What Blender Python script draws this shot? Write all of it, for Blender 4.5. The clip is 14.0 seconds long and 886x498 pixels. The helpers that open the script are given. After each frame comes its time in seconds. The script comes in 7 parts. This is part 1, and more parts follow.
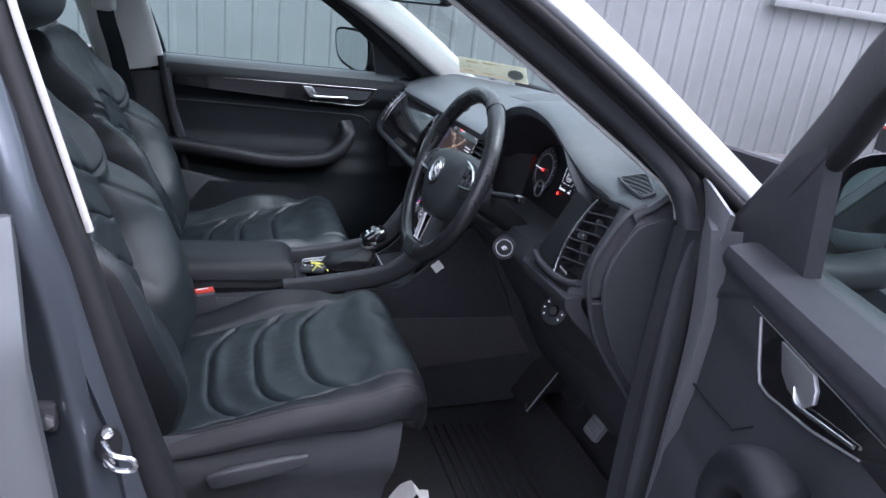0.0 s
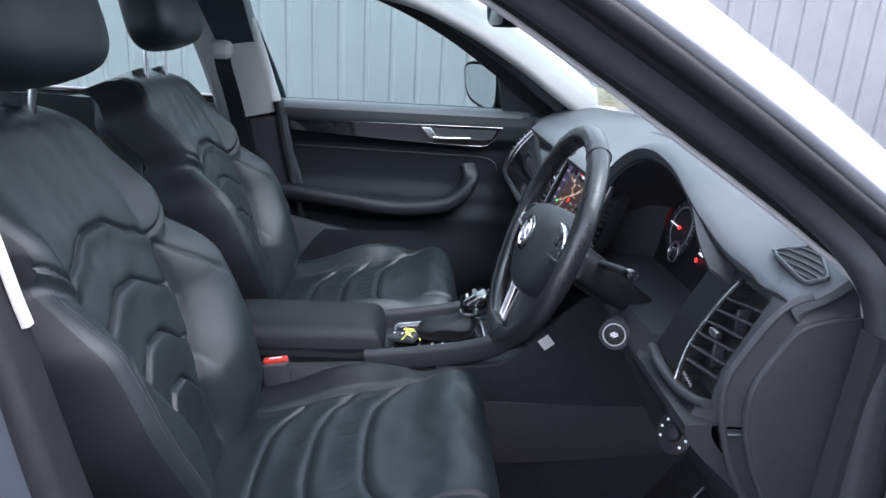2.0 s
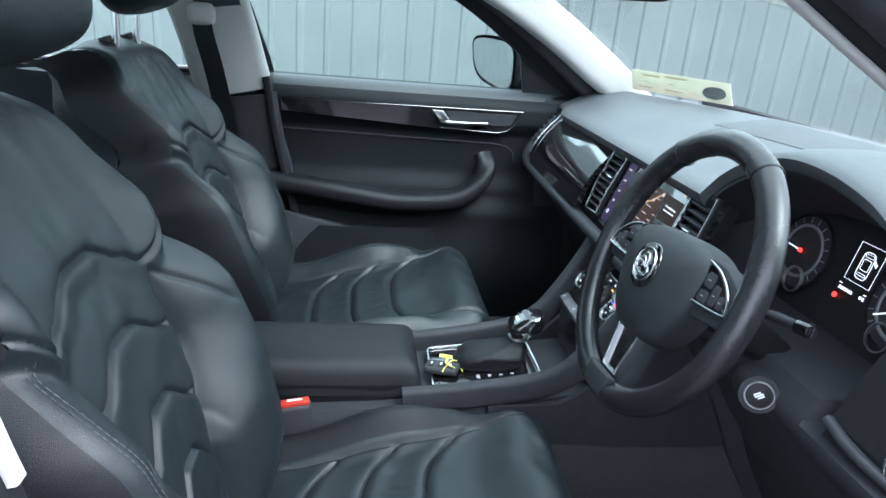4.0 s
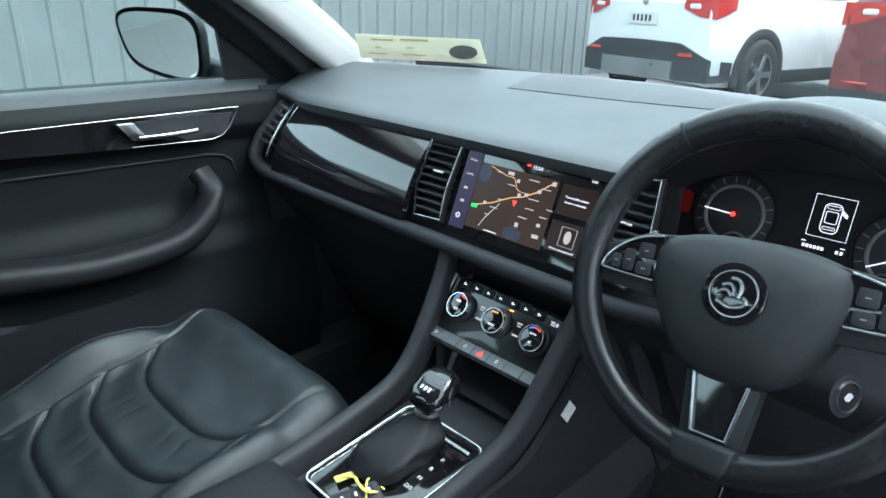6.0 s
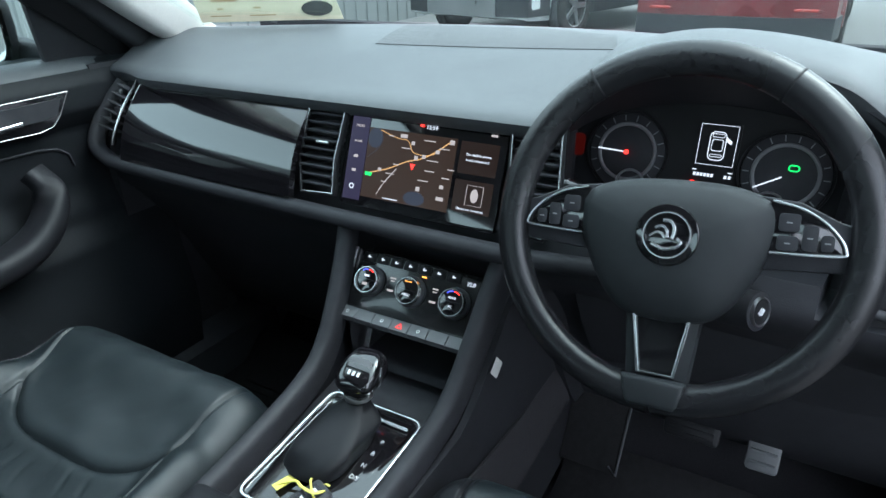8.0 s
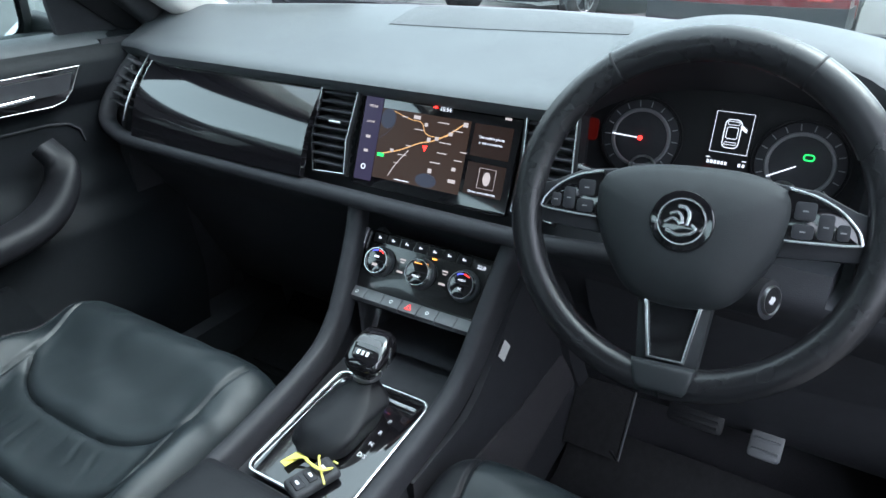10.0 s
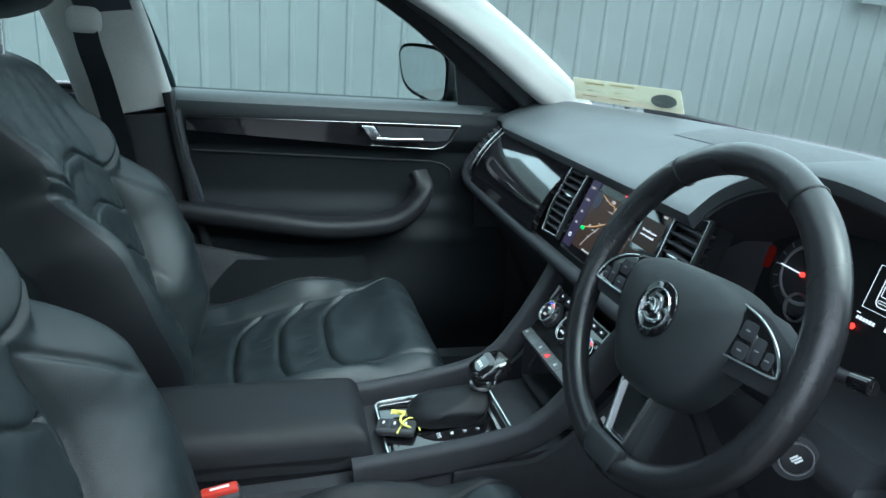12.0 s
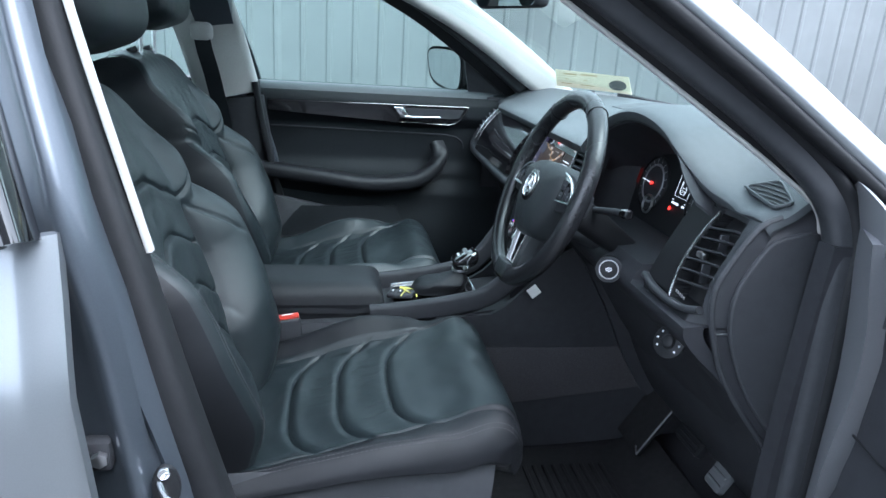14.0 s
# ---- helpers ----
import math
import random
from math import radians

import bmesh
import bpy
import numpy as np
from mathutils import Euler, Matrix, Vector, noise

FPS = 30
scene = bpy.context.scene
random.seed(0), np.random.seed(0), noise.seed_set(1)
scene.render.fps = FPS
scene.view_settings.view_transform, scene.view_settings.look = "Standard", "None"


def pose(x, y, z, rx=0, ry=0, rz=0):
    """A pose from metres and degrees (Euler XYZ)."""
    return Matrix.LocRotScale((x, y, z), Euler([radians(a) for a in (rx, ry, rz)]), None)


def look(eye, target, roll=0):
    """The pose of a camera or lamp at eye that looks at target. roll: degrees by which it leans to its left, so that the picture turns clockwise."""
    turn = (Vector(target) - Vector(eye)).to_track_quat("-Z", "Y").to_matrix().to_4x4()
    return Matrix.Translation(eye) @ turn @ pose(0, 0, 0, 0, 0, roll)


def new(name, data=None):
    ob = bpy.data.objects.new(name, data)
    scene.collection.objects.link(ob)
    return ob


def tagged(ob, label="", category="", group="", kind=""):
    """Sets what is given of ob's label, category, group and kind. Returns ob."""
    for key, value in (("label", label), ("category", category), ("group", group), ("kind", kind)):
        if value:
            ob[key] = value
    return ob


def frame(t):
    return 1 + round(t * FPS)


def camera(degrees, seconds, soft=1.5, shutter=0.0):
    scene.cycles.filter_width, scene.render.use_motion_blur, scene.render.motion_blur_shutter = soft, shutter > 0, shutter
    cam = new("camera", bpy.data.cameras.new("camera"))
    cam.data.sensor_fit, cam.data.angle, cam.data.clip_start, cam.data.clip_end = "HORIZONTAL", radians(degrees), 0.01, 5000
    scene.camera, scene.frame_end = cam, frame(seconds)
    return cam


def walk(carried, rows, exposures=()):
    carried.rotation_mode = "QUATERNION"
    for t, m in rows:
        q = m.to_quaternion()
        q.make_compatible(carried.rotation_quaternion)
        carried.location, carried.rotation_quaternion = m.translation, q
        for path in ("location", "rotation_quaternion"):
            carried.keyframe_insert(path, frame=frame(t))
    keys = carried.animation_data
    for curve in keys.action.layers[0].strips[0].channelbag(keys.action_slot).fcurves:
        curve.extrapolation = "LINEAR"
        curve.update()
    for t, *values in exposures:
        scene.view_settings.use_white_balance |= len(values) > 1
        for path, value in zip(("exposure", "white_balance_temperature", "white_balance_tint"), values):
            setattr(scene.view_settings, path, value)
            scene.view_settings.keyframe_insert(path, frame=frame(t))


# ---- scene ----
cam = camera(67.3, 14.0)
PATH = [
    (0, (-0.321, -1.522, 1.322), (0.293, 0.266, 0.668), 7.1),
    (0.5, (-0.263, -1.499, 1.325), (0.296, 0.304, 0.666), 7.2),
    (1, (-0.204, -1.425, 1.321), (0.251, 0.408, 0.663), 7.2),
    (1.5, (-0.171, -1.349, 1.318), (0.107, 0.523, 0.671), 5.2),
    (2, (-0.123, -1.29, 1.318), (-0.021, 0.613, 0.713), 3.3),
    (2.5, (-0.121, -1.237, 1.34), (-0.116, 0.685, 0.786), 2.6),
    (2.7, (-0.133, -1.227, 1.351), (-0.133, 0.695, 0.796), 2.8),
    (4.8, (-0.374, -0.838, 1.292), (0.217, 0.931, 0.568), 5.5),
    (5, (-0.389, -0.781, 1.298), (0.297, 0.96, 0.592), 5.0),
    (5.5, (-0.455, -0.634, 1.3), (0.574, 0.938, 0.614), 3.7),
    (6, (-0.516, -0.543, 1.293), (0.807, 0.773, 0.574), 1.5),
    (6.5, (-0.541, -0.494, 1.298), (0.915, 0.622, 0.502), -0.4),
    (7, (-0.542, -0.485, 1.301), (0.977, 0.521, 0.475), -1.4),
    (7.5, (-0.534, -0.465, 1.304), (1.013, 0.487, 0.466), -1.5),
    (7.7, (-0.531, -0.456, 1.301), (1.021, 0.484, 0.46), -1.4),
    (9.8, (-0.517, -0.452, 1.303), (1.0, 0.455, 0.367), -1.4),
    (10, (-0.535, -0.447, 1.299), (0.994, 0.481, 0.404), -0.3),
    (10.5, (-0.517, -0.482, 1.285), (0.885, 0.688, 0.47), 0.9),
    (11, (-0.425, -0.579, 1.274), (0.657, 0.937, 0.543), 3.9),
    (11.5, (-0.33, -0.714, 1.289), (0.362, 1.036, 0.61), 5.4),
    (12, (-0.311, -0.866, 1.288), (0.196, 0.966, 0.665), 4.7),
    (12.5, (-0.33, -1.064, 1.273), (0.177, 0.776, 0.676), 4.4),
    (13, (-0.306, -1.238, 1.266), (0.193, 0.605, 0.67), 5.0),
    (13.5, (-0.285, -1.388, 1.277), (0.111, 0.478, 0.675), 4.4),
    (14, (-0.28, -1.425, 1.279), (0.044, 0.454, 0.674), 3.8),
]
EXPOSURES = [(0, 2.28, 5850, 24), (1, 2.44, 5850, 24), (2.5, 2.72, 5850, 22), (5, 2.9, 5700, 9), (6, 2.65, 5800, 9), (7.5, 2.44, 5800, 9), (10, 2.75, 5900, 13), (11, 2.6, 5800, 10), (12, 2.45, 5600, 2), (12.5, 2.88, 5600, 4), (13, 2.97, 5750, 9), (13.5, 2.8, 5600, 9), (14, 2.65, 5550, 10)]
walk(cam, [(t, look(eye, target, roll)) for t, eye, target, roll in PATH],
     exposures=EXPOSURES)


# ---------------------------------------------------------------- light
def build_world():
    w = bpy.data.worlds.new("world")
    scene.world = w
    w.use_nodes = True
    nt = w.node_tree
    bg = nt.nodes["Background"]
    sky = nt.nodes.new("ShaderNodeTexSky")
    sky.sky_type = "NISHITA"
    sky.sun_disc = False
    sky.sun_elevation = radians(56)
    sky.sun_rotation = radians(141)
    sky.air_density = 1.0
    sky.dust_density = 4.0
    hsv = nt.nodes.new("ShaderNodeHueSaturation")
    hsv.inputs["Saturation"].default_value = 0.28
    nt.links.new(sky.outputs["Color"], hsv.inputs["Color"])
    # an even cloud layer over the sky
    cloud = nt.nodes.new("ShaderNodeVectorMath")
    cloud.operation = "MULTIPLY_ADD"
    cloud.inputs[1].default_value = (0.55, 0.55, 0.55)
    cloud.inputs[2].default_value = (2.6, 2.75, 2.85)
    nt.links.new(hsv.outputs["Color"], cloud.inputs[0])
    nt.links.new(cloud.outputs[0], bg.inputs["Color"])
    bg.inputs["Strength"].default_value = 0.15
    sun = bpy.data.lights.new("sun", "SUN")
    sun.energy = 0.5
    sun.angle = radians(45)
    sun.color = (1.0, 0.97, 0.93)
    ob = new("sun", sun)
    ob.matrix_world = look((4.0, -5.0, 11), (0, 0, 1))


build_world()


# ---------------------------------------------------------------- materials
def material(name, color, rough=0.5, metal=0.0, var=0.12, scale=30.0, bump=0.0, bump_scale=400.0, coat=0.0, spec=0.5,
             rough_var=0.1, voronoi=False, coarse=3.0, sheen=0.0, flake=0.0):
    """Principled surface with colour variation at two scales, uneven gloss and fine relief."""
    m = bpy.data.materials.new(name)
    m.use_nodes = True
    nt = m.node_tree
    b = nt.nodes["Principled BSDF"]
    tc = nt.nodes.new("ShaderNodeTexCoord")
    n1 = nt.nodes.new("ShaderNodeTexNoise")
    n1.inputs["Scale"].default_value = scale
    n1.inputs["Detail"].default_value = 6
    n2 = nt.nodes.new("ShaderNodeTexNoise")
    n2.inputs["Scale"].default_value = coarse
    n2.inputs["Detail"].default_value = 3
    for n in (n1, n2):
        nt.links.new(tc.outputs["Object"], n.inputs["Vector"])
    add = nt.nodes.new("ShaderNodeMath")
    add.operation = "ADD"
    nt.links.new(n1.outputs["Fac"], add.inputs[0])
    nt.links.new(n2.outputs["Fac"], add.inputs[1])
    ramp = nt.nodes.new("ShaderNodeMapRange")
    ramp.inputs[1].default_value, ramp.inputs[2].default_value = 0.6, 1.4
    ramp.inputs[3].default_value, ramp.inputs[4].default_value = 1 - var, 1 + var
    nt.links.new(add.outputs[0], ramp.inputs[0])
    mul = nt.nodes.new("ShaderNodeVectorMath")
    mul.operation = "SCALE"
    mul.inputs[0].default_value = color
    nt.links.new(ramp.outputs[0], mul.inputs["Scale"])
    nt.links.new(mul.outputs[0], b.inputs["Base Color"])
    rr = nt.nodes.new("ShaderNodeMapRange")
    rr.inputs[1].default_value, rr.inputs[2].default_value = 0.3, 0.7
    rr.inputs[3].default_value, rr.inputs[4].default_value = max(0.02, rough - rough_var), min(1, rough + rough_var)
    nt.links.new(n2.outputs["Fac"], rr.inputs[0])
    nt.links.new(rr.outputs[0], b.inputs["Roughness"])
    b.inputs["Metallic"].default_value = metal
    b.inputs["Coat Weight"].default_value = coat
    b.inputs["Coat Roughness"].default_value = 0.05
    b.inputs["Specular IOR Level"].default_value = spec
    b.inputs["Sheen Weight"].default_value = sheen
    if bump:
        if voronoi:
            t = nt.nodes.new("ShaderNodeTexVoronoi")
            t.feature = "DISTANCE_TO_EDGE"
            out = t.outputs["Distance"]
        else:
            t = nt.nodes.new("ShaderNodeTexNoise")
            t.inputs["Detail"].default_value = 4
            out = t.outputs["Fac"]
        t.inputs["Scale"].default_value = bump_scale
        nt.links.new(tc.outputs["Object"], t.inputs["Vector"])
        bp = nt.nodes.new("ShaderNodeBump")
        bp.inputs["Strength"].default_value = bump
        bp.inputs["Distance"].default_value = 0.002
        nt.links.new(out, bp.inputs["Height"])
        nt.links.new(bp.outputs["Normal"], b.inputs["Normal"])
    return m


def glass(name, color=(0.8, 0.9, 0.88), weight=1.0, ior=1.45):
    """A thin pane: tinted see-through with a real mirror-like gloss on top."""
    m = bpy.data.materials.new(name)
    m.use_nodes = True
    nt = m.node_tree
    nt.nodes.clear()
    out = nt.nodes.new("ShaderNodeOutputMaterial")
    tr = nt.nodes.new("ShaderNodeBsdfTransparent")
    tr.inputs["Color"].default_value = (*color, 1)
    gl = nt.nodes.new("ShaderNodeBsdfGlossy")
    gl.inputs["Roughness"].default_value = 0.02
    lw = nt.nodes.new("ShaderNodeLayerWeight")
    lw.inputs["Blend"].default_value = 0.5
    pw = nt.nodes.new("ShaderNodeMath")
    pw.operation = "POWER"
    pw.inputs[1].default_value = 5.0
    nt.links.new(lw.outputs["Facing"], pw.inputs[0])
    fr = nt.nodes.new("ShaderNodeMath")
    fr.operation = "MULTIPLY_ADD"
    fr.inputs[1].default_value, fr.inputs[2].default_value = 0.5, 0.025
    nt.links.new(pw.outputs[0], fr.inputs[0])
    mx = nt.nodes.new("ShaderNodeMixShader")
    nt.links.new(fr.outputs[0], mx.inputs[0])
    nt.links.new(tr.outputs[0], mx.inputs[1])
    nt.links.new(gl.outputs[0], mx.inputs[2])
    nt.links.new(mx.outputs[0], out.inputs["Surface"])
    return m


def glow(name, color, strength):
    m = bpy.data.materials.new(name)
    m.use_nodes = True
    b = m.node_tree.nodes["Principled BSDF"]
    b.inputs["Base Color"].default_value = (*[c * 0.06 for c in color], 1)
    b.inputs["Emission Color"].default_value = (*color, 1)
    b.inputs["Emission Strength"].default_value = strength
    b.inputs["Roughness"].default_value = 0.3
    b.inputs["Specular IOR Level"].default_value = 0.25
    return m


LEATHER = material("black_leather", (0.0092, 0.0138, 0.0159), 0.40, var=0.16, scale=60, bump=0.3, bump_scale=650, voronoi=True, rough_var=0.08, spec=0.47)
LEATHER_SIDE = material("black_side_leather", (0.0092, 0.0100, 0.0120), 0.45, var=0.14, scale=60, bump=0.3, bump_scale=700, voronoi=True, rough_var=0.06, spec=0.25)
RIM_LEATHER = material("smooth_wheel_leather", (0.013, 0.0135, 0.015), 0.25, var=0.2, scale=60, bump=0.12, bump_scale=800, voronoi=True, rough_var=0.06)
THREAD = material("grey_thread", (0.060, 0.060, 0.064), 0.8, var=0.2, scale=300)
PLASTIC = material("grained_black_plastic", (0.034, 0.036, 0.040), 0.5, var=0.18, scale=80, bump=0.3, bump_scale=900, voronoi=True, spec=0.35)
PLASTIC_DARK = material("matt_black_plastic", (0.029, 0.030, 0.034), 0.55, var=0.2, scale=60, bump=0.2, bump_scale=700, spec=0.22)
HUB = material("soft_black_airbag_skin", (0.020, 0.0235, 0.0255), 0.5, var=0.15, scale=90, bump=0.25, bump_scale=900, voronoi=True, spec=0.35)
GRILLE = material("perforated_grey_grille", (0.046, 0.050, 0.054), 0.6, var=0.2, scale=400, bump=0.6, bump_scale=500, voronoi=True)
DASH = material("soft_grey_dashboard_skin", (0.058, 0.065, 0.070), 0.55, var=0.12, scale=90, bump=0.3, bump_scale=800, voronoi=True)
RUBBER = material("black_rubber", (0.012, 0.0125, 0.014), 0.5, var=0.2, scale=50, bump=0.1, bump_scale=300, spec=0.25)
SATIN = material("satin_black", (0.012, 0.0125, 0.013), 0.20, var=0.1, scale=30, coat=0.6, rough_var=0.04)
GLOSS = material("gloss_black", (0.006, 0.006, 0.007), 0.08, var=0.1, scale=20, coat=1.0, rough_var=0.03)
CHROME = material("chrome", (0.80, 0.81, 0.82), 0.22, 1.0, var=0.08, scale=40, rough_var=0.05)
SMOKED = material("smoked_chrome", (0.28, 0.27, 0.27), 0.25, 1.0, var=0.15, scale=60)
STEEL = material("zinc_steel", (0.45, 0.45, 0.46), 0.35, 1.0, var=0.2, scale=80, bump=0.1, bump_scale=200)
PAINT = material("silver_grey_car_paint", (0.20, 0.215, 0.23), 0.33, 0.68, var=0.06, scale=900, coat=1.0, rough_var=0.05)
# body paint made more diffuse: sky reflected on the hinge pillar put into it
INNER_PAINT_SKYLIT = material("sky_lit_silver_inner_paint", (0.18, 0.186, 0.20), 0.45, 0.3, var=0.06, scale=500, rough_var=0.05)
# body paint darkened, holding the shade that falls on the centre pillar
SHADED_JAMB = material("shade_darkened_jamb_paint", (0.070, 0.082, 0.098), 0.36, 0.55, var=0.08, scale=500, coat=0.4, rough_var=0.05)
LINING = material("light_grey_pillar_cloth", (0.40, 0.40, 0.385), 0.9, var=0.08, scale=250, bump=0.3, bump_scale=900, sheen=0.2)
CARPET = material("black_carpet", (0.036, 0.036, 0.040), 0.95, spec=0.1, var=0.5, scale=600, bump=0.9, bump_scale=900)
TUNNEL = material("dark_grey_tunnel_carpet", (0.056, 0.054, 0.058), 0.95, spec=0.1, var=0.4, scale=500, bump=0.8, bump_scale=900)
MAT = material("black_rubber_floor_mat", (0.018, 0.018, 0.019), 0.75, spec=0.15, var=0.3, scale=80, bump=0.3, bump_scale=300)
# passenger door colour lowered for shade across the cabin; pockets and belt share it
CLOTH_DARK = material("dark_cloth_with_door_shade", (0.0086, 0.0104, 0.0124), 0.55, var=0.2, scale=120, bump=0.3, bump_scale=800, voronoi=True, spec=0.18)
WINDOW = glass("green_tinted_glass", (0.82, 0.91, 0.885))
SCREEN_GLASS = glass("windscreen_glass", (0.86, 0.93, 0.905))
MIRROR = material("mirror_silver", (0.60, 0.63, 0.64), 0.03, 1.0, var=0.01, rough_var=0.01)
WALL = material("grey_coated_cladding", (0.165, 0.178, 0.180), 0.5, 0.1, var=0.10, scale=6, coarse=0.7, bump=0.08, bump_scale=60)
RENDER_WALL = material("grey_render", (0.12, 0.125, 0.13), 0.9, var=0.15, scale=8, bump=0.3, bump_scale=60)
ASPHALT = material("asphalt", (0.095, 0.0945, 0.093), 0.9, var=0.4, scale=120, bump=0.8, bump_scale=180, coarse=0.6)
WHITE_PAINT = material("white_car_paint", (0.75, 0.76, 0.77), 0.25, var=0.04, scale=5, coat=1.0)
RED_PAINT = material("dark_red_car_paint", (0.16, 0.012, 0.016), 0.25, 0.2, var=0.1, scale=6, coat=1.0)
RED_LENS = material("red_lamp_lens", (0.45, 0.02, 0.015), 0.12, var=0.25, scale=60, coat=1.0)
RED_PLASTIC = material("red_plastic", (0.42, 0.035, 0.022), 0.4, var=0.12, scale=90)
PLATE = material("pale_number_plate", (0.62, 0.62, 0.60), 0.4, var=0.1, scale=20)
TYRE = material("tyre_rubber", (0.018, 0.018, 0.018), 0.8, var=0.2, scale=60, bump=0.3)
ALLOY = material("alloy_wheel", (0.42, 0.43, 0.44), 0.3, 0.9, var=0.1, scale=30)
PAPER = material("white_paper", (0.75, 0.75, 0.72), 0.8, var=0.06, scale=60)
CREAM = material("cream_card", (0.66, 0.58, 0.43), 0.6, var=0.12, scale=40)
INK = material("dark_print", (0.05, 0.05, 0.05), 0.7)
YELLOW = material("yellow_key_tag", (0.72, 0.66, 0.14), 0.5, var=0.15, scale=90)
WHITE_MARK = material("white_marking", (0.75, 0.76, 0.77), 0.6, var=0.05)
BLUE = material("blue_label", (0.12, 0.22, 0.55), 0.6, var=0.1)
DIM_MARK = material("dim_grey_marking", (0.20, 0.20, 0.21), 0.6, var=0.05)
LIT_WHITE = glow("lit_white", (0.9, 0.95, 1.0), 0.22)
LIT_RED = glow("lit_red", (1.0, 0.03, 0.02), 0.7)
LIT_GREEN = glow("lit_green", (0.05, 0.9, 0.15), 0.3)
LIT_AMBER = glow("lit_amber", (1.0, 0.35, 0.05), 0.5)
LIT_YELLOW = glow("lit_map_road", (0.75, 0.42, 0.16), 0.2)
LIT_BLUE = glow("lit_blue", (0.1, 0.12, 1.0), 0.4)
LIT_DIM = glow("lit_dim_print", (0.85, 0.75, 0.7), 0.12)
BUTTON = material("grey_button_plastic", (0.10, 0.105, 0.11), 0.45, var=0.1, scale=90, bump=0.15, bump_scale=900)
SCREEN_MAP = glow("lit_map_ground", (0.15, 0.082, 0.055), 0.045)
SCREEN_BLUE = glow("lit_blue_area", (0.08, 0.09, 0.13), 0.09)
SCREEN_SIDE = glow("lit_violet_bar", (0.075, 0.055, 0.13), 0.075)
SCREEN_TILE = glow("lit_brown_tile", (0.10, 0.055, 0.042), 0.035)


# ---------------------------------------------------------------- mesh helpers
def thing(name, at, label, category, group="", kind=""):
    e = new(name)
    e.empty_display_size = 0.05
    e.location = at
    e["base"] = list(at)
    return tagged(e, label, category, group, kind)


def part(name, bm, mat, parent=None, label="", sharp=38, base=None):
    """Links a bmesh, drawn in the coordinates of the place, as one mesh object under a thing or a part."""
    me = bpy.data.meshes.new(name)
    bm.normal_update()
    bm.to_mesh(me)
    bm.free()
    me.materials.append(mat)
    for p in me.polygons:
        p.use_smooth = True
    me.set_sharp_from_angle(angle=radians(sharp))
    ob = new(name, me)
    if parent is not None:
        ob.parent = parent
        if parent.type == "EMPTY":
            ob.matrix_parent_inverse = Matrix.Translation(-Vector(parent["base"]))
    if label:
        ob["label"] = label
    return ob


def raw(verts, faces):
    bm = bmesh.new()
    vs = [bm.verts.new(v) for v in verts]
    for f in faces:
        try:
            bm.faces.new([vs[i] for i in f])
        except ValueError:
            pass
    return bm


def merge(*bms):
    out = bmesh.new()
    for b in bms:
        me = bpy.data.meshes.new("tmp")
        b.to_mesh(me)
        b.free()
        out.from_mesh(me)
        bpy.data.meshes.remove(me)
    return out


def moved(bm, m):
    bmesh.ops.transform(bm, matrix=m, verts=bm.verts)
    return bm


def box(c, size, bevel=0.0, seg=2, m=None):
    bm = bmesh.new()
    bmesh.ops.create_cube(bm, size=1)
    bmesh.ops.scale(bm, vec=size, verts=bm.verts)
    if bevel:
        bmesh.ops.bevel(bm, geom=bm.edges[:], offset=bevel, segments=seg, affect="EDGES", profile=0.5)
    if m is not None:
        bmesh.ops.transform(bm, matrix=m, verts=bm.verts)
    bmesh.ops.translate(bm, vec=c, verts=bm.verts)
    return bm


def grid(fn, nu, nv, thick=None, closed_u=False):
    """A sheet fn(u, v), u and v from 0 to 1. thick: a vector or function that gives the sheet a back."""
    verts, faces = [], []
    mu = nu if closed_u else nu + 1
    for i in range(mu):
        for j in range(nv + 1):
            verts.append(tuple(fn(i / nu, j / nv)))
    idx = lambda i, j: (i % mu) * (nv + 1) + j
    for i in range(nu):
        for j in range(nv):
            faces.append((idx(i, j), idx(i + 1, j), idx(i + 1, j + 1), idx(i, j + 1)))
    if thick is not None:
        n = len(verts)
        t = Vector(thick)
        verts += [tuple(Vector(v) + t) for v in verts]
        faces += [tuple(n + k for k in reversed(f)) for f in faces]
        rim = [idx(i, 0) for i in range(nu + 1)] + [idx(nu, j) for j in range(1, nv + 1)] + [idx(i, nv) for i in range(nu - 1, -1, -1)] + [idx(0, j) for j in range(nv - 1, 0, -1)]
        for a, b in zip(rim, rim[1:] + rim[:1]):
            faces.append((b, a, n + a, n + b))
    bm = raw(verts, faces)
    bmesh.ops.recalc_face_normals(bm, faces=bm.faces)
    return bm


def loft(rings, caps=True, closed=True):
    n = len(rings[0])
    verts = [tuple(p) for r in rings for p in r]
    faces = []
    for k in range(len(rings) - 1):
        for i in range(n if closed else n - 1):
            j = (i + 1) % n
            faces.append((k * n + i, k * n + j, (k + 1) * n + j, (k + 1) * n + i))
    if caps and closed:
        faces.append(tuple(range(n)))
        faces.append(tuple(range((len(rings) - 1) * n, len(rings) * n)))
    bm = raw(verts, faces)
    bmesh.ops.recalc_face_normals(bm, faces=bm.faces)
    return bm


def curve_points(pts, n):
    """n + 1 points on a smooth curve through pts."""
    pts = [Vector(p) for p in pts]
    out = []
    m = len(pts) - 1
    for k in range(n + 1):
        s = k / n * m
        i = min(int(s), m - 1)
        t = s - i
        p0, p1, p2, p3 = pts[max(i - 1, 0)], pts[i], pts[i + 1], pts[min(i + 2, m)]
        out.append(0.5 * ((2 * p1) + (p2 - p0) * t + (2 * p0 - 5 * p1 + 4 * p2 - p3) * t * t + (3 * p1 - p0 - 3 * p2 + p3) * t ** 3))
    return out


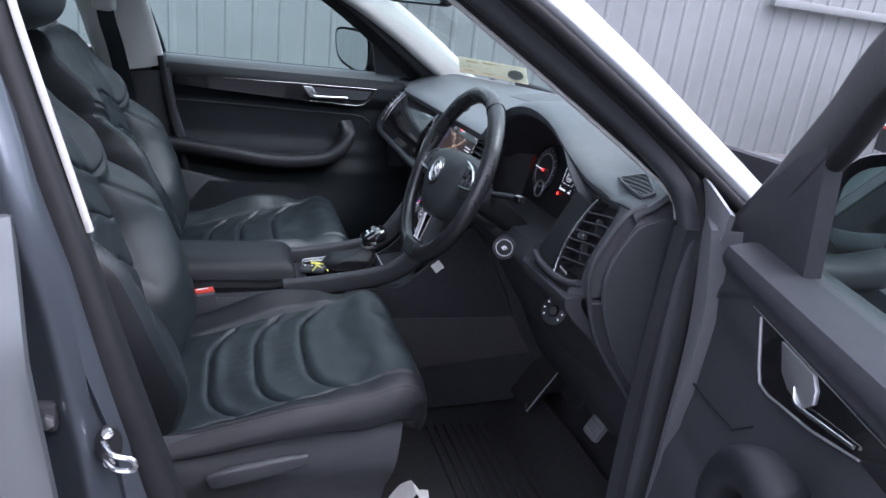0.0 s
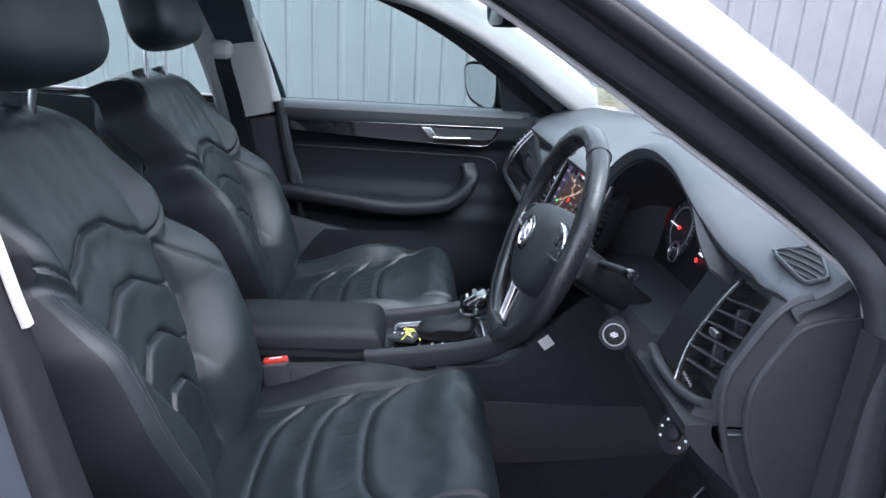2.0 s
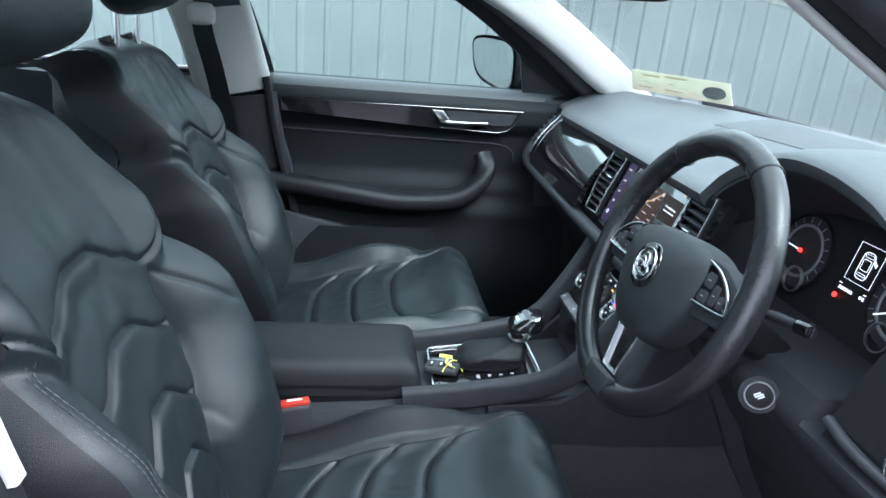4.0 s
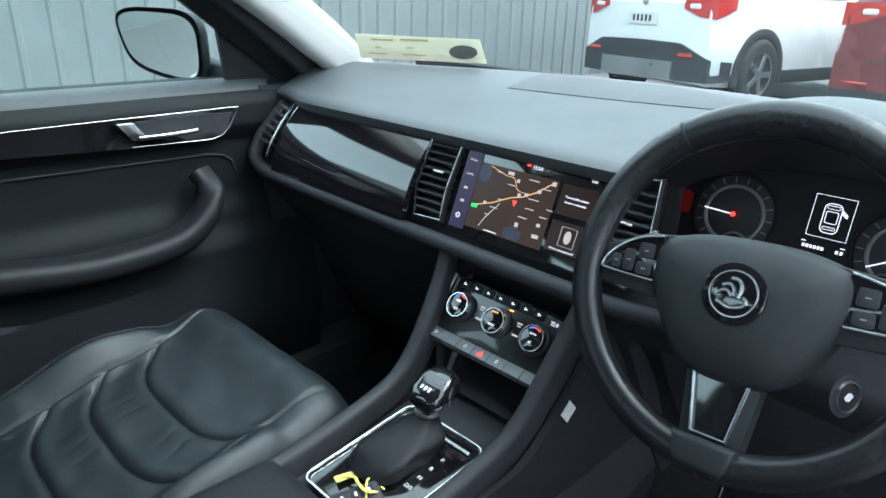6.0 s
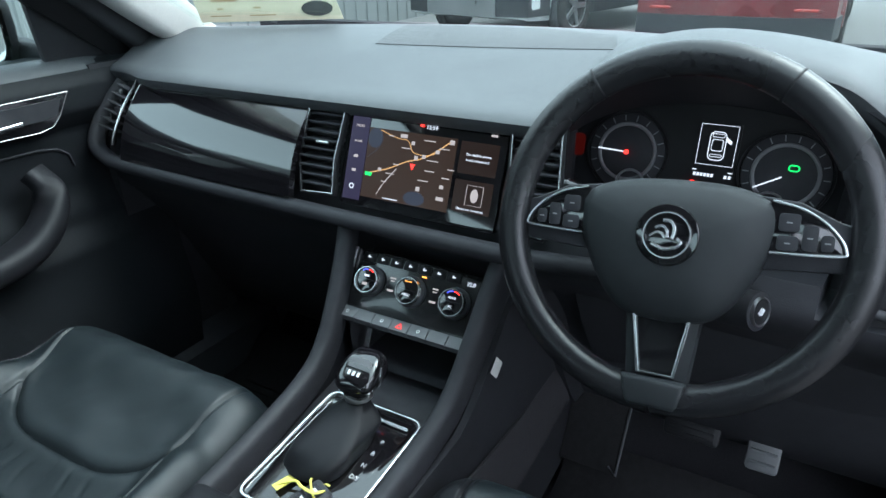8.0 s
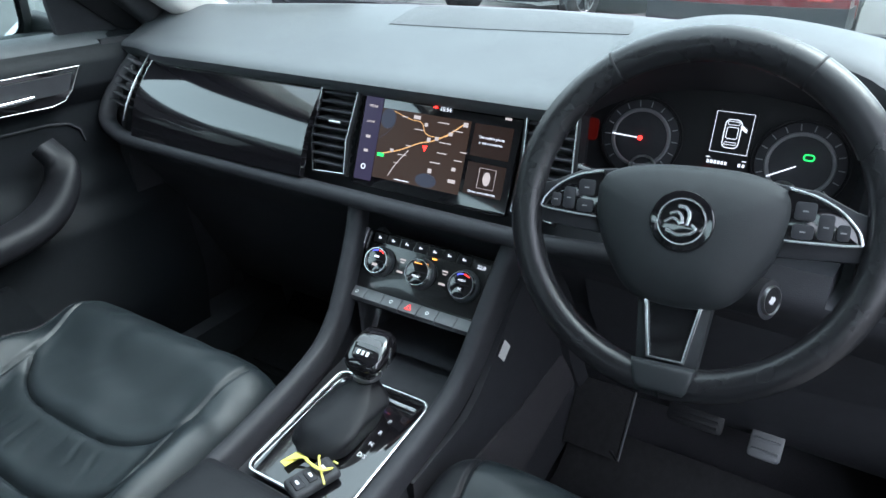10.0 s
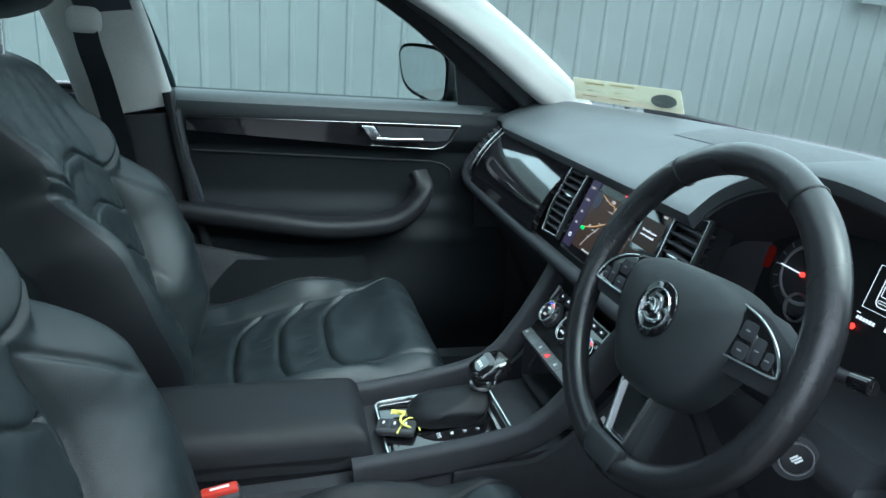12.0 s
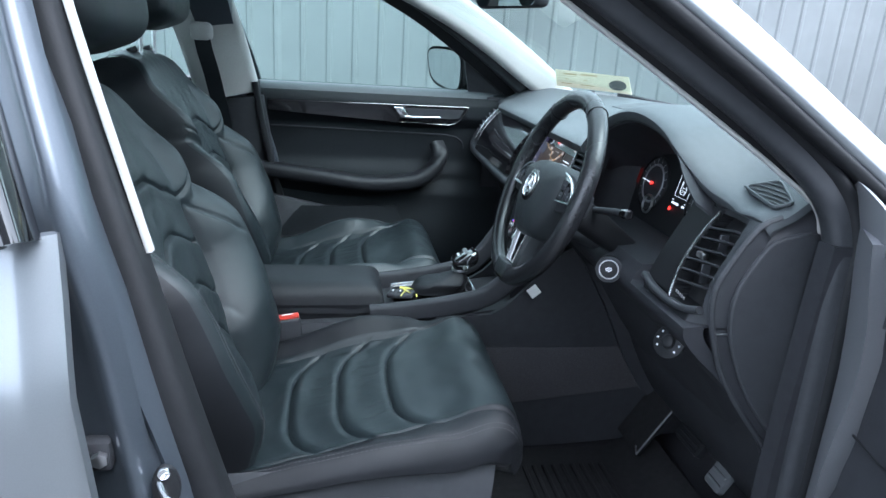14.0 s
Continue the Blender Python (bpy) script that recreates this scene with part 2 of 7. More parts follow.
def sweep(pts, section, up=(0, 0, 1), closed=False, scale=None, caps=True):
    """Carries a section of (side, up) pairs along the points; scale(k) changes its size on the way."""
    pts = [Vector(p) for p in pts]
    up = Vector(up)
    rings = []
    n = len(pts)
    for k, p in enumerate(pts):
        a = pts[(k - 1) % n] if closed or k else p
        b = pts[(k + 1) % n] if closed or k < n - 1 else p
        d = (b - a).normalized()
        s = d.cross(up).normalized()
        w = s.cross(d).normalized()
        f = scale(k / max(1, n - 1)) if scale else 1.0
        rings.append([p + s * (x * f) + w * (y * f) for x, y in section])
    if closed:
        rings.append(rings[0])
    bm = loft(rings, caps=caps and not closed)
    if closed:
        bmesh.ops.remove_doubles(bm, verts=bm.verts, dist=1e-5)
    return bm


def disc(r, n=12, ry=None):
    ry = ry or r
    return [(r * math.cos(2 * math.pi * k / n), ry * math.sin(2 * math.pi * k / n)) for k in range(n)]


def rect(w, h, r=0.0, n=3):
    """A rounded rectangle section."""
    if not r:
        return [(-w / 2, -h / 2), (w / 2, -h / 2), (w / 2, h / 2), (-w / 2, h / 2)]
    out = []
    for cx, cy, a0 in ((w / 2 - r, h / 2 - r, 0), (-w / 2 + r, h / 2 - r, 90), (-w / 2 + r, -h / 2 + r, 180), (w / 2 - r, -h / 2 + r, 270)):
        for k in range(n + 1):
            a = radians(a0 + 90 * k / n)
            out.append((cx + r * math.cos(a), cy + r * math.sin(a)))
    return out


def tube(pts, r, n=8, closed=False, up=(0, 0, 1)):
    return sweep(pts, disc(r, n), up, closed)


def plate(poly, depth, m, bevel=0.0, seg=2):
    """A flat outline (in x, y) with a depth along z downwards, set at the pose m."""
    n = len(poly)
    verts = [(x, y, 0) for x, y in poly] + [(x, y, -depth) for x, y in poly]
    faces = [tuple(range(n)), tuple(range(2 * n - 1, n - 1, -1))] + [(i, i + n, (i + 1) % n + n, (i + 1) % n) for i in range(n)]
    bm = raw(verts, faces)
    bmesh.ops.recalc_face_normals(bm, faces=bm.faces)
    if bevel:
        es = [e for e in bm.edges if all(abs(v.co.z) < 1e-6 for v in e.verts)]
        bmesh.ops.bevel(bm, geom=es, offset=bevel, segments=seg, affect="EDGES", profile=0.5)
    return moved(bm, m)


def cyl(r, h, m, n=24, bevel=0.0, r2=None):
    """A drum of height h along z, from 0 up."""
    bm = bmesh.new()
    bmesh.ops.create_cone(bm, cap_ends=True, segments=n, radius1=r, radius2=r if r2 is None else r2, depth=h)
    bmesh.ops.translate(bm, vec=(0, 0, h / 2), verts=bm.verts)
    if bevel:
        es = [e for e in bm.edges if all(v.co.z > h - 1e-6 for v in e.verts)]
        bmesh.ops.bevel(bm, geom=es, offset=bevel, segments=2, affect="EDGES", profile=0.5)
    return moved(bm, m)


def ring(r, w, h, m, n=36):
    """A flat ring of outer radius r, width w, height h, rounded on top."""
    prof = [(r, 0), (r, h * 0.7), (r - w * 0.25, h), (r - w * 0.75, h), (r - w, h * 0.7), (r - w, 0)]
    rings = [[(p * math.cos(a), p * math.sin(a), z) for p, z in prof] for a in (2 * math.pi * k / n for k in range(n))]
    rings.append(rings[0])
    bm = loft(rings, caps=False)
    bmesh.ops.remove_doubles(bm, verts=bm.verts, dist=1e-6)
    return moved(bm, m)


def smooth(a, b, x):
    t = min(1, max(0, (x - a) / (b - a)))
    return t * t * (3 - 2 * t)


def axes(o, x, y, z):
    """A pose from an origin and three directions."""
    m = Matrix.Identity(4)
    for i, v in enumerate((x, y, z)):
        v = Vector(v).normalized()
        for k in range(3):
            m[k][i] = v[k]
    for k in range(3):
        m[k][3] = o[k]
    return m


def face_on(o, normal, up=(0, 0, 1)):
    """A pose whose z looks along normal and whose y is as near to up as can be."""
    z = Vector(normal).normalized()
    x = Vector(up).cross(z).normalized()
    return axes(o, x, z.cross(x), z)


# ---------------------------------------------------------------- ground and wall
WALL_Y = 5.2


def build_ground():
    bm = grid(lambda u, v: (-60 + 120 * u, -60 + 120 * v, 0.2 * smooth(2.0, 5.8, -60 + 120 * u)), 160, 20, (0, 0, -0.3))
    tagged(part("ground", bm, ASPHALT), "worn dark grey asphalt yard", "ground", kind="structure")


def build_wall():
    """Tall trapezoid-ribbed cladding in sheets, one mesh a sheet, with a rail across it."""
    wall = thing("wall_cladding", (2, WALL_Y, 0), "tall grey ribbed steel cladding wall beside the car", "wall", kind="structure")
    pitch = 0.24
    prof = ((0.0, 0.0), (0.178, 0.0), (0.194, -0.016), (0.224, -0.016), (0.24, 0.0))
    sheets = 40
    for k in range(sheets):
        x0 = -29.6 + k * 5 * pitch
        pts = []
        for j in range(5):
            pts += [(x0 + j * pitch + a, WALL_Y + b - 0.003 * (k % 2)) for a, b in prof[:-1]]
        pts.append((x0 + 5 * pitch + 0.012, WALL_Y - 0.003 * (k % 2)))
        pts += [(x, y + 0.02) for x, y in reversed(pts)]
        bm = loft([[(x, y, z) for x, y in pts] for z in (0, 0.9, 1.8, 2.7)])
        part("cladding_sheet", bm, WALL, wall, sharp=20)
    part("rail", box((10.2, WALL_Y - 0.09, 1.92), (9.4, 0.08, 0.09), 0.008), WALL, wall, "grey steel rail across the cladding")


    # unseen wall, added to hold back low light from the driver's side
    far = box((12.0, -9.0, 2.8), (30, 0.2, 5.6), 0.02)
    tagged(part("unseen_light_block", far, RENDER_WALL), "unseen grey wall added to block low sky light", "wall", kind="structure")


build_ground()
build_wall()


# ---------------------------------------------------------------- car body
def build_body():
    car = thing("silver_car", (0, 0, 0.2), "silver-grey family car with the driver's door open", "car")
    # floor pan and footwells
    part("floor_pan", grid(lambda u, v: (-1.6 + 2.35 * u, -0.74 + 1.48 * v, 0.36 + 0.26 * smooth(0.90, 1.0, u) - 0.02 * math.cos(6.28 * v)), 30, 24, (0, 0, -0.05)), CARPET, car, "black carpeted floor")
    part("firewall", grid(lambda u, v: (0.70 - 0.06 * v, -0.72 + 1.44 * u, 0.34 + 0.8 * v), 6, 6, (0.03, 0, 0)), CARPET, car, "black carpeted bulkhead")
    # roof
    part("roof", grid(lambda u, v: (-0.30 - 1.9 * u, -0.60 + 1.2 * v, 1.50 + 0.06 * math.sin(math.pi * v) + 0.03 * math.sin(math.pi * u)), 16, 16, (0, 0, 0.03)), LINING, car, "light grey roof lining")
    part("roof_skin", grid(lambda u, v: (-0.28 - 1.95 * u, -0.64 + 1.28 * v, 1.553 + 0.06 * math.sin(math.pi * v) + 0.03 * math.sin(math.pi * u)), 16, 16, (0, 0, 0.004)), PAINT, car, "silver-grey roof skin")
    for s in (-1, 1):
        near = s < 0
        # sill
        part("sill", loft([[(x, s * a, b) for a, b in ((0.70, 0.36), (0.70, 0.47), (0.72, 0.50), (0.78, 0.49), (0.84, 0.44), (0.86, 0.30), (0.80, 0.22))] for x in (-2.1, -1, 0, 0.62)]), PAINT, car)
        part("sill_trim", loft([[(x, s * a, b) for a, b in ((0.64, 0.39), (0.655, 0.47), (0.70, 0.505), (0.735, 0.508), (0.735, 0.495))] for x in (-0.5, 0, 0.5)], closed=False), PLASTIC, car, "black plastic sill trim")
        # windscreen pillar: painted skin outside, cloth inside, rubber seal
        outer = curve_points([(0.62, s * 0.895, 0.93), (0.46, s * 0.862, 1.05), (0.345, s * 0.822, 1.15), (0.268, s * 0.788, 1.215), (0.085, s * 0.752, 1.338), (-0.12, s * 0.712, 1.445), (-0.40, s * 0.672, 1.520), (-0.8, s * 0.655, 1.555)], 40)
        if near:
            outer = curve_points([(0.66, -0.71, 0.985), (0.58, -0.70, 1.042), (0.492, -0.695, 1.10), (0.340, -0.690, 1.20), (0.183, -0.688, 1.30), (0.004, -0.688, 1.40), (-0.16, -0.678, 1.462), (-0.40, -0.662, 1.520), (-0.8, -0.655, 1.555)], 50)
            dome = [(-0.024, -0.045), (-0.026, 0.016), (-0.020, 0.020), (-0.010, 0.017), (0.0, 0.010), (0.012, -0.001), (0.023, -0.014), (0.029, -0.026), (0.028, -0.045)]
            part("windscreen_pillar", sweep(outer, dome, (0, -1, 0)), PAINT, car, "silver-grey windscreen pillar", 60)
            part("pillar_gasket", sweep([p + Vector((-0.024, -0.006, -0.022)) for p in outer[4:]], rect(0.020, 0.030, 0.008, 3), (0, -1, 0)), RUBBER, car, "black rubber gasket under the pillar")
        else:
            part("windscreen_pillar", sweep(outer, rect(0.058, 0.05, 0.018, 4), (0, 0, 1)), PAINT, car, "silver-grey windscreen pillar")
        if near:
            zs = [0.30 + 0.79 * k / 16 for k in range(17)]
            inn = [Vector((0.404 - 0.028 * smooth(0.78, 1.12, z), -0.700, z)) for z in zs]
            rim = [Vector((0.325 + 0.014 * smooth(0.80, 0.90, z) - 0.030 * smooth(0.94, 1.12, z), -0.800, z)) for z in zs]
            out = [p + Vector((0.10, -0.016, 0)) for p in rim]
            part("hinge_pillar", grid(lambda u, v: (inn[round(16 * u)].lerp(rim[round(16 * u)], v * 1.25) if v < 0.8 else rim[round(16 * u)].lerp(out[round(16 * u)], v * 5 - 4)), 16, 10, (0.012, 0, 0)), INNER_PAINT_SKYLIT, car, "silver-grey hinge pillar", 60)
            lo = [Vector(p) for p in ((0.377, -0.700, 1.080), (0.352, -0.748, 1.078), (0.326, -0.806, 1.076))]
            hi = [Vector(p) for p in ((0.362, -0.688, 1.145), (0.340, -0.745, 1.138), (0.328, -0.808, 1.116))]
            part("pillar_gusset", grid(lambda u, v: curve_points(lo, 10)[round(10 * u)].lerp(curve_points(hi, 10)[round(10 * u)], v), 10, 4, (0.01, 0, -0.004)), INNER_PAINT_SKYLIT, car)
        else:
            part("hinge_pillar", sweep(curve_points([(0.47, s * 0.80, 0.30), (0.465, s * 0.80, 0.6), (0.46, s * 0.80, 0.9), (0.44, s * 0.80, 1.08)], 14), rect(0.09, 0.07, 0.02), (0, -1, 0)), PAINT, car, "silver-grey hinge pillar")
        part("kick_panel", grid(lambda u, v: ((0.340 if near else 0.20) + (0.38 if near else 0.52) * u, s * ((0.685 if near else 0.712) - 0.012 * math.sin(3.14 * v)), 0.36 + (0.70 if near else 0.745) * v), 8, 8, (0, s * 0.03, 0)), PLASTIC_DARK, car, "dark footwell side")
        band = [(0.405, s * 0.74, 0.42), (0.415, s * 0.742, 0.62), (0.42, s * 0.742, 0.84), (0.405, s * 0.742, 1.0), (0.345, s * 0.735, 1.105), (0.235, s * 0.716, 1.195), (0.07, s * 0.690, 1.308), (-0.10, s * 0.668, 1.400), (-0.28, s * 0.645, 1.462), (-0.48, s * 0.635, 1.485), (-0.60, s * 0.65, 1.44)]
        if near:
            band = [(0.380, -0.700, 0.42), (0.378, -0.702, 0.62), (0.372, -0.702, 0.84), (0.366, -0.700, 0.98), (0.364, -0.696, 1.06), (0.334, -0.684, 1.128), (0.245, -0.668, 1.202), (0.080, -0.658, 1.304), (-0.103, -0.650, 1.404), (-0.28, -0.640, 1.460), (-0.48, -0.635, 1.485), (-0.60, -0.65, 1.44)]
        part("door_aperture", sweep(curve_points(band, 90), rect(0.044, 0.034 if near else 0.075, 0.012, 3), (0, s, 0)), PLASTIC, car, "black rubber-lined door aperture")
        part("door_seal", sweep(curve_points([(x + 0.010, y + s * 0.012, z + 0.008) if near else (x - 0.012, y + s * 0.016, z - 0.014) for x, y, z in band], 90), disc(0.011, 10), (0, s, 0)), RUBBER, car, "black rubber door seal")
        if near:
            fa = curve_points([(0.324, -0.666, 1.116), (0.253, -0.657, 1.164), (0.152, -0.646, 1.228), (0.032, -0.632, 1.302), (-0.098, -0.624, 1.374), (-0.28, -0.608, 1.440)], 24)
            fb = curve_points([(0.415, -0.680, 1.110), (0.312, -0.676, 1.182), (0.152, -0.676, 1.284), (-0.022, -0.674, 1.384), (-0.20, -0.664, 1.455)], 24)
            part("aperture_filler", grid(lambda u, v: fa[round(24 * u)].lerp(fb[round(24 * u)], v), 24, 3, (0.004, 0.006, 0.004)), RUBBER, car, "black rubber infill of the door aperture")
            seal = [(-0.58, -0.655, 1.43), (-0.562, -0.676, 1.28), (-0.507, -0.712, 1.08), (-0.45, -0.738, 0.88), (-0.392, -0.752, 0.68), (-0.352, -0.752, 0.54), (-0.30, -0.748, 0.505), (0.1, -0.745, 0.50), (0.38, -0.745, 0.50)]
            part("door_seal", sweep(curve_points(seal, 90), rect(0.036, 0.056, 0.014, 4), (0, -1, 0)), RUBBER, car, "black rubber door seal")
            strip = [(-0.575, -0.650, 1.42), (-0.538, -0.684, 1.28), (-0.488, -0.706, 1.097), (-0.474, -0.708, 1.041)]
            part("pillar_edge", sweep(curve_points(strip, 24), rect(0.007, 0.012, 0.002), (0, -1, 0)), LINING, car, "pale edge of the pillar lining")
            inner = [(0.356, -0.666, 1.064), (0.346, -0.666, 1.090), (0.322, -0.664, 1.114), (0.286, -0.660, 1.138), (0.251, -0.655, 1.162), (0.150, -0.644, 1.226), (0.030, -0.630, 1.300), (-0.10, -0.622, 1.372), (-0.28, -0.605, 1.437), (-0.5, -0.60, 1.47)]
            part("pillar_lining", sweep(curve_points(inner, 40), rect(0.006, 0.010, 0.0025), (0, -1, 0)), LINING, car, "light grey pillar lining")
        else:
            inner = [(0.532, 0.695, 1.065), (0.442, 0.682, 1.118), (0.322, 0.666, 1.197), (0.177, 0.650, 1.292), (0.018, 0.632, 1.377), (-0.162, 0.613, 1.443), (-0.48, 0.60, 1.485)]
            low = [(0.29, 0.742, 1.098), (0.255, 0.735, 1.118), (0.115, 0.70, 1.215), (-0.045, 0.662, 1.318), (-0.225, 0.633, 1.402), (-0.385, 0.615, 1.447)]
            high = [(0.50, 0.690, 1.105), (0.44, 0.683, 1.140), (0.31, 0.668, 1.222), (0.16, 0.650, 1.318), (0.0, 0.632, 1.402), (-0.18, 0.613, 1.465)]
            lo, hi = curve_points(low, 30), curve_points(high, 30)
            part("pillar_filler", grid(lambda u, v: lo[int(round(u * 30))].lerp(hi[int(round(u * 30))], v), 30, 4, (0, 0.012, 0)), RUBBER, car, "black trim between window and pillar")
            part("pillar_lining", sweep(curve_points(inner, 40), rect(0.095, 0.05, 0.022), (0, 1, 0), scale=lambda k: 0.62 + 0.38 * smooth(0.0, 0.35, k)), LINING, car, "light grey pillar lining")
        # centre pillar: a pressed sheet with a raised ridge and a flat jamb beside the seal
        line = lambda keys, z: next((p + (q - p) * (z - a) / (b - a) for (a, p), (b, q) in zip(keys, keys[1:]) if z <= b), keys[-1][1])
        ridge = ((0.40, -0.440), (0.60, -0.455), (0.83, -0.480), (0.99, -0.500), (1.15, -0.534), (1.45, -0.625), (1.54, -0.65))
        seal_x = ((0.40, -0.31), (0.54, -0.352), (0.68, -0.392), (0.88, -0.450), (1.08, -0.507), (1.28, -0.562), (1.43, -0.58), (1.54, -0.60))
        jamb = ((0.40, -0.40), (0.60, -0.425), (0.80, -0.450), (1.02, -0.480), (1.15, -0.51), (1.54, -0.63))
        secs = []
        for k in range(25):
            z = 0.42 + 1.10 * k / 24
            xr, xs = line(ridge, z), line(seal_x, z)
            xj = min(line(jamb, z), xs - 0.022)
            lean = 0.24 * max(0.0, z - 1.10) + 0.5 * max(0.0, z - 1.05) ** 2
            prof = ((xr - 0.10, 0.780), (xr - 0.05, 0.784), (xr - 0.022, 0.790), (xr - 0.010, 0.804), (xr, 0.809), (xr + 0.008, 0.804), (xr + 0.016, 0.789), (xj - 0.003, 0.779), (xj + 0.003, 0.784), (xs - 0.008, 0.772), (xs, 0.75), (xs - 0.01, 0.71), (xr - 0.10, 0.70))
            secs.append([(x, s * (y - lean), z) for x, y in prof])
        part("centre_pillar", loft(secs), SHADED_JAMB, car, "silver-grey centre pillar", 60)
        lining = [(-0.555, s * 0.70, 1.075), (-0.59, s * 0.675, 1.22), (-0.63, s * 0.64, 1.36), (-0.67, s * 0.60, 1.50)]
        part("centre_pillar_lining", sweep(curve_points(lining if near else [(x - 0.042, y, z) for x, y, z in lining], 20), rect(0.10 if near else 0.185, 0.05, 0.02), (0, s, 0)), LINING, car, "light grey pillar lining")
        lower = [(-0.50, s * 0.715, 0.45), (-0.52, s * 0.715, 0.8), (-0.555, s * 0.70, 1.072)]
        part("centre_pillar_trim", sweep(curve_points(lower, 16), rect(0.12, 0.055, 0.02), (0, s, 0)), PLASTIC, car, "dark plastic pillar trim")
        # rear door skin and its window frame
        edge = ((0.40, -0.455), (0.85, -0.500), (1.0, -0.515), (1.10, -0.525))
        part("rear_door", grid(lambda u, v: (line(edge, 0.40 + 0.69 * v) - 1.12 * u, s * (0.868 + 0.010 * math.sin(math.pi * min(1, v * 1.1)) - 0.045 * max(0.0, v - 0.80) / 0.2 - 0.012 * smooth(0.012, 0.0, u)), 0.40 + 0.69 * v), 60, 24, (0, -s * 0.014, 0)), PAINT, car, "silver-grey closed rear door")
        part("window_seal", box((-1.10, s * 0.843, 1.100), (1.11, 0.035, 0.026), 0.010, 3), GLOSS, car, "black waist seal")
        part("rear_window_frame", sweep(curve_points([(-0.545, s * 0.845, 1.09), (-0.60, s * 0.79, 1.28), (-0.66, s * 0.72, 1.44), (-0.72, s * 0.67, 1.50)], 20), rect(0.030, 0.05, 0.01), (0, s, 0)), GLOSS, car, "gloss black window frame")
        part("rear_window", grid(lambda u, v: (-0.66 - 0.05 * v - 0.95 * u, s * (0.79 - 0.15 * v), 1.12 + 0.37 * v), 4, 6, (0, -s * 0.005, 0)), WINDOW, car, "green tinted rear side window")
        part("roof_rail_frame", sweep(curve_points([(-0.3, s * 0.635, 1.495), (-0.9, s * 0.63, 1.52), (-1.9, s * 0.63, 1.50)], 16), rect(0.06, 0.06, 0.02)), PAINT, car)
        part("rear_quarter", sweep([(-1.75, s * 0.74, 0.9), (-1.95, s * 0.66, 1.5)], rect(0.3, 0.12, 0.03)), PAINT, car)
    # bonnet, scuttle and windscreen
    def base(y):
        return 0.648 - 0.539 * y * y
    part("bonnet", grid(lambda u, v: (base(0.72 * (2 * v - 1)) + 0.10 + 1.0 * u, 0.80 * (2 * v - 1), 1.088 - 0.07 * u * u - 0.03 * (2 * v - 1) ** 4 - 0.06 * u + 0.012 * smooth(0.55, 0.7, abs(2 * v - 1))), 20, 40, (0, 0, -0.02)), PAINT, car, "silver-grey bonnet")
    for s in (-1, 1):
        part("front_wing", grid(lambda u, v: (0.42 + 1.25 * u, s * (0.80 + 0.10 * math.sin(v * 1.4)), 1.06 - 0.10 * u * u - 0.02 * u - 0.62 * v ** 1.5), 16, 12, (0, -s * 0.01, 0)), PAINT, car)
    part("scuttle", grid(lambda u, v: (base(0.66 * (2 * v - 1)) + 0.01 + 0.12 * u, 0.70 * (2 * v - 1), 1.120 - 0.065 * u - 0.06 * (2 * v - 1) ** 2), 4, 24, (0, 0, -0.02)), PLASTIC_DARK, car, "black scuttle panel")
    part("windscreen", grid(lambda u, v: (base(0.66 * (2 * v - 1)) * (1 - u) + (-0.22 - 0.16 * (2 * v - 1) ** 2) * u + 0.06 * math.sin(math.pi * u), (0.67 - 0.075 * u) * (2 * v - 1), 1.15 + 0.355 * u), 12, 24, (0, 0, 0.005)), SCREEN_GLASS, car, "clear green-tinted windscreen").visible_shadow = False
    part("header_rail", sweep(curve_points([(-0.38, -0.60, 1.50), (-0.24, -0.3, 1.51), (-0.22, 0, 1.512), (-0.24, 0.3, 1.51), (-0.38, 0.60, 1.50)], 20), rect(0.10, 0.05, 0.02)), LINING, car, "light grey header lining")
    part("tailgate", grid(lambda u, v: (-2.05 - 0.25 * math.sin(math.pi * (1 - v) * 0.5), -0.74 + 1.48 * u, 0.35 + 0.80 * v), 10, 10, (-0.04, 0, 0)), PAINT, car)
    part("tailgate_window", grid(lambda u, v: (-2.0 - 0.06 * (1 - v), -0.66 + 1.32 * u, 1.15 + 0.36 * v), 4, 4, (-0.005, 0, 0)), WINDOW, car)
    # front end and wheels
    part("front_bumper", loft([[(1.62 + dx, f * 0.86, z) for z in (0.30, 0.42, 0.62, 0.66)] + [(1.50 + dx, f * 0.84, z) for z in (0.66, 0.30)] for f, dx in ((-1.0, -0.16), (-0.85, 0.02), (-0.4, 0.09), (0.4, 0.09), (0.85, 0.02), (1.0, -0.16))]), PAINT, car, "silver-grey front bumper")
    part("grille", box((1.655, 0, 0.79), (0.06, 0.95, 0.20), 0.02, 2), GLOSS, car, "gloss black grille")
    for s in (-1, 1):
        part("headlamp", box((1.60, s * 0.63, 0.84), (0.16, 0.28, 0.12), 0.04, 3, pose(0, 0, 0, 0, 0, -14 * s)), GLOSS, car, "dark headlamp")
        for wx in (1.02, -1.66):
            wm = axes((wx, s * 0.79, 0.335), (1, 0, 0), (0, 0, 1), (0, s, 0))
            wh = part("wheel", moved(sweep([Vector((0.255 * math.cos(a), 0.255 * math.sin(a), 0)) for a in (2 * math.pi * k / 36 for k in range(36))], rect(0.16, 0.20, 0.05, 3), (0, 0, 1), closed=True), wm), TYRE, car, "black tyre")
            part("rim", ring(0.225, 0.03, 0.02, wm @ Matrix.Translation((0, 0, 0.07)), 32), ALLOY, wh, "alloy rim")
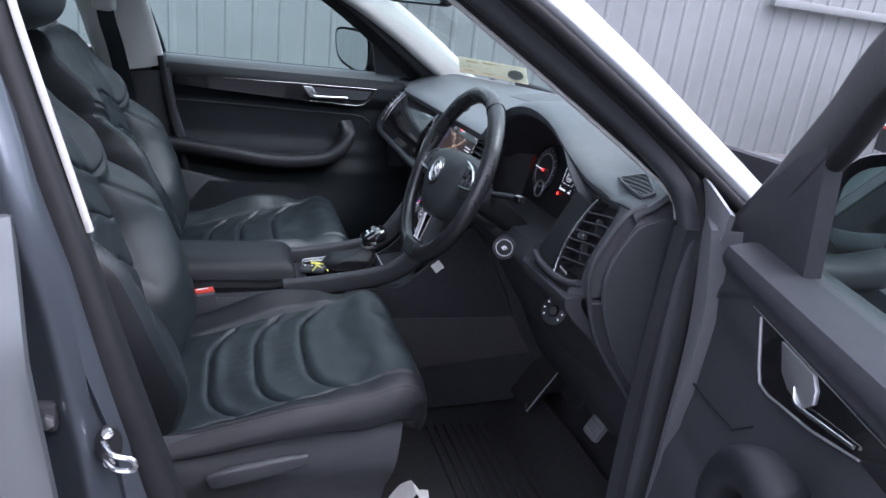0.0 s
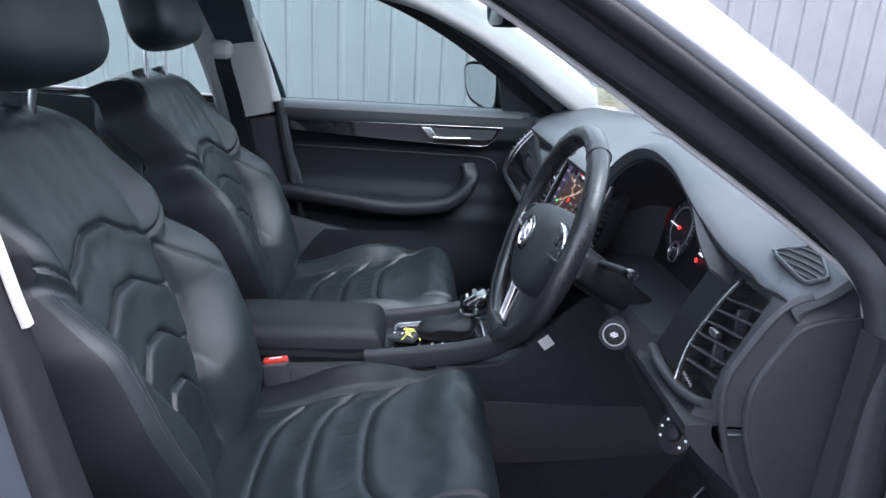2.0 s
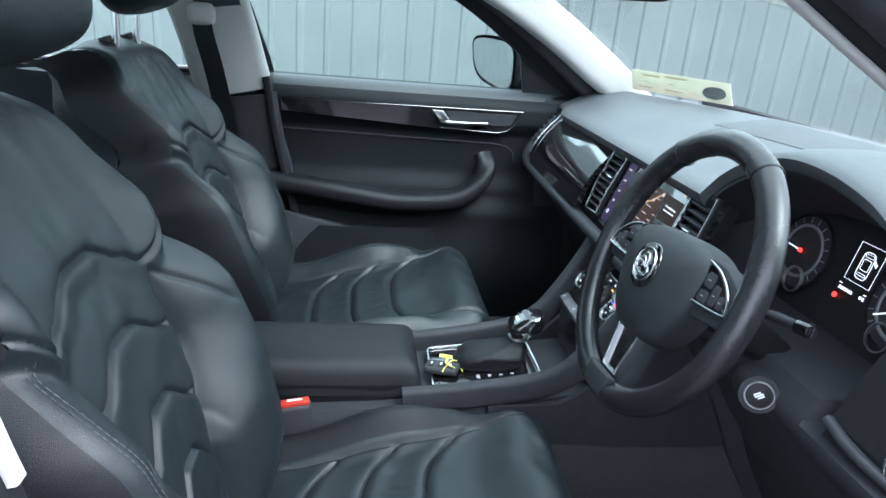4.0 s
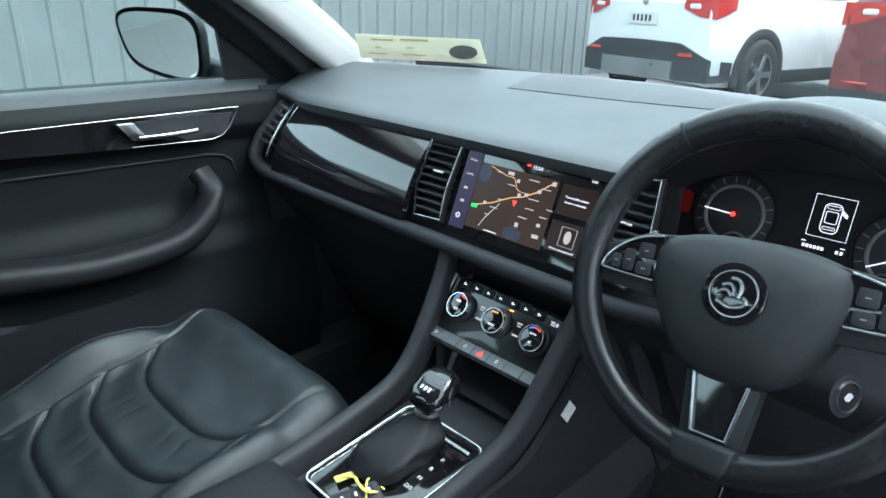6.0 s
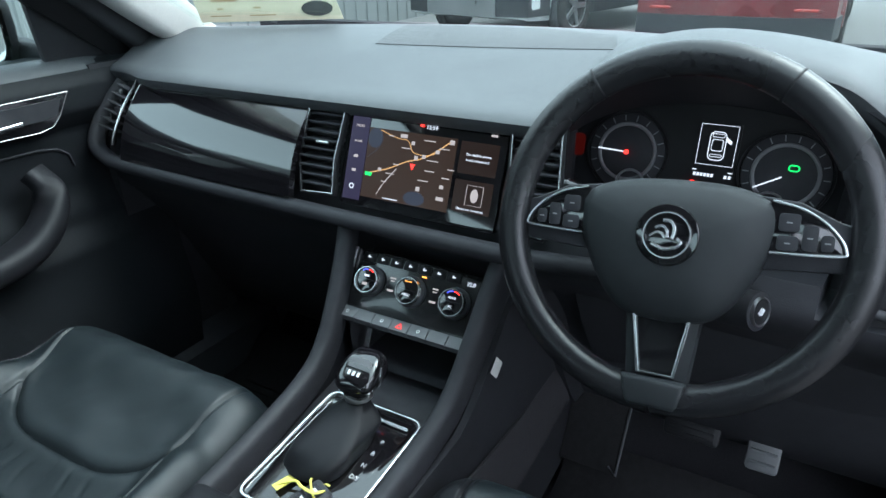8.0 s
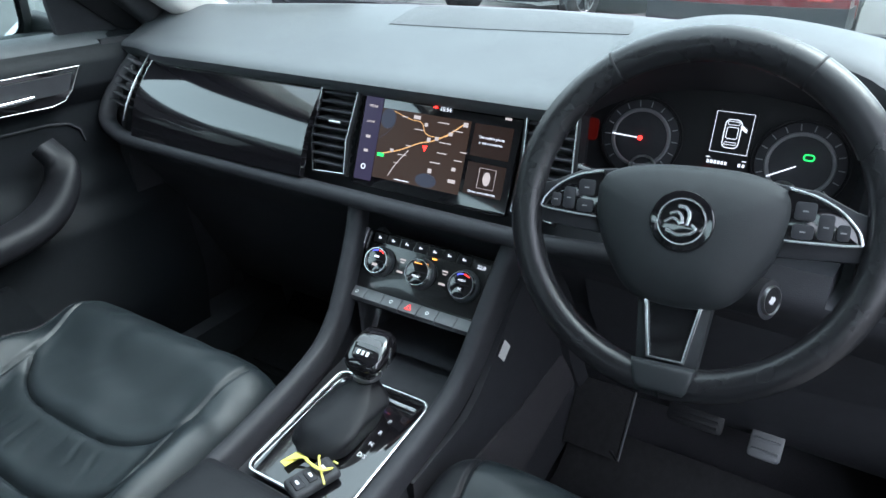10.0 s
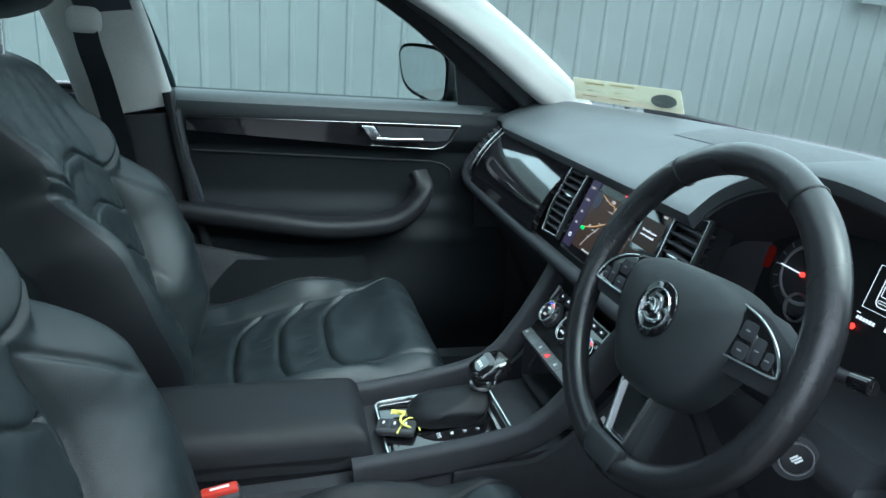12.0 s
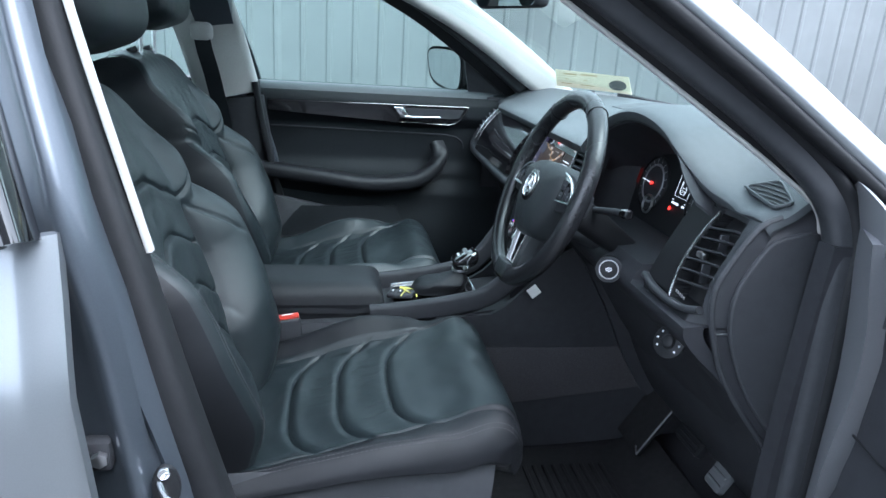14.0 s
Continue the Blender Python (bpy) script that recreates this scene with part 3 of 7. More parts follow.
            for k in range(5):
                part("spoke", box((0, 0, 0), (0.20, 0.055, 0.02), 0.01, 2, wm @ pose(0, 0, 0, 0, 0, 72 * k) @ Matrix.Translation((0.10, 0, 0.075))), ALLOY, wh)
    return car


car_body = build_body()


# ---------------------------------------------------------------- doors
ARM = [(0.195, 0.055, 0.955), (0.185, 0.075, 0.925), (0.20, 0.085, 0.885), (0.24, 0.09, 0.850), (0.30, 0.092, 0.832), (0.42, 0.09, 0.825), (0.55, 0.088, 0.840), (0.78, 0.07, 0.865)]


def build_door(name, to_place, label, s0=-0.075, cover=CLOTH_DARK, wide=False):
    """to_place(s, d, z): s from the hinge edge backwards, d inwards from the waist line, z up."""
    P = lambda s, d, z: Vector(to_place(s, d, z))
    door = thing(name, P(0.4, 0, 0.4), label, "car door")
    keys = ((0.40, 0.03), (0.47, 0.07), (0.60, 0.085), (0.78, 0.06), (0.84, 0.035), (0.90, 0.018), (1.00, 0.022), (1.02, 0.036), (1.035, 0.046), (1.075, 0.046), (1.095, 0.036), (1.108, 0.018), (1.118, -0.012))

    if wide:
        keys = ((0.40, 0.03), (0.47, 0.07), (0.60, 0.085), (0.78, 0.070), (0.84, 0.056), (0.90, 0.050), (1.00, 0.047), (1.02, 0.050), (1.035, 0.052), (1.075, 0.052), (1.093, 0.062), (1.108, 0.060), (1.120, 0.030))

    def depth(z):
        for (a, p), (b, q) in zip(keys, keys[1:]):
            if z <= b:
                return p + (q - p) * smooth(a, b, z)
        return keys[-1][1]

    def panel(u, v):
        z = 0.40 + 0.718 * v
        s = s0 + (0.80 - s0) * u
        end = min(smooth(0, 0.012, u), smooth(0, 0.02, 1 - u))
        return P(s, depth(z) * end - 0.02 * (1 - end), z)

    th = P(0, -0.06, 0) - P(0, 0, 0)
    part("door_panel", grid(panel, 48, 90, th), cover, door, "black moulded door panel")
    part("door_skin", grid(lambda u, v: P(-0.02 + 0.86 * u, -0.10 - 0.03 * math.sin(math.pi * v), 0.36 + 0.74 * v), 12, 16, th * 0.4), PAINT, door, "silver-grey outer skin")
    # darker plastic on the open door puts the shade there into the shelf's colour
    part("waist_shelf", grid(lambda u, v: P(s0 + 0.01 + (0.78 - s0) * u, -0.014 + (0.070 if wide else 0.056) * v - 0.004 * v ** 6, 1.120 - 0.018 * v - 0.020 * v ** 4 + 0.004 * math.sin(math.pi * v) - 0.035 * smooth(0.12, 0.0, u) * v), 30, 10, (0, 0, -0.014)), PLASTIC if wide else DASH, door, "soft grey waist shelf")
    # glossy strip with bright edging
    strip = [(0.146, 1.018), (0.118, 1.069), (0.72, 1.069), (0.72, 1.036), (0.345, 1.039), (0.27, 1.018), (0.18, 1.002), (0.158, 1.004)] if wide else [(0.118, 1.030), (0.095, 1.069), (0.72, 1.069), (0.72, 1.036), (0.33, 1.016), (0.15, 1.013)]
    o = P(0, 0.053 if wide else 0.047, 0)
    m = axes(o, P(1, 0, 0) - P(0, 0, 0), (0, 0, 1), P(0, 1, 0) - P(0, 0, 0))
    part("trim_strip", plate(strip, 0.01, m @ Matrix.Translation((0, 0, 0.002))), GLOSS, door, "gloss black trim strip")
    EDGE = 0.0555 if wide else 0.050
    part("trim_edging", tube([P(s, EDGE, z) for s, z in [(0.72, 1.066), (0.30, 1.070), (0.095, 1.071)]], 0.0008, 6), SMOKED, door, "thin chrome edging")
    part("trim_edging_low", tube([P(s, EDGE, z) for s, z in ([(0.345, 1.040), (0.27, 1.019), (0.18, 1.003), (0.158, 1.004), (0.146, 1.018), (0.118, 1.068)] if wide else [(0.31, 1.017), (0.16, 1.013), (0.135, 1.018), (0.118, 1.034), (0.096, 1.070)])], 0.0014 if wide else 0.0009, 6), STEEL if wide else SMOKED, door, "thin chrome edging")
    if wide:
        part("door_handle", sweep(curve_points([P(0.226, 0.0565, 1.040), P(0.234, 0.058, 1.031), P(0.246, 0.059, 1.029), P(0.268, 0.060, 1.034), P(0.337, 0.058, 1.047)], 20), rect(0.003, 0.004, 0.001), (0, 0, 1)), CHROME, door, "thin chrome edge of the release handle")
        part("handle_cup", plate([(0.179, 1.067), (0.196, 1.040), (0.216, 1.031), (0.250, 1.030), (0.264, 1.043), (0.262, 1.056), (0.250, 1.067)], 0.003, m @ Matrix.Translation((0, 0, 0.0045)), 0.001), ALLOY, door, "satin grey handle cup")
        part("panel_seam", tube([P(a, depth(z) + 0.0004, z) for a, z in ((-0.02, 0.899), (0.04, 0.905), (0.12, 0.918), (0.16, 0.950))], 0.0016, 6), RUBBER, door, "thin seam in the panel")
        part("shelf_screw", cyl(0.006, 0.002, axes(P(0.158, 0.026, 1.116), (1, 0, 0), (0, 1, 0), (0, 0, 1)), 16, 0.0006), STEEL, door)
    else:
        part("door_handle", merge(plate([(0.338, 1.064), (0.308, 1.064), (0.282, 1.031), (0.312, 1.031)], 0.010, m @ Matrix.Translation((0, 0, 0.016)), 0.003), sweep(curve_points([P(0.30, 0.059, 1.034), P(0.25, 0.061, 1.034), P(0.19, 0.059, 1.036)], 12), rect(0.010, 0.009, 0.003), (0, 0, 1))), CHROME, door, "chrome release handle")
        part("handle_cup", plate([(0.125, 1.036), (0.112, 1.062), (0.30, 1.062), (0.285, 1.032), (0.15, 1.032)], 0.004, m @ Matrix.Translation((0, 0, 0.006))), PLASTIC_DARK, door, "dark recessed handle cup")
    if not wide:
        part("panel_welt", tube([P(s, depth(z) + 0.0015, z) for s, z in ((0.100, 0.935), (0.106, 0.958), (0.125, 0.972), (0.16, 0.978), (0.30, 0.980), (0.50, 0.984), (0.76, 0.988))], 0.0022, 8), PLASTIC_DARK, door, "moulded fold in the panel")
    # padded arm and pull
    arm = [(0.342, 0.100, 0.978), (0.330, 0.104, 0.986), (0.300, 0.106, 0.985), (0.268, 0.106, 0.962), (0.252, 0.106, 0.925), (0.256, 0.105, 0.880), (0.290, 0.103, 0.845), (0.42, 0.10, 0.825), (0.58, 0.098, 0.835), (0.78, 0.08, 0.86)] if wide else ARM
    part("armrest", sweep(curve_points([P(*a) for a in arm], 50), rect(0.052, 0.046, 0.020, 4) if wide else rect(0.062, 0.040, 0.016, 4), (0, 0, 1), scale=lambda k: (0.55 + 0.45 * smooth(0.0, 0.06, k)) if wide else 0.80 + 0.32 * smooth(0.05, 0.5, k)), LEATHER_SIDE, door, "padded black armrest with pull handle")
    part("arm_base", grid(lambda u, v: P(0.27 + 0.52 * u, 0.09 - 0.045 * v - 0.02 * (1 - smooth(0, 0.2, u)), 0.822 + 0.035 * smooth(0.4, 1, u) - 0.07 * v), 20, 8, th * 0.2), CLOTH_DARK, door)
    if not wide:
        part("pocket_panel", plate([(0.72, 0.50), (0.72, 0.785), (0.66, 0.772), (0.50, 0.739), (0.47, 0.722), (0.435, 0.670), (0.41, 0.60), (0.40, 0.50)], 0.02, axes(P(0, 0.098, 0), P(1, 0, 0) - P(0, 0, 0), (0, 0, 1), P(0, 1, 0) - P(0, 0, 0)), 0.004), PLASTIC, door, "grained plastic pocket panel")
        part("rear_seal", sweep([P(a, 0.045, z) for a, z in ((0.754, 1.118), (0.735, 1.00), (0.708, 0.87), (0.675, 0.745), (0.645, 0.62), (0.62, 0.50))], rect(0.018, 0.07, 0.005), P(0, 1, 0) - P(0, 0, 0)), RUBBER, door, "black rubber seal at the door's rear edge")
    part("door_pocket", grid(lambda u, v: P(0.22 + 0.56 * u + 0.10 * v * (1 - u), 0.10 + 0.02 * math.sin(math.pi * u) - 0.02 * v, 0.50 + 0.25 * v), 20, 10, th * 0.2), CLOTH_DARK, door, "black plastic door pocket")
    # window frame, glass, corner triangle
    top = [P(-0.06, -0.015, 1.110), P(0.105, 0.03, 1.226), P(0.245, 0.066, 1.323), P(0.352, 0.085, 1.372), P(0.507, 0.105, 1.428), P(0.70, 0.12, 1.450), P(0.78, 0.125, 1.452), P(0.86, 0.13, 1.435), P(0.855, 0.09, 1.30), P(0.805, 0.03, 1.118)]
    if wide:
        top = [P(a, 0.0, z) for a, z in ((-0.150, 1.070), (-0.095, 1.114), (0.026, 1.211), (0.114, 1.285), (0.185, 1.354), (0.29, 1.42), (0.45, 1.462), (0.65, 1.475), (0.82, 1.452), (0.855, 1.30), (0.81, 1.12))]
    part("window_frame", sweep(curve_points(top, 70), rect(0.072, 0.026, 0.010) if wide else rect(0.028, 0.022, 0.006), P(0, 1, 0) - P(0, 0, 0)), RUBBER, door, "black window frame and seal")
    if wide:
        part("frame_edging", tube([p + P(-0.021, -0.012, 0.022) - P(0, 0, 0) + Vector((0, 0, 0.025)) for p in curve_points(top, 40)[:26]], 0.002, 6), STEEL, door, "thin bright edge of the frame")
    if wide:
        tri = ((-0.135, 1.083), (-0.060, 1.078), (0.030, 1.085), (0.107, 1.112), (0.122, 1.268), (0.060, 1.246), (-0.050, 1.172), (-0.125, 1.100))
        part("corner_triangle", loft([[P(a, d, z) for a, z in tri] for d in (0.016, -0.004)]), PLASTIC_DARK, door, "black plastic window corner")
    else:
        part("corner_triangle", raw([P(-0.07, 0.0, 1.10), P(0.092, 0.003, 1.112), P(0.122, 0.036, 1.238), P(-0.07, -0.010, 1.10), P(0.092, -0.007, 1.112), P(0.122, 0.026, 1.238)], [(0, 1, 2), (5, 4, 3), (0, 3, 4, 1), (1, 4, 5, 2), (2, 5, 3, 0)]), PLASTIC_DARK, door, "black plastic window corner")

    def pane(u, v):
        s = 0.085 + 0.735 * u
        zt = 1.225 + 0.225 * smooth(-0.12, 0.62, s)
        z = 1.08 + (zt - 1.08) * v
        if wide:
            z = 1.08 + (1.195 + 0.245 * smooth(-0.02, 0.55, s) - 1.08) * v
            return P(s, -0.006, z)
        return P(s, -0.02 + 0.42 * (z - 1.118), z)

    part("window_pane", grid(pane, 14, 8, th * 0.08), WINDOW, door, "green tinted side window").visible_shadow = False
    # door mirror, its glass turned towards the driver
    c = P(0.045, -0.150, 1.190) if wide else P(0.150, -0.160, 1.180)
    out = (P(0, -1, 0) - P(0, 0, 0)).normalized()
    fwd = (P(-1, 0, 0) - P(0, 0, 0)).normalized()
    out, fwd = (out * 0.90 - fwd * 0.44).normalized(), (fwd * 0.90 + out * 0.44).normalized()

    def shell(u, v):
        a = 2 * math.pi * u
        r = math.sin(math.pi * 0.5 * min(1, v * 1.02))
        sx, sz = abs(math.cos(a)) ** 0.55 * math.copysign(1, math.cos(a)), abs(math.sin(a)) ** 0.55 * math.copysign(1, math.sin(a))
        return c + fwd * (0.065 * (1 - v) ** 0.5) + out * (0.104 * r * sx * (1 + (0.17 * sz if sx > 0 else 0))) + Vector((0, 0, 0.070 * r * sz * (1 - 0.12 * sx) + 0.010 * sx * r))

    part("mirror_housing", grid(shell, 32, 12, None, True), PLASTIC_DARK, door, "black door mirror housing")
    gm = face_on(c - fwd * 0.002, -fwd - Vector((0, 0, 0.22 if wide else 0.02)))
    poly = []
    for k in range(28):
        a = 2 * math.pi * k / 28
        sx, sz = abs(math.cos(a)) ** 0.55 * math.copysign(1, math.cos(a)), abs(math.sin(a)) ** 0.55 * math.copysign(1, math.sin(a))
        p = c + out * (0.095 * sx * (1 + (0.17 * sz if sx > 0 else 0))) + Vector((0, 0, 0.061 * sz * (1 - 0.12 * sx) + 0.010 * sx)) - fwd * 0.001
        poly.append(tuple((gm.inverted() @ p).to_2d()))
    part("mirror_glass", plate(poly, 0.004, gm), MIRROR, door, "door mirror glass")
    part("mirror_arm", sweep(curve_points([P(0.02, -0.02, 1.098), P(0.03, -0.07, 1.105), P(0.04, -0.12, 1.125)] if wide else [P(0.03, -0.02, 1.115), P(0.055, -0.08, 1.122), P(0.085, -0.14, 1.135)], 8), rect(0.06, 0.04, 0.016, 4)), PLASTIC_DARK, door)
    return door


passenger_door = build_door("passenger_door", lambda s, d, z: (0.235 - s, 0.745 - d, z), "closed front door with black panel and tinted window")


def open_door(s, d, z):
    """The driver's door stands wide open; its window leans inwards above the waist."""
    d += 0.16 * max(0.0, z - 1.11)
    return (0.352 - 0.342 * s - 0.940 * d, -0.880 - 0.940 * s + 0.342 * d, z - 0.025)


# this panel keeps a lighter plastic, without shade in its colour
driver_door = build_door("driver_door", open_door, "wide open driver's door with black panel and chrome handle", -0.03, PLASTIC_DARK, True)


# ---------------------------------------------------------------- dashboard
def slant(z):
    """x of the dashboard's front face at a height."""
    return 0.228 + (z - 1.074) * 0.393


def face_pose(y, z, off=0.0):
    """A pose on the dashboard's face, x to the driver's right (-y), y up the slant, z out of it."""
    up = Vector((0.393, 0, 1)).normalized()
    nrm = Vector((-1, 0, 0.393)).normalized()
    return axes(Vector((slant(z), y, z)) + nrm * off, (0, -1, 0), up, nrm)


def hood(y):
    """Rise of the instrument hood across the dashboard, 0 to 1."""
    t = (y + 0.335) / (0.175 if y > -0.335 else 0.272)
    return max(0.0, 1 - t * t) ** (0.65 if y > -0.335 else 0.95) if abs(t) < 1 else 0.0


def passenger_face(z):
    """x of the bowed panel and vent before the passenger at a height."""
    u = (1.092 - z) / 0.136
    return slant(z) - 0.003 - 0.030 * u - 0.016 * math.sin(math.pi * min(1, max(0, u)))


def driver_face(z):
    """x of the driver's vent panel at a height."""
    return slant(z) + 0.033 + 0.009 * smooth(0.97, 1.07, z)


def build_dashboard():
    dash = thing("dashboard", (0.4, 0, 0.6), "dark grey soft-touch dashboard with gloss black panels", "dashboard")

    def front_x(y):
        """x of the top's front edge, drawn back before the driver's vent."""
        back = 0.030 * smooth(0.56, 0.68, y) + 0.066 * smooth(-0.46, -0.61, y) + 0.006 * smooth(-0.62, -0.66, y)
        return 0.205 + 0.022 * hood(y) + back

    def speaker_z(x, y):
        t = (0.655 - 0.539 * y * y - x) / (0.655 - 0.539 * y * y - 0.205) * 0.94
        h = hood(y)
        return 1.146 + (1.098 + 0.088 * h - 1.146) * smooth(0.0, 0.94, t) + (0.012 * (1 - h) + 0.02 * h) * math.sin(math.pi * min(1, max(0, t / 0.94))) + 0.0012

    def top(t, v):
        y = 0.705 - 1.370 * v
        h = hood(y)
        xb = 0.655 - 0.539 * y * y
        xf = front_x(y)
        zf = 1.098 + 0.088 * h
        x = xb + (xf - xb) * min(1, t / 0.94)
        z = 1.146 + (zf - 1.146) * smooth(0.0, 0.94, t) + 0.012 * math.sin(math.pi * min(1, t / 0.94)) * (1 - h) + 0.02 * h * math.sin(math.pi * min(1, t / 0.94))
        if t > 0.86:
            k = (t - 0.86) / 0.14
            z -= 0.020 * k * k * (1 - 0.4 * smooth(-0.5, -0.66, y))
            x -= 0.004 * math.sin(math.pi * k) - 0.004 * k
        z -= (0.033 * smooth(-0.455, -0.555, y) - 0.017 * smooth(-0.545, -0.63, y)) * smooth(0.33, 0.76, t)
        z -= 0.010 * smooth(-0.640, -0.668, y) ** 2
        return (x, y, z)

    def top_at(x, y):
        """The skin's height above a place of the plan."""
        xb, xf = 0.655 - 0.539 * y * y, front_x(y)
        return top(0.94 * (xb - x) / (xb - xf), (0.705 - y) / 1.370)[2]

    part("dashboard_top", grid(top, 40, 110, (0.008, 0, -0.007)), DASH, dash, "soft grey grained dashboard top")
    # speaker pad let into the top
    part("speaker_grille", grid(lambda u, v: (0.425 + 0.15 * u * (1 - 0.3 * smooth(0.6, 1, v)) + 0.05 * v, 0.24 + 0.03 * u - 0.40 * v, speaker_z(0.425 + 0.15 * u + 0.05 * v, 0.24 - 0.4 * v)), 8, 20, (0, 0, -0.004)), GRILLE, dash, "dark speaker grille")
    # lower body
    prof = [(0.232, 1.078), (0.20, 0.985), (0.185, 0.948), (0.172, 0.92), (0.185, 0.89), (0.235, 0.83), (0.30, 0.72), (0.36, 0.60), (0.44, 0.50), (0.60, 0.42)]
    fine = curve_points([(a, 0, b) for a, b in prof], 40)

    def body(u, v):
        p = fine[min(40, int(round(u * 40)))]
        y = 0.70 - 1.355 * v
        back = 0.02
        if -0.50 < y < -0.135 and p.z > 0.955:
            back = 0.13 * min(1, min(y + 0.50, -0.135 - y) / 0.02)
        if y < -0.49 and p.z > 0.925:
            back = 0.09
        if y < -0.16:
            back += 0.03 * smooth(0.92, 0.75, p.z)
        return (p.x + back, y, p.z - 0.05 * smooth(-0.44, -0.56, y) * smooth(0.98, 1.06, p.z))

    part("dashboard_body", grid(body, 40, 140, (0.03, 0, 0)), PLASTIC_DARK, dash, "dark plastic dashboard body")
    # gloss panel before the passenger
    def gloss(u, v):
        z = 1.092 - 0.136 * u
        return (passenger_face(z), 0.604 - 0.389 * v, z)
    part("gloss_panel", grid(gloss, 16, 20, (0.012, 0, 0)), GLOSS, dash, "gloss black trim panel")
    # rounded lip running under panels, screen and vents
    lip = [(0.245, 0.684, 1.068), (0.205, 0.702, 1.02), (0.172, 0.698, 0.975), (0.160, 0.660, 0.953), (0.157, 0.58, 0.945), (0.157, 0.20, 0.938), (0.157, -0.10, 0.936), (0.163, -0.19, 0.936), (0.180, -0.26, 0.935), (0.215, -0.33, 0.933)]
    part("dashboard_lip", sweep(curve_points(lip, 60), rect(0.024, 0.030, 0.011, 4), (-1, 0, 0.3)), PLASTIC_DARK, dash, "soft dark lip below the panels")
    lip = [(0.202, -0.505, 0.947), (0.202, -0.54, 0.938), (0.206, -0.59, 0.934), (0.211, -0.625, 0.938), (0.216, -0.648, 0.946)]
    part("driver_lip", sweep(curve_points(lip, 20), rect(0.011, 0.014, 0.005, 4), (-1, 0, 0.3)), PLASTIC, dash, "soft dark lip below the panel")
    # the driver's end: a panel with a well for the vent, a dark channel, and the end cap
    ridge = [(0.353, -0.664, 1.063), (0.322, -0.664, 1.057), (0.292, -0.664, 1.046), (0.274, -0.664, 1.020), (0.258, -0.664, 0.988), (0.253, -0.664, 0.962), (0.254, -0.664, 0.940), (0.259, -0.664, 0.914), (0.278, -0.664, 0.866), (0.303, -0.664, 0.822), (0.335, -0.664, 0.780), (0.385, -0.664, 0.725), (0.43, -0.664, 0.66)]
    edge = [(0.353, -0.662, top_at(0.353, -0.662) - 0.003), (0.316, -0.662, 1.092), (0.278, -0.661, 1.074), (0.262, -0.661, 1.058), (0.250, -0.661, 1.039), (0.237, -0.660, 1.012), (0.226, -0.660, 0.986), (0.225, -0.660, 0.953), (0.234, -0.660, 0.916), (0.255, -0.660, 0.862), (0.290, -0.660, 0.808), (0.345, -0.660, 0.74), (0.40, -0.660, 0.67)]
    rim, cap_line = curve_points(edge, 66), curve_points(ridge, 66)
    def knee(u, v):
        z = 0.925 - 0.245 * u
        x = 0.215 + 0.018 * v + 0.15 * u ** 1.3
        e = next(p[0] + (q[0] - p[0]) * (p[2] - z) / (p[2] - q[2]) for p, q in zip(edge[5:], edge[6:]) if z >= q[2])
        return (x + (e - x) * smooth(0.80, 1.0, v), -0.20 - 0.460 * v, z)

    part("knee_panel", grid(knee, 16, 40, (0.03, 0, 0)), PLASTIC_DARK, dash, "dark knee panel")

    def side(u, v):
        z = 1.072 - 0.150 * u
        e = next(Vector(p).lerp(Vector(q), min(1, max(0, (p[2] - z) / (p[2] - q[2])))) for p, q in zip(edge[2:], edge[3:]) if z >= q[2])
        y = -0.500 + (e.y + 0.500) * v
        x = driver_face(z) + 0.003 + (e.x - driver_face(z) - 0.003) * smooth(0.80, 1.0, v)
        h = (z - 0.942) / 0.124
        if -0.632 - 0.012 * (1 - h) < y < -0.578 - 0.006 * (1 - h) + 0.014 * math.sin(math.pi * min(1, max(0, h))) and 0 < h < 0.99:
            x += 0.040
        return (x, y, z)

    part("vent_surround", grid(lambda u, v: side(u, 0.83 * v), 90, 76, (0.03, 0, 0)), RUBBER, dash, "dark vent surround")
    # dashboard skin in darker plastic: its shade at this end is in the colour
    part("driver_side_panel", grid(lambda u, v: side(u, 0.83 + 0.17 * v), 40, 14, (0.03, 0, 0)), PLASTIC, dash, "soft dashboard end darkened for its shade")
    part("end_channel", grid(lambda u, v: rim[int(round(66 * u))].lerp(cap_line[int(round(66 * u))], v) + Vector((0.002, 0.008, 0)) * math.sin(math.pi * v), 66, 6, (0.004, 0, 0)), PLASTIC_DARK, dash, "dark channel round the end cap")
    part("end_edge", tube(rim[8:], 0.0045, 8, up=(0, 1, 0)), PLASTIC, dash, "soft rounded edge of the dashboard end")
    out = [(p.x, p.z) for p in cap_line] + [(0.46, 0.66), (0.46, 1.05), (0.40, 1.066)]
    part("end_cap", plate(out, 0.006, axes((0, -0.6675, 0), (1, 0, 0), (0, 0, 1), (0, -1, 0))), PLASTIC, dash, "dark grained dashboard end cap")
    part("end_cap_ridge", tube(cap_line[2:], 0.0040, 8, up=(0, 1, 0)), PLASTIC, dash, "soft raised edge of the end cap")
    part("panel_gap", box((0.2455, -0.6605, 0.9155), (0.022, 0.004, 0.0022), 0.0006, 1), DASH, dash)
    def gloss_driver(u, v):
        z = 0.944 + 0.125 * u
        right = -0.576 - 0.006 * (1 - u) + 0.014 * math.sin(math.pi * u)
        return (driver_face(z) - 0.001, -0.500 + (right + 0.500) * v, z)
    part("gloss_driver_panel", grid(gloss_driver, 14, 10, (0.012, 0, 0)), RUBBER, dash, "smooth black trim panel")
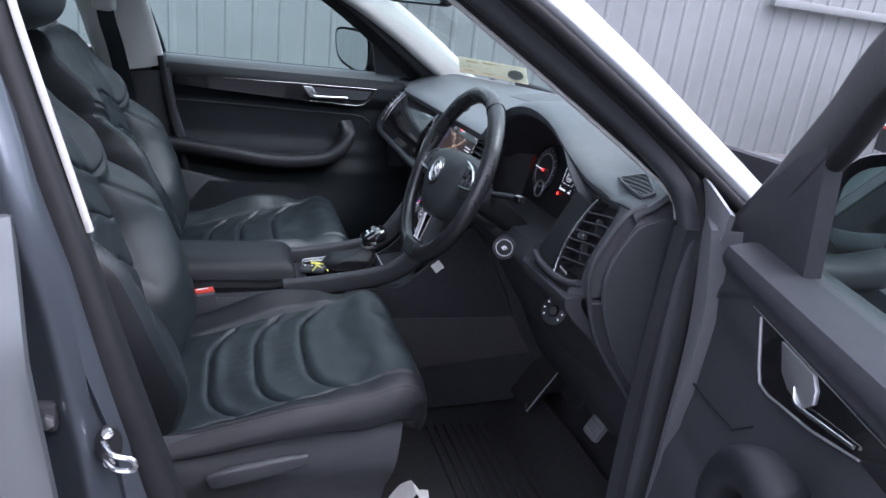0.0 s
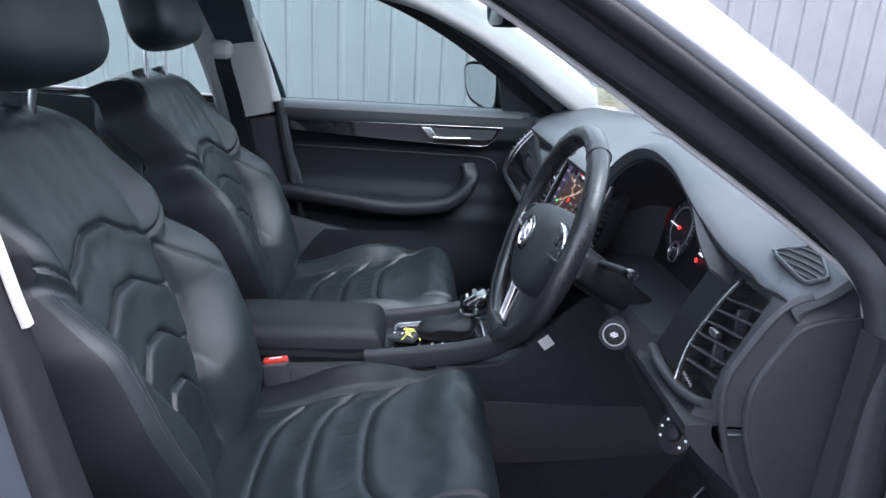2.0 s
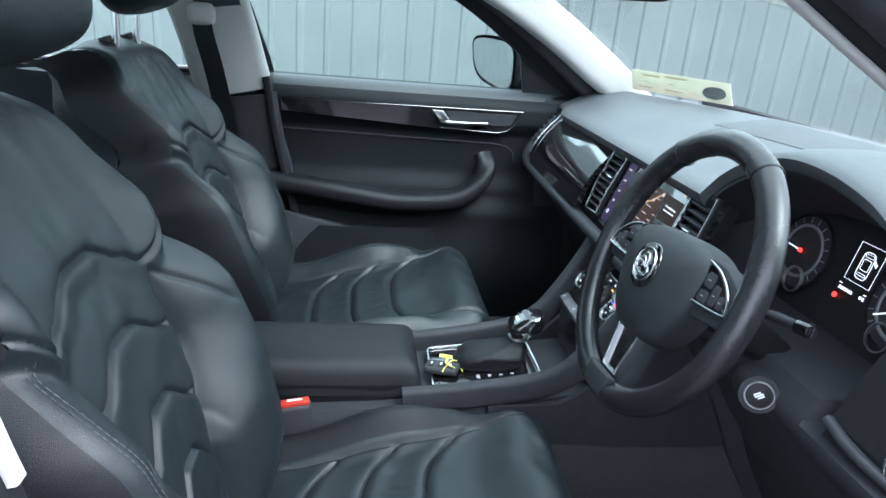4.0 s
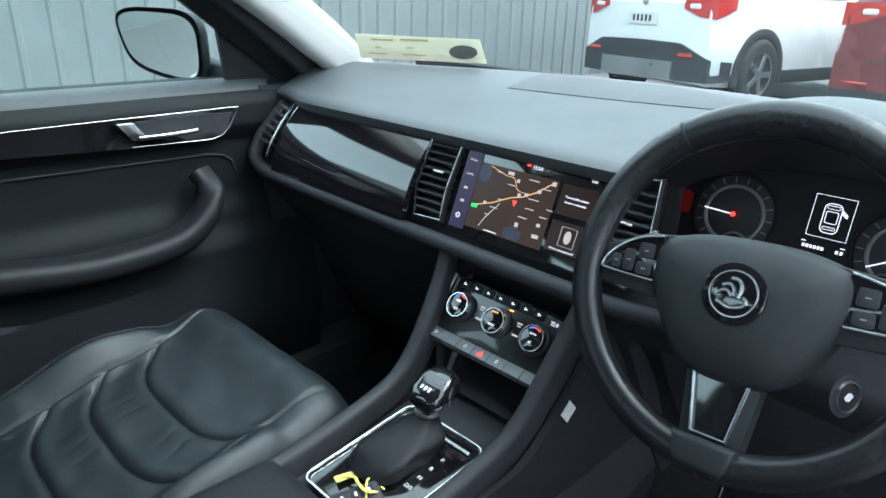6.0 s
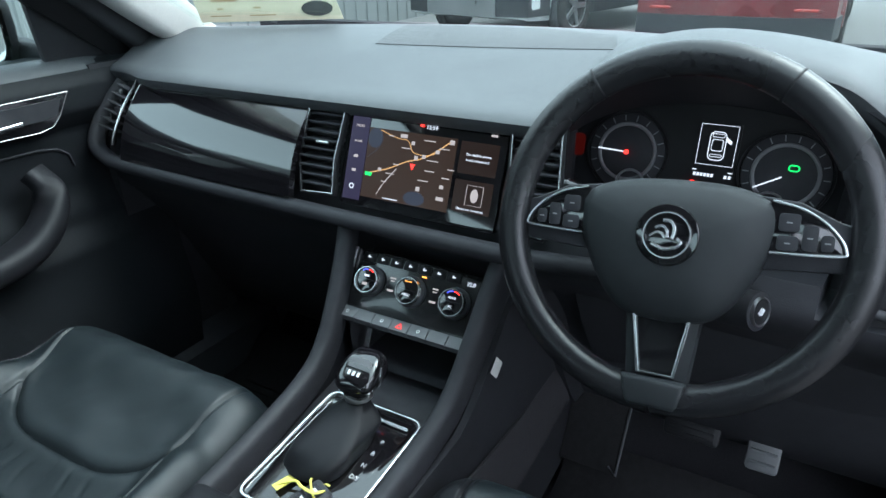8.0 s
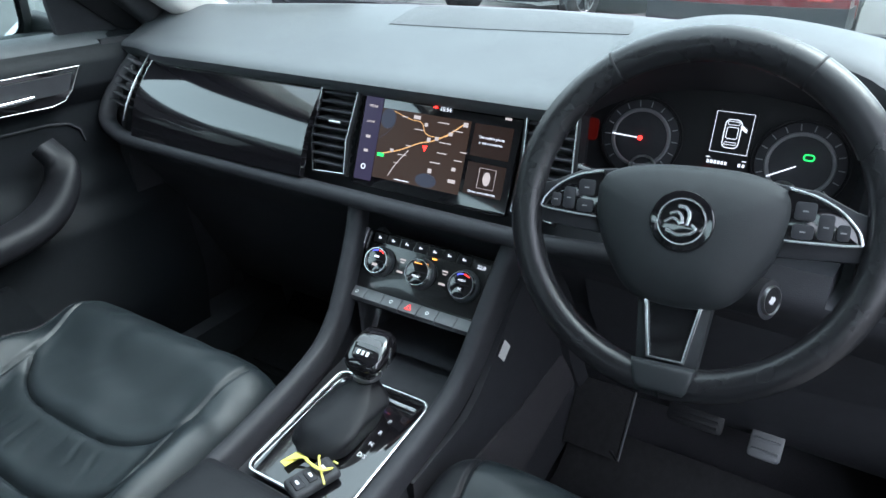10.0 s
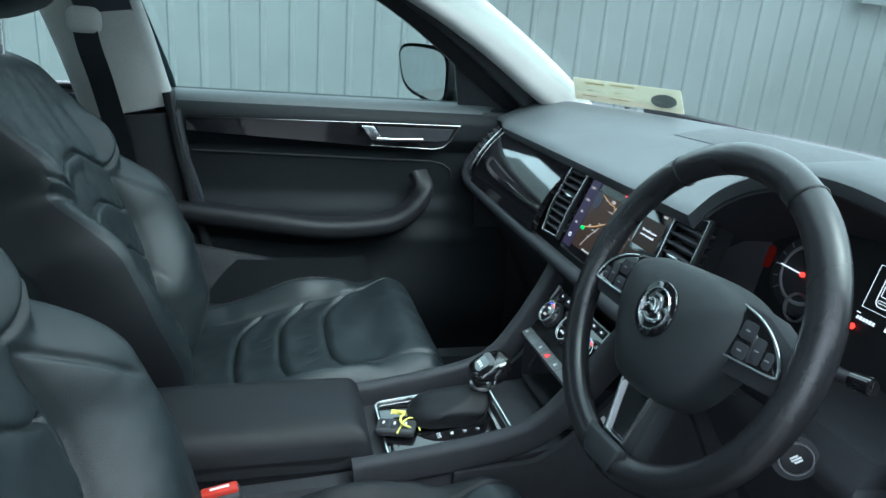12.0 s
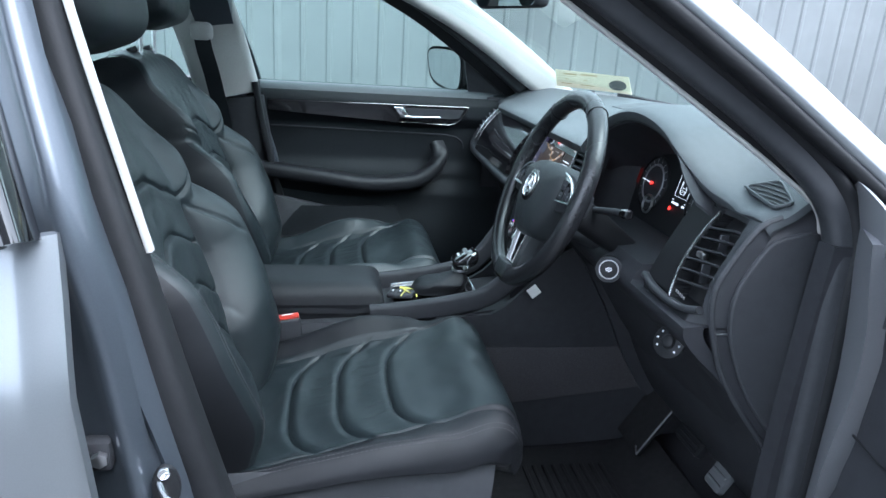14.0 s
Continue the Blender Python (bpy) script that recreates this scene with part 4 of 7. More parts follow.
    # demister grille let into the driver's end of the top
    corner = [(0.2965, -0.570), (0.338, -0.589), (0.315, -0.654), (0.2945, -0.647)]

    def lay(f, g, lift):
        """A place on the grille, f across it and g along it, laid on the skin."""
        (ax, ay), (bx, by), (cx, cy), (dx, dy) = corner
        x = (ax + (bx - ax) * g) * (1 - f) + (dx + (cx - dx) * g) * f
        y = (ay + (by - ay) * g) * (1 - f) + (dy + (cy - dy) * g) * f
        za, zb, zc, zd = (top_at(*p) + 0.001 for p in corner)
        return Vector((x, y, (za + (zb - za) * g) * (1 - f) + (zd + (zc - zd) * g) * f + lift))

    loop = [lay(0, k / 6, 0.003) for k in range(6)] + [lay(k / 6, 1, 0.003) for k in range(6)] + [lay(1, 1 - k / 6, 0.003) for k in range(6)] + [lay(1 - k / 6, 0, 0.003) for k in range(6)]
    loop = [(loop[i - 1] + 2 * loop[i] + loop[(i + 1) % 24]) / 4 for i in range(24)]
    gr = part("demister_vent", sweep(loop, rect(0.0035, 0.0045, 0.0012, 2), (0, 0, 1), closed=True), DASH, dash, "dark demister vent")
    part("demister_well", grid(lambda u, v: lay(u, v, 0.0022), 8, 8, None), RUBBER, gr)
    for k in range(5):
        h = (k - 2) * 0.31
        p, q = ((0.0, h), (1 - h, 1.0)) if h >= 0 else ((-h, 0.0), (1.0, 1 + h))
        part("demister_slat", tube([lay(p[0] + (q[0] - p[0]) * i / 6, p[1] + (q[1] - p[1]) * i / 6, 0.0034) for i in range(7)], 0.0011, 6), DASH, gr)
    return dash


dash = build_dashboard()


def build_vent(y, z, flip, label):
    """An upright vent beside the touchscreen: a kinked frame with slats; flip 1 on the passenger's side."""
    v = thing("air_vent", tuple(face_pose(y, z).translation), label, "air vent", "dashboard vents")
    m = face_pose(y, z, 0.010)
    half = ((0.070, 0.030, 0.034), (-0.018, 0.040, 0.026), (-0.066, 0.026, 0.031))
    outer = lambda b: next(p + (q - p) * (t - b) / (t - u) for (t, p, _), (u, q, _) in zip(half, half[1:]) if b >= u)
    inner = lambda b: next(p + (q - p) * (t - b) / (t - u) for (t, _, p), (u, _, q) in zip(half, half[1:]) if b >= u)
    shape = [(-flip * o, b) for b, o, _ in half] + [(flip * i, b + (0.004 if b < 0 else -0.007)) for b, _, i in reversed(half)]
    part("backing", plate(shape if flip > 0 else shape[::-1], 0.02, m @ Matrix.Translation((0, 0, -0.018))), RUBBER, v)
    fr = [m @ Vector((a, b, 0.002)) for a, b in shape]
    part("surround", sweep([m @ Vector((a * 1.07, b * 1.02, 0.000)) for a, b in shape], rect(0.006, 0.008, 0.0015, 2), m.to_3x3().col[2], closed=True), RUBBER, v, "black surround")
    part("frame", sweep(fr, rect(0.0026, 0.007, 0.0009, 2), m.to_3x3().col[2], closed=True), CHROME, v, "thin chrome frame")
    for k in range(9):
        b = -0.050 + 0.0128 * k
        w = outer(b) + inner(b) - 0.004
        part("slat", box((0, 0, 0), (w, 0.0036, 0.020), 0.0010, 1, m @ Matrix.Translation((flip * (inner(b) - outer(b)) / 2, b, -0.007)) @ pose(0, 0, 0, 18)), PLASTIC_DARK, v)
    part("slider", box((0, 0, 0), (0.024, 0.005, 0.010), 0.002, 2, m @ Matrix.Translation((0, 0.009, 0.001))), CHROME, v, "chrome-tipped slider")


build_vent(0.180, 1.018, 1, "upright air vent in chrome frame between panel and screen")
build_vent(-0.150, 1.018, -1, "upright air vent beside the touchscreen")


def build_side_vent(label, y0, width, side, z0, height, face, marks, bow, lean):
    """A vent at one end of the dashboard: bowed chrome edge, tilted slats. side -1: the driver's end."""
    v = thing("air_vent", (0.24, y0, z0 + height / 2), label, "air vent", "dashboard vents")
    at = lambda k, z, o: Vector((face(z) - o, y0 + side * k, z))
    near = lambda h: -bow * math.sin(math.pi * h) ** 0.8 + lean * (1 - h)
    far = lambda h: width + 0.014 * (1 - h)
    part("backing", grid(lambda h, k: at(near(h) + (far(h) - near(h)) * k, z0 + height * h, -0.024), 12, 6, (0.01, 0, 0)), RUBBER, v)
    part("chrome_edge", sweep([at(near(k / 14), z0 - 0.002 + (height + 0.003) * k / 14, 0.004) for k in range(15)], rect(0.0038, 0.006, 0.0012, 2), (-1, 0, 0.39)), CHROME, v, "bright chrome edge")
    for k in range(6):
        h = 0.20 + 0.125 * k
        part("slat", sweep([at(near(h - 0.03) + 0.002, z0 + height * (h - 0.03), -0.006), at(far(h + 0.05) - 0.002, z0 + height * (h + 0.05), -0.006)], rect(0.018, 0.0030, 0.001, 2), (0.35, 0, 1)), PLASTIC_DARK, v)
    for h in (0.34, 0.68):
        part("upright_vane", box(tuple(at(near(h) * 0.45 + far(h) * 0.55, z0 + height * h, -0.012)), (0.014, 0.003, 0.030), 0.001, 1), PLASTIC, v)
    part("slider", box(tuple(at(0.015, z0 + height * 0.53, 0.000)), (0.010, 0.018, 0.009), 0.002, 2), STEEL, v, "bright-tipped slider")
    for k in range(marks):
        part("thumb_mark", box(tuple(at(0.009 + 0.006 * k, z0 + 0.009 - 0.0006 * k, 0.001)), (0.002, 0.002, 0.005), 0.0005, 1), DIM_MARK, v)


build_side_vent("upright air vent with bowed chrome edge at the driver's end", -0.578, 0.051, -1, 0.942, 0.124, driver_face, 5, 0.014, 0.006)
build_side_vent("upright air vent with bowed chrome edge at the passenger end", 0.609, 0.050, 1, 0.984, 0.100, passenger_face, 0, 0.002, 0.012)


def bars(rows, mat, m, parent, name="print"):
    """Small flat bars (x, y, w, h) on a face, each a part of its own, 0.6 mm thick."""
    for x, y, w, h in rows:
        part(name, box((0, 0, 0), (w, h, 0.0006), m=m @ Matrix.Translation((x, y, 0.0003))), mat, parent)


def words(text, size, m, mat, parent, name="lettering"):
    c = bpy.data.curves.new("t", "FONT")
    c.body = text
    c.size = size
    c.align_x, c.align_y = "CENTER", "CENTER"
    c.extrude = 0.0002
    ob = bpy.data.objects.new("t", c)
    me = bpy.data.meshes.new_from_object(ob)
    bm = bmesh.new()
    bm.from_mesh(me)
    bpy.data.objects.remove(ob)
    bpy.data.curves.remove(c)
    bpy.data.meshes.remove(me)
    return part(name, moved(bm, m @ Matrix.Translation((0, 0, 0.0005))), mat, parent)


def build_touchscreen():
    y, z = 0.016, 1.013
    t = thing("touchscreen", tuple(face_pose(y, z).translation), "lit touchscreen showing a road map in the dashboard", "touchscreen")
    m = face_pose(y, z, 0.006)
    part("glass_front", plate(rect(0.250, 0.136, 0.006), 0.012, m, 0.0015), GLOSS, t, "black glass front")
    f = m @ Matrix.Translation((0, 0, 0.0004))
    q = lambda x, yy, w, h, mat, nm: part(nm, plate(rect(w, h), 0.0006, m @ Matrix.Translation((x, yy, 0.0008))), mat, t)
    q(-0.105, 0.0, 0.030, 0.118, SCREEN_SIDE, "button_bar")
    q(-0.018, -0.003, 0.142, 0.098, SCREEN_MAP, "map")
    q(0.087, 0.024, 0.056, 0.042, SCREEN_TILE, "tile")
    q(0.087, -0.026, 0.056, 0.042, SCREEN_TILE, "tile")
    g = m @ Matrix.Translation((0, 0, 0.0012))
    up = m.to_3x3().col[2]
    line = lambda pts, w, mat, label="": part("map_road", sweep(curve_points([g @ Vector((a, b, 0)) for a, b in pts], 20), rect(w, 0.0004), up), mat, t, label)
    blob = lambda x, y, rx, ry, mat, nm, dz=0.0003: part(nm, plate([(x + rx * math.cos(a), y + ry * math.sin(a)) for a in (2 * math.pi * k / 20 for k in range(20))], 0.0003, m @ Matrix.Translation((0, 0, 0.0009 + dz))), mat, t)
    blob(-0.077, 0.032, 0.012, 0.014, SCREEN_BLUE, "map_water")
    blob(0.000, -0.042, 0.017, 0.0095, SCREEN_BLUE, "map_water")
    line([(-0.082, -0.018), (-0.05, -0.008), (-0.02, 0.006), (0.0, 0.012), (0.022, 0.024), (0.045, 0.042)], 0.0016, LIT_YELLOW, "amber road line on the map")
    line([(-0.062, -0.046), (-0.052, -0.028), (-0.035, -0.006)], 0.0012, LIT_DIM)
    line([(-0.070, 0.044), (-0.04, 0.036), (-0.022, 0.034), (-0.012, 0.020), (0.008, 0.018), (0.022, 0.022)], 0.0010, LIT_YELLOW)
    line([(-0.086, 0.004), (-0.070, 0.018), (-0.064, 0.034), (-0.070, 0.045)], 0.0008, SCREEN_BLUE)
    part("map_tag", plate(rect(0.011, 0.005), 0.0004, g @ Matrix.Translation((-0.080, -0.019, 0.0004))), LIT_GREEN, t, "green road tag")
    part("map_marker", plate([(-0.004, 0.003), (0, -0.005), (0.004, 0.003)], 0.0006, g @ Matrix.Translation((-0.010, 0.001, 0.0004))), LIT_RED, t, "red position marker")
    bars([(-0.030, 0.040, 0.011, 0.005), (-0.014, 0.032, 0.005, 0.005), (-0.006, 0.013, 0.0055, 0.0055), (0.006, 0.016, 0.0055, 0.005), (0.026, 0.025, 0.006, 0.005), (0.046, 0.040, 0.007, 0.006), (-0.062, -0.010, 0.0055, 0.004), (0.004, -0.028, 0.006, 0.006), (0.040, -0.020, 0.006, 0.005), (0.040, -0.036, 0.011, 0.005)], LIT_DIM, g, t, "road_shield")
    bars([(-0.050, 0.038, 0.009, 0.0014), (-0.024, 0.024, 0.014, 0.0014), (0.012, 0.038, 0.018, 0.0014), (0.036, 0.030, 0.015, 0.0014), (-0.036, 0.000, 0.009, 0.0014), (0.020, 0.012, 0.018, 0.0014), (0.018, -0.002, 0.015, 0.0014), (-0.044, -0.014, 0.014, 0.0014), (-0.052, -0.026, 0.008, 0.0014), (0.010, -0.016, 0.016, 0.0014), (0.044, -0.008, 0.012, 0.0014), (0.050, 0.004, 0.010, 0.0014)], LIT_DIM, g, t, "place_name")
    bars([(-0.038, -0.049, 0.024, 0.0012)], LIT_WHITE, g, t, "scale_bar")
    words("15:54", 0.0080, g @ Matrix.Translation((0.012, 0.056, 0)), LIT_WHITE, t)
    part("status_mark", plate([(-0.004, 0), (0, 0.006), (0.004, 0)], 0.0004, g @ Matrix.Translation((-0.004, 0.056, 0.0004))), LIT_RED, t)
    words("MENU", 0.0052, g @ Matrix.Translation((-0.105, 0.046, 0)), LIT_DIM, t)
    words("HOME", 0.0048, g @ Matrix.Translation((-0.105, 0.024, 0)), LIT_DIM, t)
    words("The mobile phone", 0.0050, g @ Matrix.Translation((0.087, 0.028, 0)), LIT_WHITE, t)
    words("is not connected.", 0.0050, g @ Matrix.Translation((0.087, 0.021, 0)), LIT_WHITE, t)
    words("Device not connected.", 0.0044, g @ Matrix.Translation((0.087, -0.043, 0)), LIT_WHITE, t)
    icon = g @ Matrix.Translation((0.090, -0.024, 0))
    part("icon_frame", moved(sweep([Vector((a, b, 0)) for a, b in rect(0.024, 0.026)], rect(0.0008, 0.0004), (0, 0, 1), closed=True), icon), LIT_DIM, t)
    part("icon_oval", plate([(0.0055 * math.cos(k * math.pi / 10), 0.009 * math.sin(k * math.pi / 10)) for k in range(20)], 0.0003, icon), LIT_DIM, t)
    bars([(-0.106, 0.003, 0.007, 0.004), (-0.106, -0.017, 0.007, 0.004), (0.105, 0.056, 0.009, 0.003)], LIT_DIM, g, t, "screen_icon")
    part("screen_icon", ring(0.004, 0.0014, 0.0006, g @ Matrix.Translation((-0.106, -0.040, 0))), LIT_WHITE, t)
    return t


build_touchscreen()


def build_cluster():
    c = thing("instrument_cluster", (0.33, -0.345, 1.03), "instrument cluster with two round gauges and a lit display", "instrument cluster")
    nrm = Vector((-1, 0, 0.22)).normalized()
    m = face_on((0.335, -0.338, 1.028), nrm)
    part("backing", plate(rect(0.40, 0.17, 0.05, 6), 0.02, m), RUBBER, c, "black cluster face")
    # hood tunnel
    def tunnel(u, v):
        t = -0.999 + 1.998 * u
        y = -0.160 - 0.405 * (0.5 - 0.5 * t)
        h = hood(y)
        front = Vector((0.212 + 0.022 * h + 0.045 * smooth(0.52, 0.66, abs(y)), y, 1.074 + 0.088 * h - 0.031 * smooth(-0.48, -0.59, y)))
        back = Vector((0.345, -0.338 + 0.212 * t, 1.000 + 0.105 * math.sqrt(1 - t * t)))
        return front.lerp(back, v)
    part("hood_lining", grid(tunnel, 44, 8, (0, 0, 0.004)), PLASTIC_DARK, c, "matt black hood lining")
    for x, needle, lit in ((-0.110, 178, LIT_RED), (0.082, 210, LIT_GREEN)):
        g = m @ Matrix.Translation((x, 0.006 if x < 0 else 0.002, 0.001))
        gauge = part("gauge", cyl(0.050, 0.003, g, 40, 0.001), PLASTIC_DARK, c, "round black gauge")
        part("gauge_ring", ring(0.054, 0.003, 0.005, g, 40), RUBBER, gauge, "dark ring")
        part("inner_ring", ring(0.039, 0.005, 0.0045, g, 40), material("grey_gauge_ring", (0.16, 0.16, 0.17), 0.4), gauge)
        ticks = merge(*[box((0, 0, 0), (0.0075, 0.0014, 0.0006), m=g @ pose(0, 0, 0.0038, 0, 0, a) @ Matrix.Translation((0.0445, 0, 0))) for a in range(-40, 221, 20)])
        part("tick_marks", ticks, DIM_MARK, gauge)
        n = g @ pose(0, 0, 0.006, 0, 0, needle)
        part("needle", box((0, 0, 0), (0.034, 0.0016, 0.001), m=n @ Matrix.Translation((0.021, 0, 0))), LIT_WHITE, gauge, "lit white needle")
        if x < 0:
            part("needle_hub", cyl(0.0030, 0.003, g @ pose(0, 0, 0.005), 16), LIT_RED, gauge, "red lit needle hub")
        else:
            part("warning_lamp", moved(sweep([Vector((a, b, 0)) for a, b in rect(0.011, 0.0065, 0.0028)], rect(0.0016, 0.0005), (0, 0, 1), closed=True), g @ Matrix.Translation((0.008, 0.010, 0.006))), LIT_GREEN, gauge, "green lamp")
        small = g @ Matrix.Translation((0.010 if x < 0 else -0.012, -0.040, 0.003))
        part("small_gauge", ring(0.019, 0.003, 0.004, small, 28), STEEL, gauge)
    d = m @ Matrix.Translation((0, 0.022, 0.002))
    part("display", plate(rect(0.052, 0.068, 0.002), 0.002, d), RUBBER, c, "black display")
    e = d @ Matrix.Translation((0, 0, 0.0006))
    part("display_frame", moved(sweep([Vector((a, b + 0.006, 0)) for a, b in rect(0.044, 0.050)], rect(0.0008, 0.0004), (0, 0, 1), closed=True), e), LIT_WHITE, c)
    body = lambda w, h, r, dy, t, nm: part(nm, moved(sweep([Vector((a, b + dy, 0)) for a, b in rect(w, h, r, 4)], rect(t, 0.0004), (0, 0, 1), closed=True), e), LIT_WHITE, c)
    body(0.019, 0.035, 0.006, 0.005, 0.0011, "display_car")
    body(0.013, 0.014, 0.002, 0.006, 0.0008, "display_car_roof")
    body(0.014, 0.004, 0.0015, 0.018, 0.0007, "display_car_glass")
    body(0.014, 0.003, 0.0012, -0.007, 0.0007, "display_car_glass")
    part("display_car_door", plate([(0.010, 0.017), (0.017, 0.012), (0.016, 0.008), (0.010, 0.012)], 0.0004, e @ Matrix.Translation((0, 0, 0.0004))), LIT_WHITE, c, "open door of the car sign")
    bars([(-0.021 + 0.0042 * k, -0.032, 0.003, 0.004) for k in range(6)] + [(0.016, -0.032, 0.003, 0.004), (0.021, -0.032, 0.003, 0.004), (-0.022, -0.0265, 0.005, 0.0012), (0.021, -0.0265, 0.005, 0.0012)], LIT_WHITE, e, c, "display_print")
    part("airbag_lamp", plate(rect(0.018, 0.030, 0.006), 0.001, m @ Matrix.Translation((-0.178, 0.008, 0.002))), glow("lit_dim_red", (0.5, 0.03, 0.02), 0.012), c, "dim red warning lamp")
    part("warning_lamp", plate(rect(0.007, 0.007, 0.003), 0.001, m @ Matrix.Translation((-0.022, -0.022, 0.004))), LIT_RED, c, "red warning lamp")
    return c


build_cluster()


# ---------------------------------------------------------------- steering wheel
def build_wheel():
    hub = Vector((0.085, -0.346, 1.040))
    tilt = 20
    # the wheel's own frame: x to the driver's right, y up the wheel, z towards the driver
    m = axes(hub, (0, -1, 0), (math.sin(radians(tilt)), 0, math.cos(radians(tilt))), (-math.cos(radians(tilt)), 0, math.sin(radians(tilt)))) @ pose(0, 0, 0, 0, 0, 4.5)
    w = thing("steering_wheel", tuple(hub), "black leather three-spoke steering wheel with chrome trim", "steering wheel")
    R = 0.1605
    pts = []
    for k in range(96):
        a = 2 * math.pi * k / 96
        pts.append((R * math.cos(a), R * math.sin(a), 0.012))
    rim = sweep([Vector(p) for p in pts], disc(0.0165, 14, 0.0148), (0, 0, 1), closed=True)
    part("rim", moved(rim, m), RIM_LEATHER, w, "black leather rim")
    for a in (58, 122, 270):
        part("rim_seam", moved(ring(0.0172, 0.002, 0.0022, axes((R * math.cos(radians(a)), R * math.sin(radians(a)), 0.011), (math.cos(radians(a)), math.sin(radians(a)), 0), (0, 0, 1), (math.sin(radians(a)), -math.cos(radians(a)), 0)), 20), m), RUBBER, w)
    # airbag cover: shield shape, domed
    outline = [(-0.100, 0.036), (-0.085, 0.050), (-0.04, 0.060), (0.04, 0.060), (0.085, 0.050), (0.100, 0.036), (0.097, 0.0), (0.075, -0.045), (0.050, -0.072), (0.02, -0.080), (-0.02, -0.080), (-0.050, -0.072), (-0.075, -0.045), (-0.097, 0.0)]
    out = curve_points([(*p, 0) for p in outline + outline[:1]], 70)[:-1]
    rings = []
    for f, z in ((1.0, -0.02), (1.0, 0.004), (0.985, 0.012), (0.95, 0.019), (0.85, 0.026), (0.6, 0.033), (0.3, 0.036)):
        rings.append([(p.x * f * 0.89, p.y * f * 0.96 - 0.010, z) for p in out])
    part("airbag_cover", moved(loft(rings), m), HUB, w, "grained black airbag cover")
    # round emblem
    e = m @ Matrix.Translation((0, -0.003, 0.033))
    emblem = part("emblem", cyl(0.0285, 0.005, e, 40, 0.002), GLOSS, w, "round black and chrome badge")
    part("emblem_ring", ring(0.0218, 0.0022, 0.0068, e, 40), CHROME, emblem)
    for pts, wd in ((((-0.0125, -0.0085), (-0.002, -0.0125), (0.0085, -0.0105)), 0.0030), (((-0.0145, -0.002), (-0.0085, 0.002), (-0.004, 0.001), (-0.001, -0.003)), 0.0026), (((-0.0105, 0.006), (-0.004, 0.008), (0.0, 0.004), (0.001, -0.002)), 0.0026), (((-0.004, 0.0135), (0.003, 0.0125), (0.0065, 0.006), (0.005, -0.003)), 0.0028), (((0.0085, -0.011), (0.013, -0.006), (0.009, -0.002)), 0.0026)):
        part("emblem_stroke", moved(sweep(curve_points([Vector((a, b, 0.0058)) for a, b in pts], 10), rect(wd * 1.25, 0.0034, 0.001, 2), (0, 0, 1)), e), CHROME, emblem)
    # side spokes with switch panels
    for s in (-1, 1):
        arm = [(s * 0.070, 0.040), (s * 0.105, 0.036), (s * 0.135, 0.022), (s * 0.156, 0.016), (s * 0.156, -0.014), (s * 0.140, -0.022), (s * 0.080, -0.026)]
        part("side_spoke", plate(arm if s > 0 else arm[::-1], 0.022, m @ Matrix.Translation((0, 0, 0.012)), 0.004), PLASTIC_DARK, w, "black side spoke")
        edge = [(s * p.x, p.y) for p in curve_points([(0.082, 0.036, 0), (0.104, 0.031, 0), (0.123, 0.021, 0), (0.1365, 0.008, 0), (0.1415, -0.002, 0), (0.139, -0.0065, 0), (0.112, -0.0085, 0), (0.084, -0.0095, 0)], 28)]
        pad = part("switch_panel", plate([(a * 0.985, b) for a, b in (edge if s > 0 else edge[::-1])], 0.008, m @ Matrix.Translation((0, 0, 0.018)), 0.002), GLOSS, w, "gloss black switch panel")
        part("switch_trim", moved(sweep([Vector((a, b, 0.018)) for a, b in edge], rect(0.0026, 0.004, 0.0008, 2)), m), CHROME, pad, "chrome edge")
        for bx, by, bw, bh in ((0.097, 0.018, 0.017, 0.016), (0.097, 0.000, 0.017, 0.013), (0.114, 0.006, 0.012, 0.022), (0.1275, 0.003, 0.010, 0.014)):
            part("switch", plate(rect(bw, bh, 0.003), 0.003, m @ Matrix.Translation((s * bx, by, 0.0190)), 0.0008), PLASTIC_DARK, pad)
            bars([(s * bx, by, 0.0045, 0.0013)], DIM_MARK, m @ Matrix.Translation((0, 0, 0.0191)), pad)
    # lower spoke with chrome U
    low = [(-0.036, -0.072), (0.036, -0.072), (0.028, -0.154), (-0.028, -0.154)]
    part("lower_spoke", plate(low[::-1], 0.020, m @ Matrix.Translation((0, 0, 0.012)), 0.004), HUB, w, "dark lower spoke")
    part("spoke_foot", plate([(-0.021, -0.168), (0.021, -0.168), (0.026, -0.162), (0.030, -0.140), (-0.030, -0.140), (-0.026, -0.162)], 0.010, m @ Matrix.Translation((0, 0, 0.0285)), 0.0048, 3), HUB, w, "dark foot of the lower spoke")
    part("lower_spoke_panel", plate([(-0.0255, -0.078), (-0.0155, -0.136), (0.0155, -0.136), (0.0255, -0.078)], 0.004, m @ Matrix.Translation((0, 0, 0.0135))), GLOSS, w)
    part("lower_spoke_trim", moved(sweep([Vector(p) for p in [(-0.0265, -0.074, 0.015), (-0.0165, -0.137, 0.015), (0.0165, -0.137, 0.015), (0.0265, -0.074, 0.015)]], rect(0.0038, 0.006, 0.0008, 2)), m), CHROME, w, "chrome U-shaped trim")
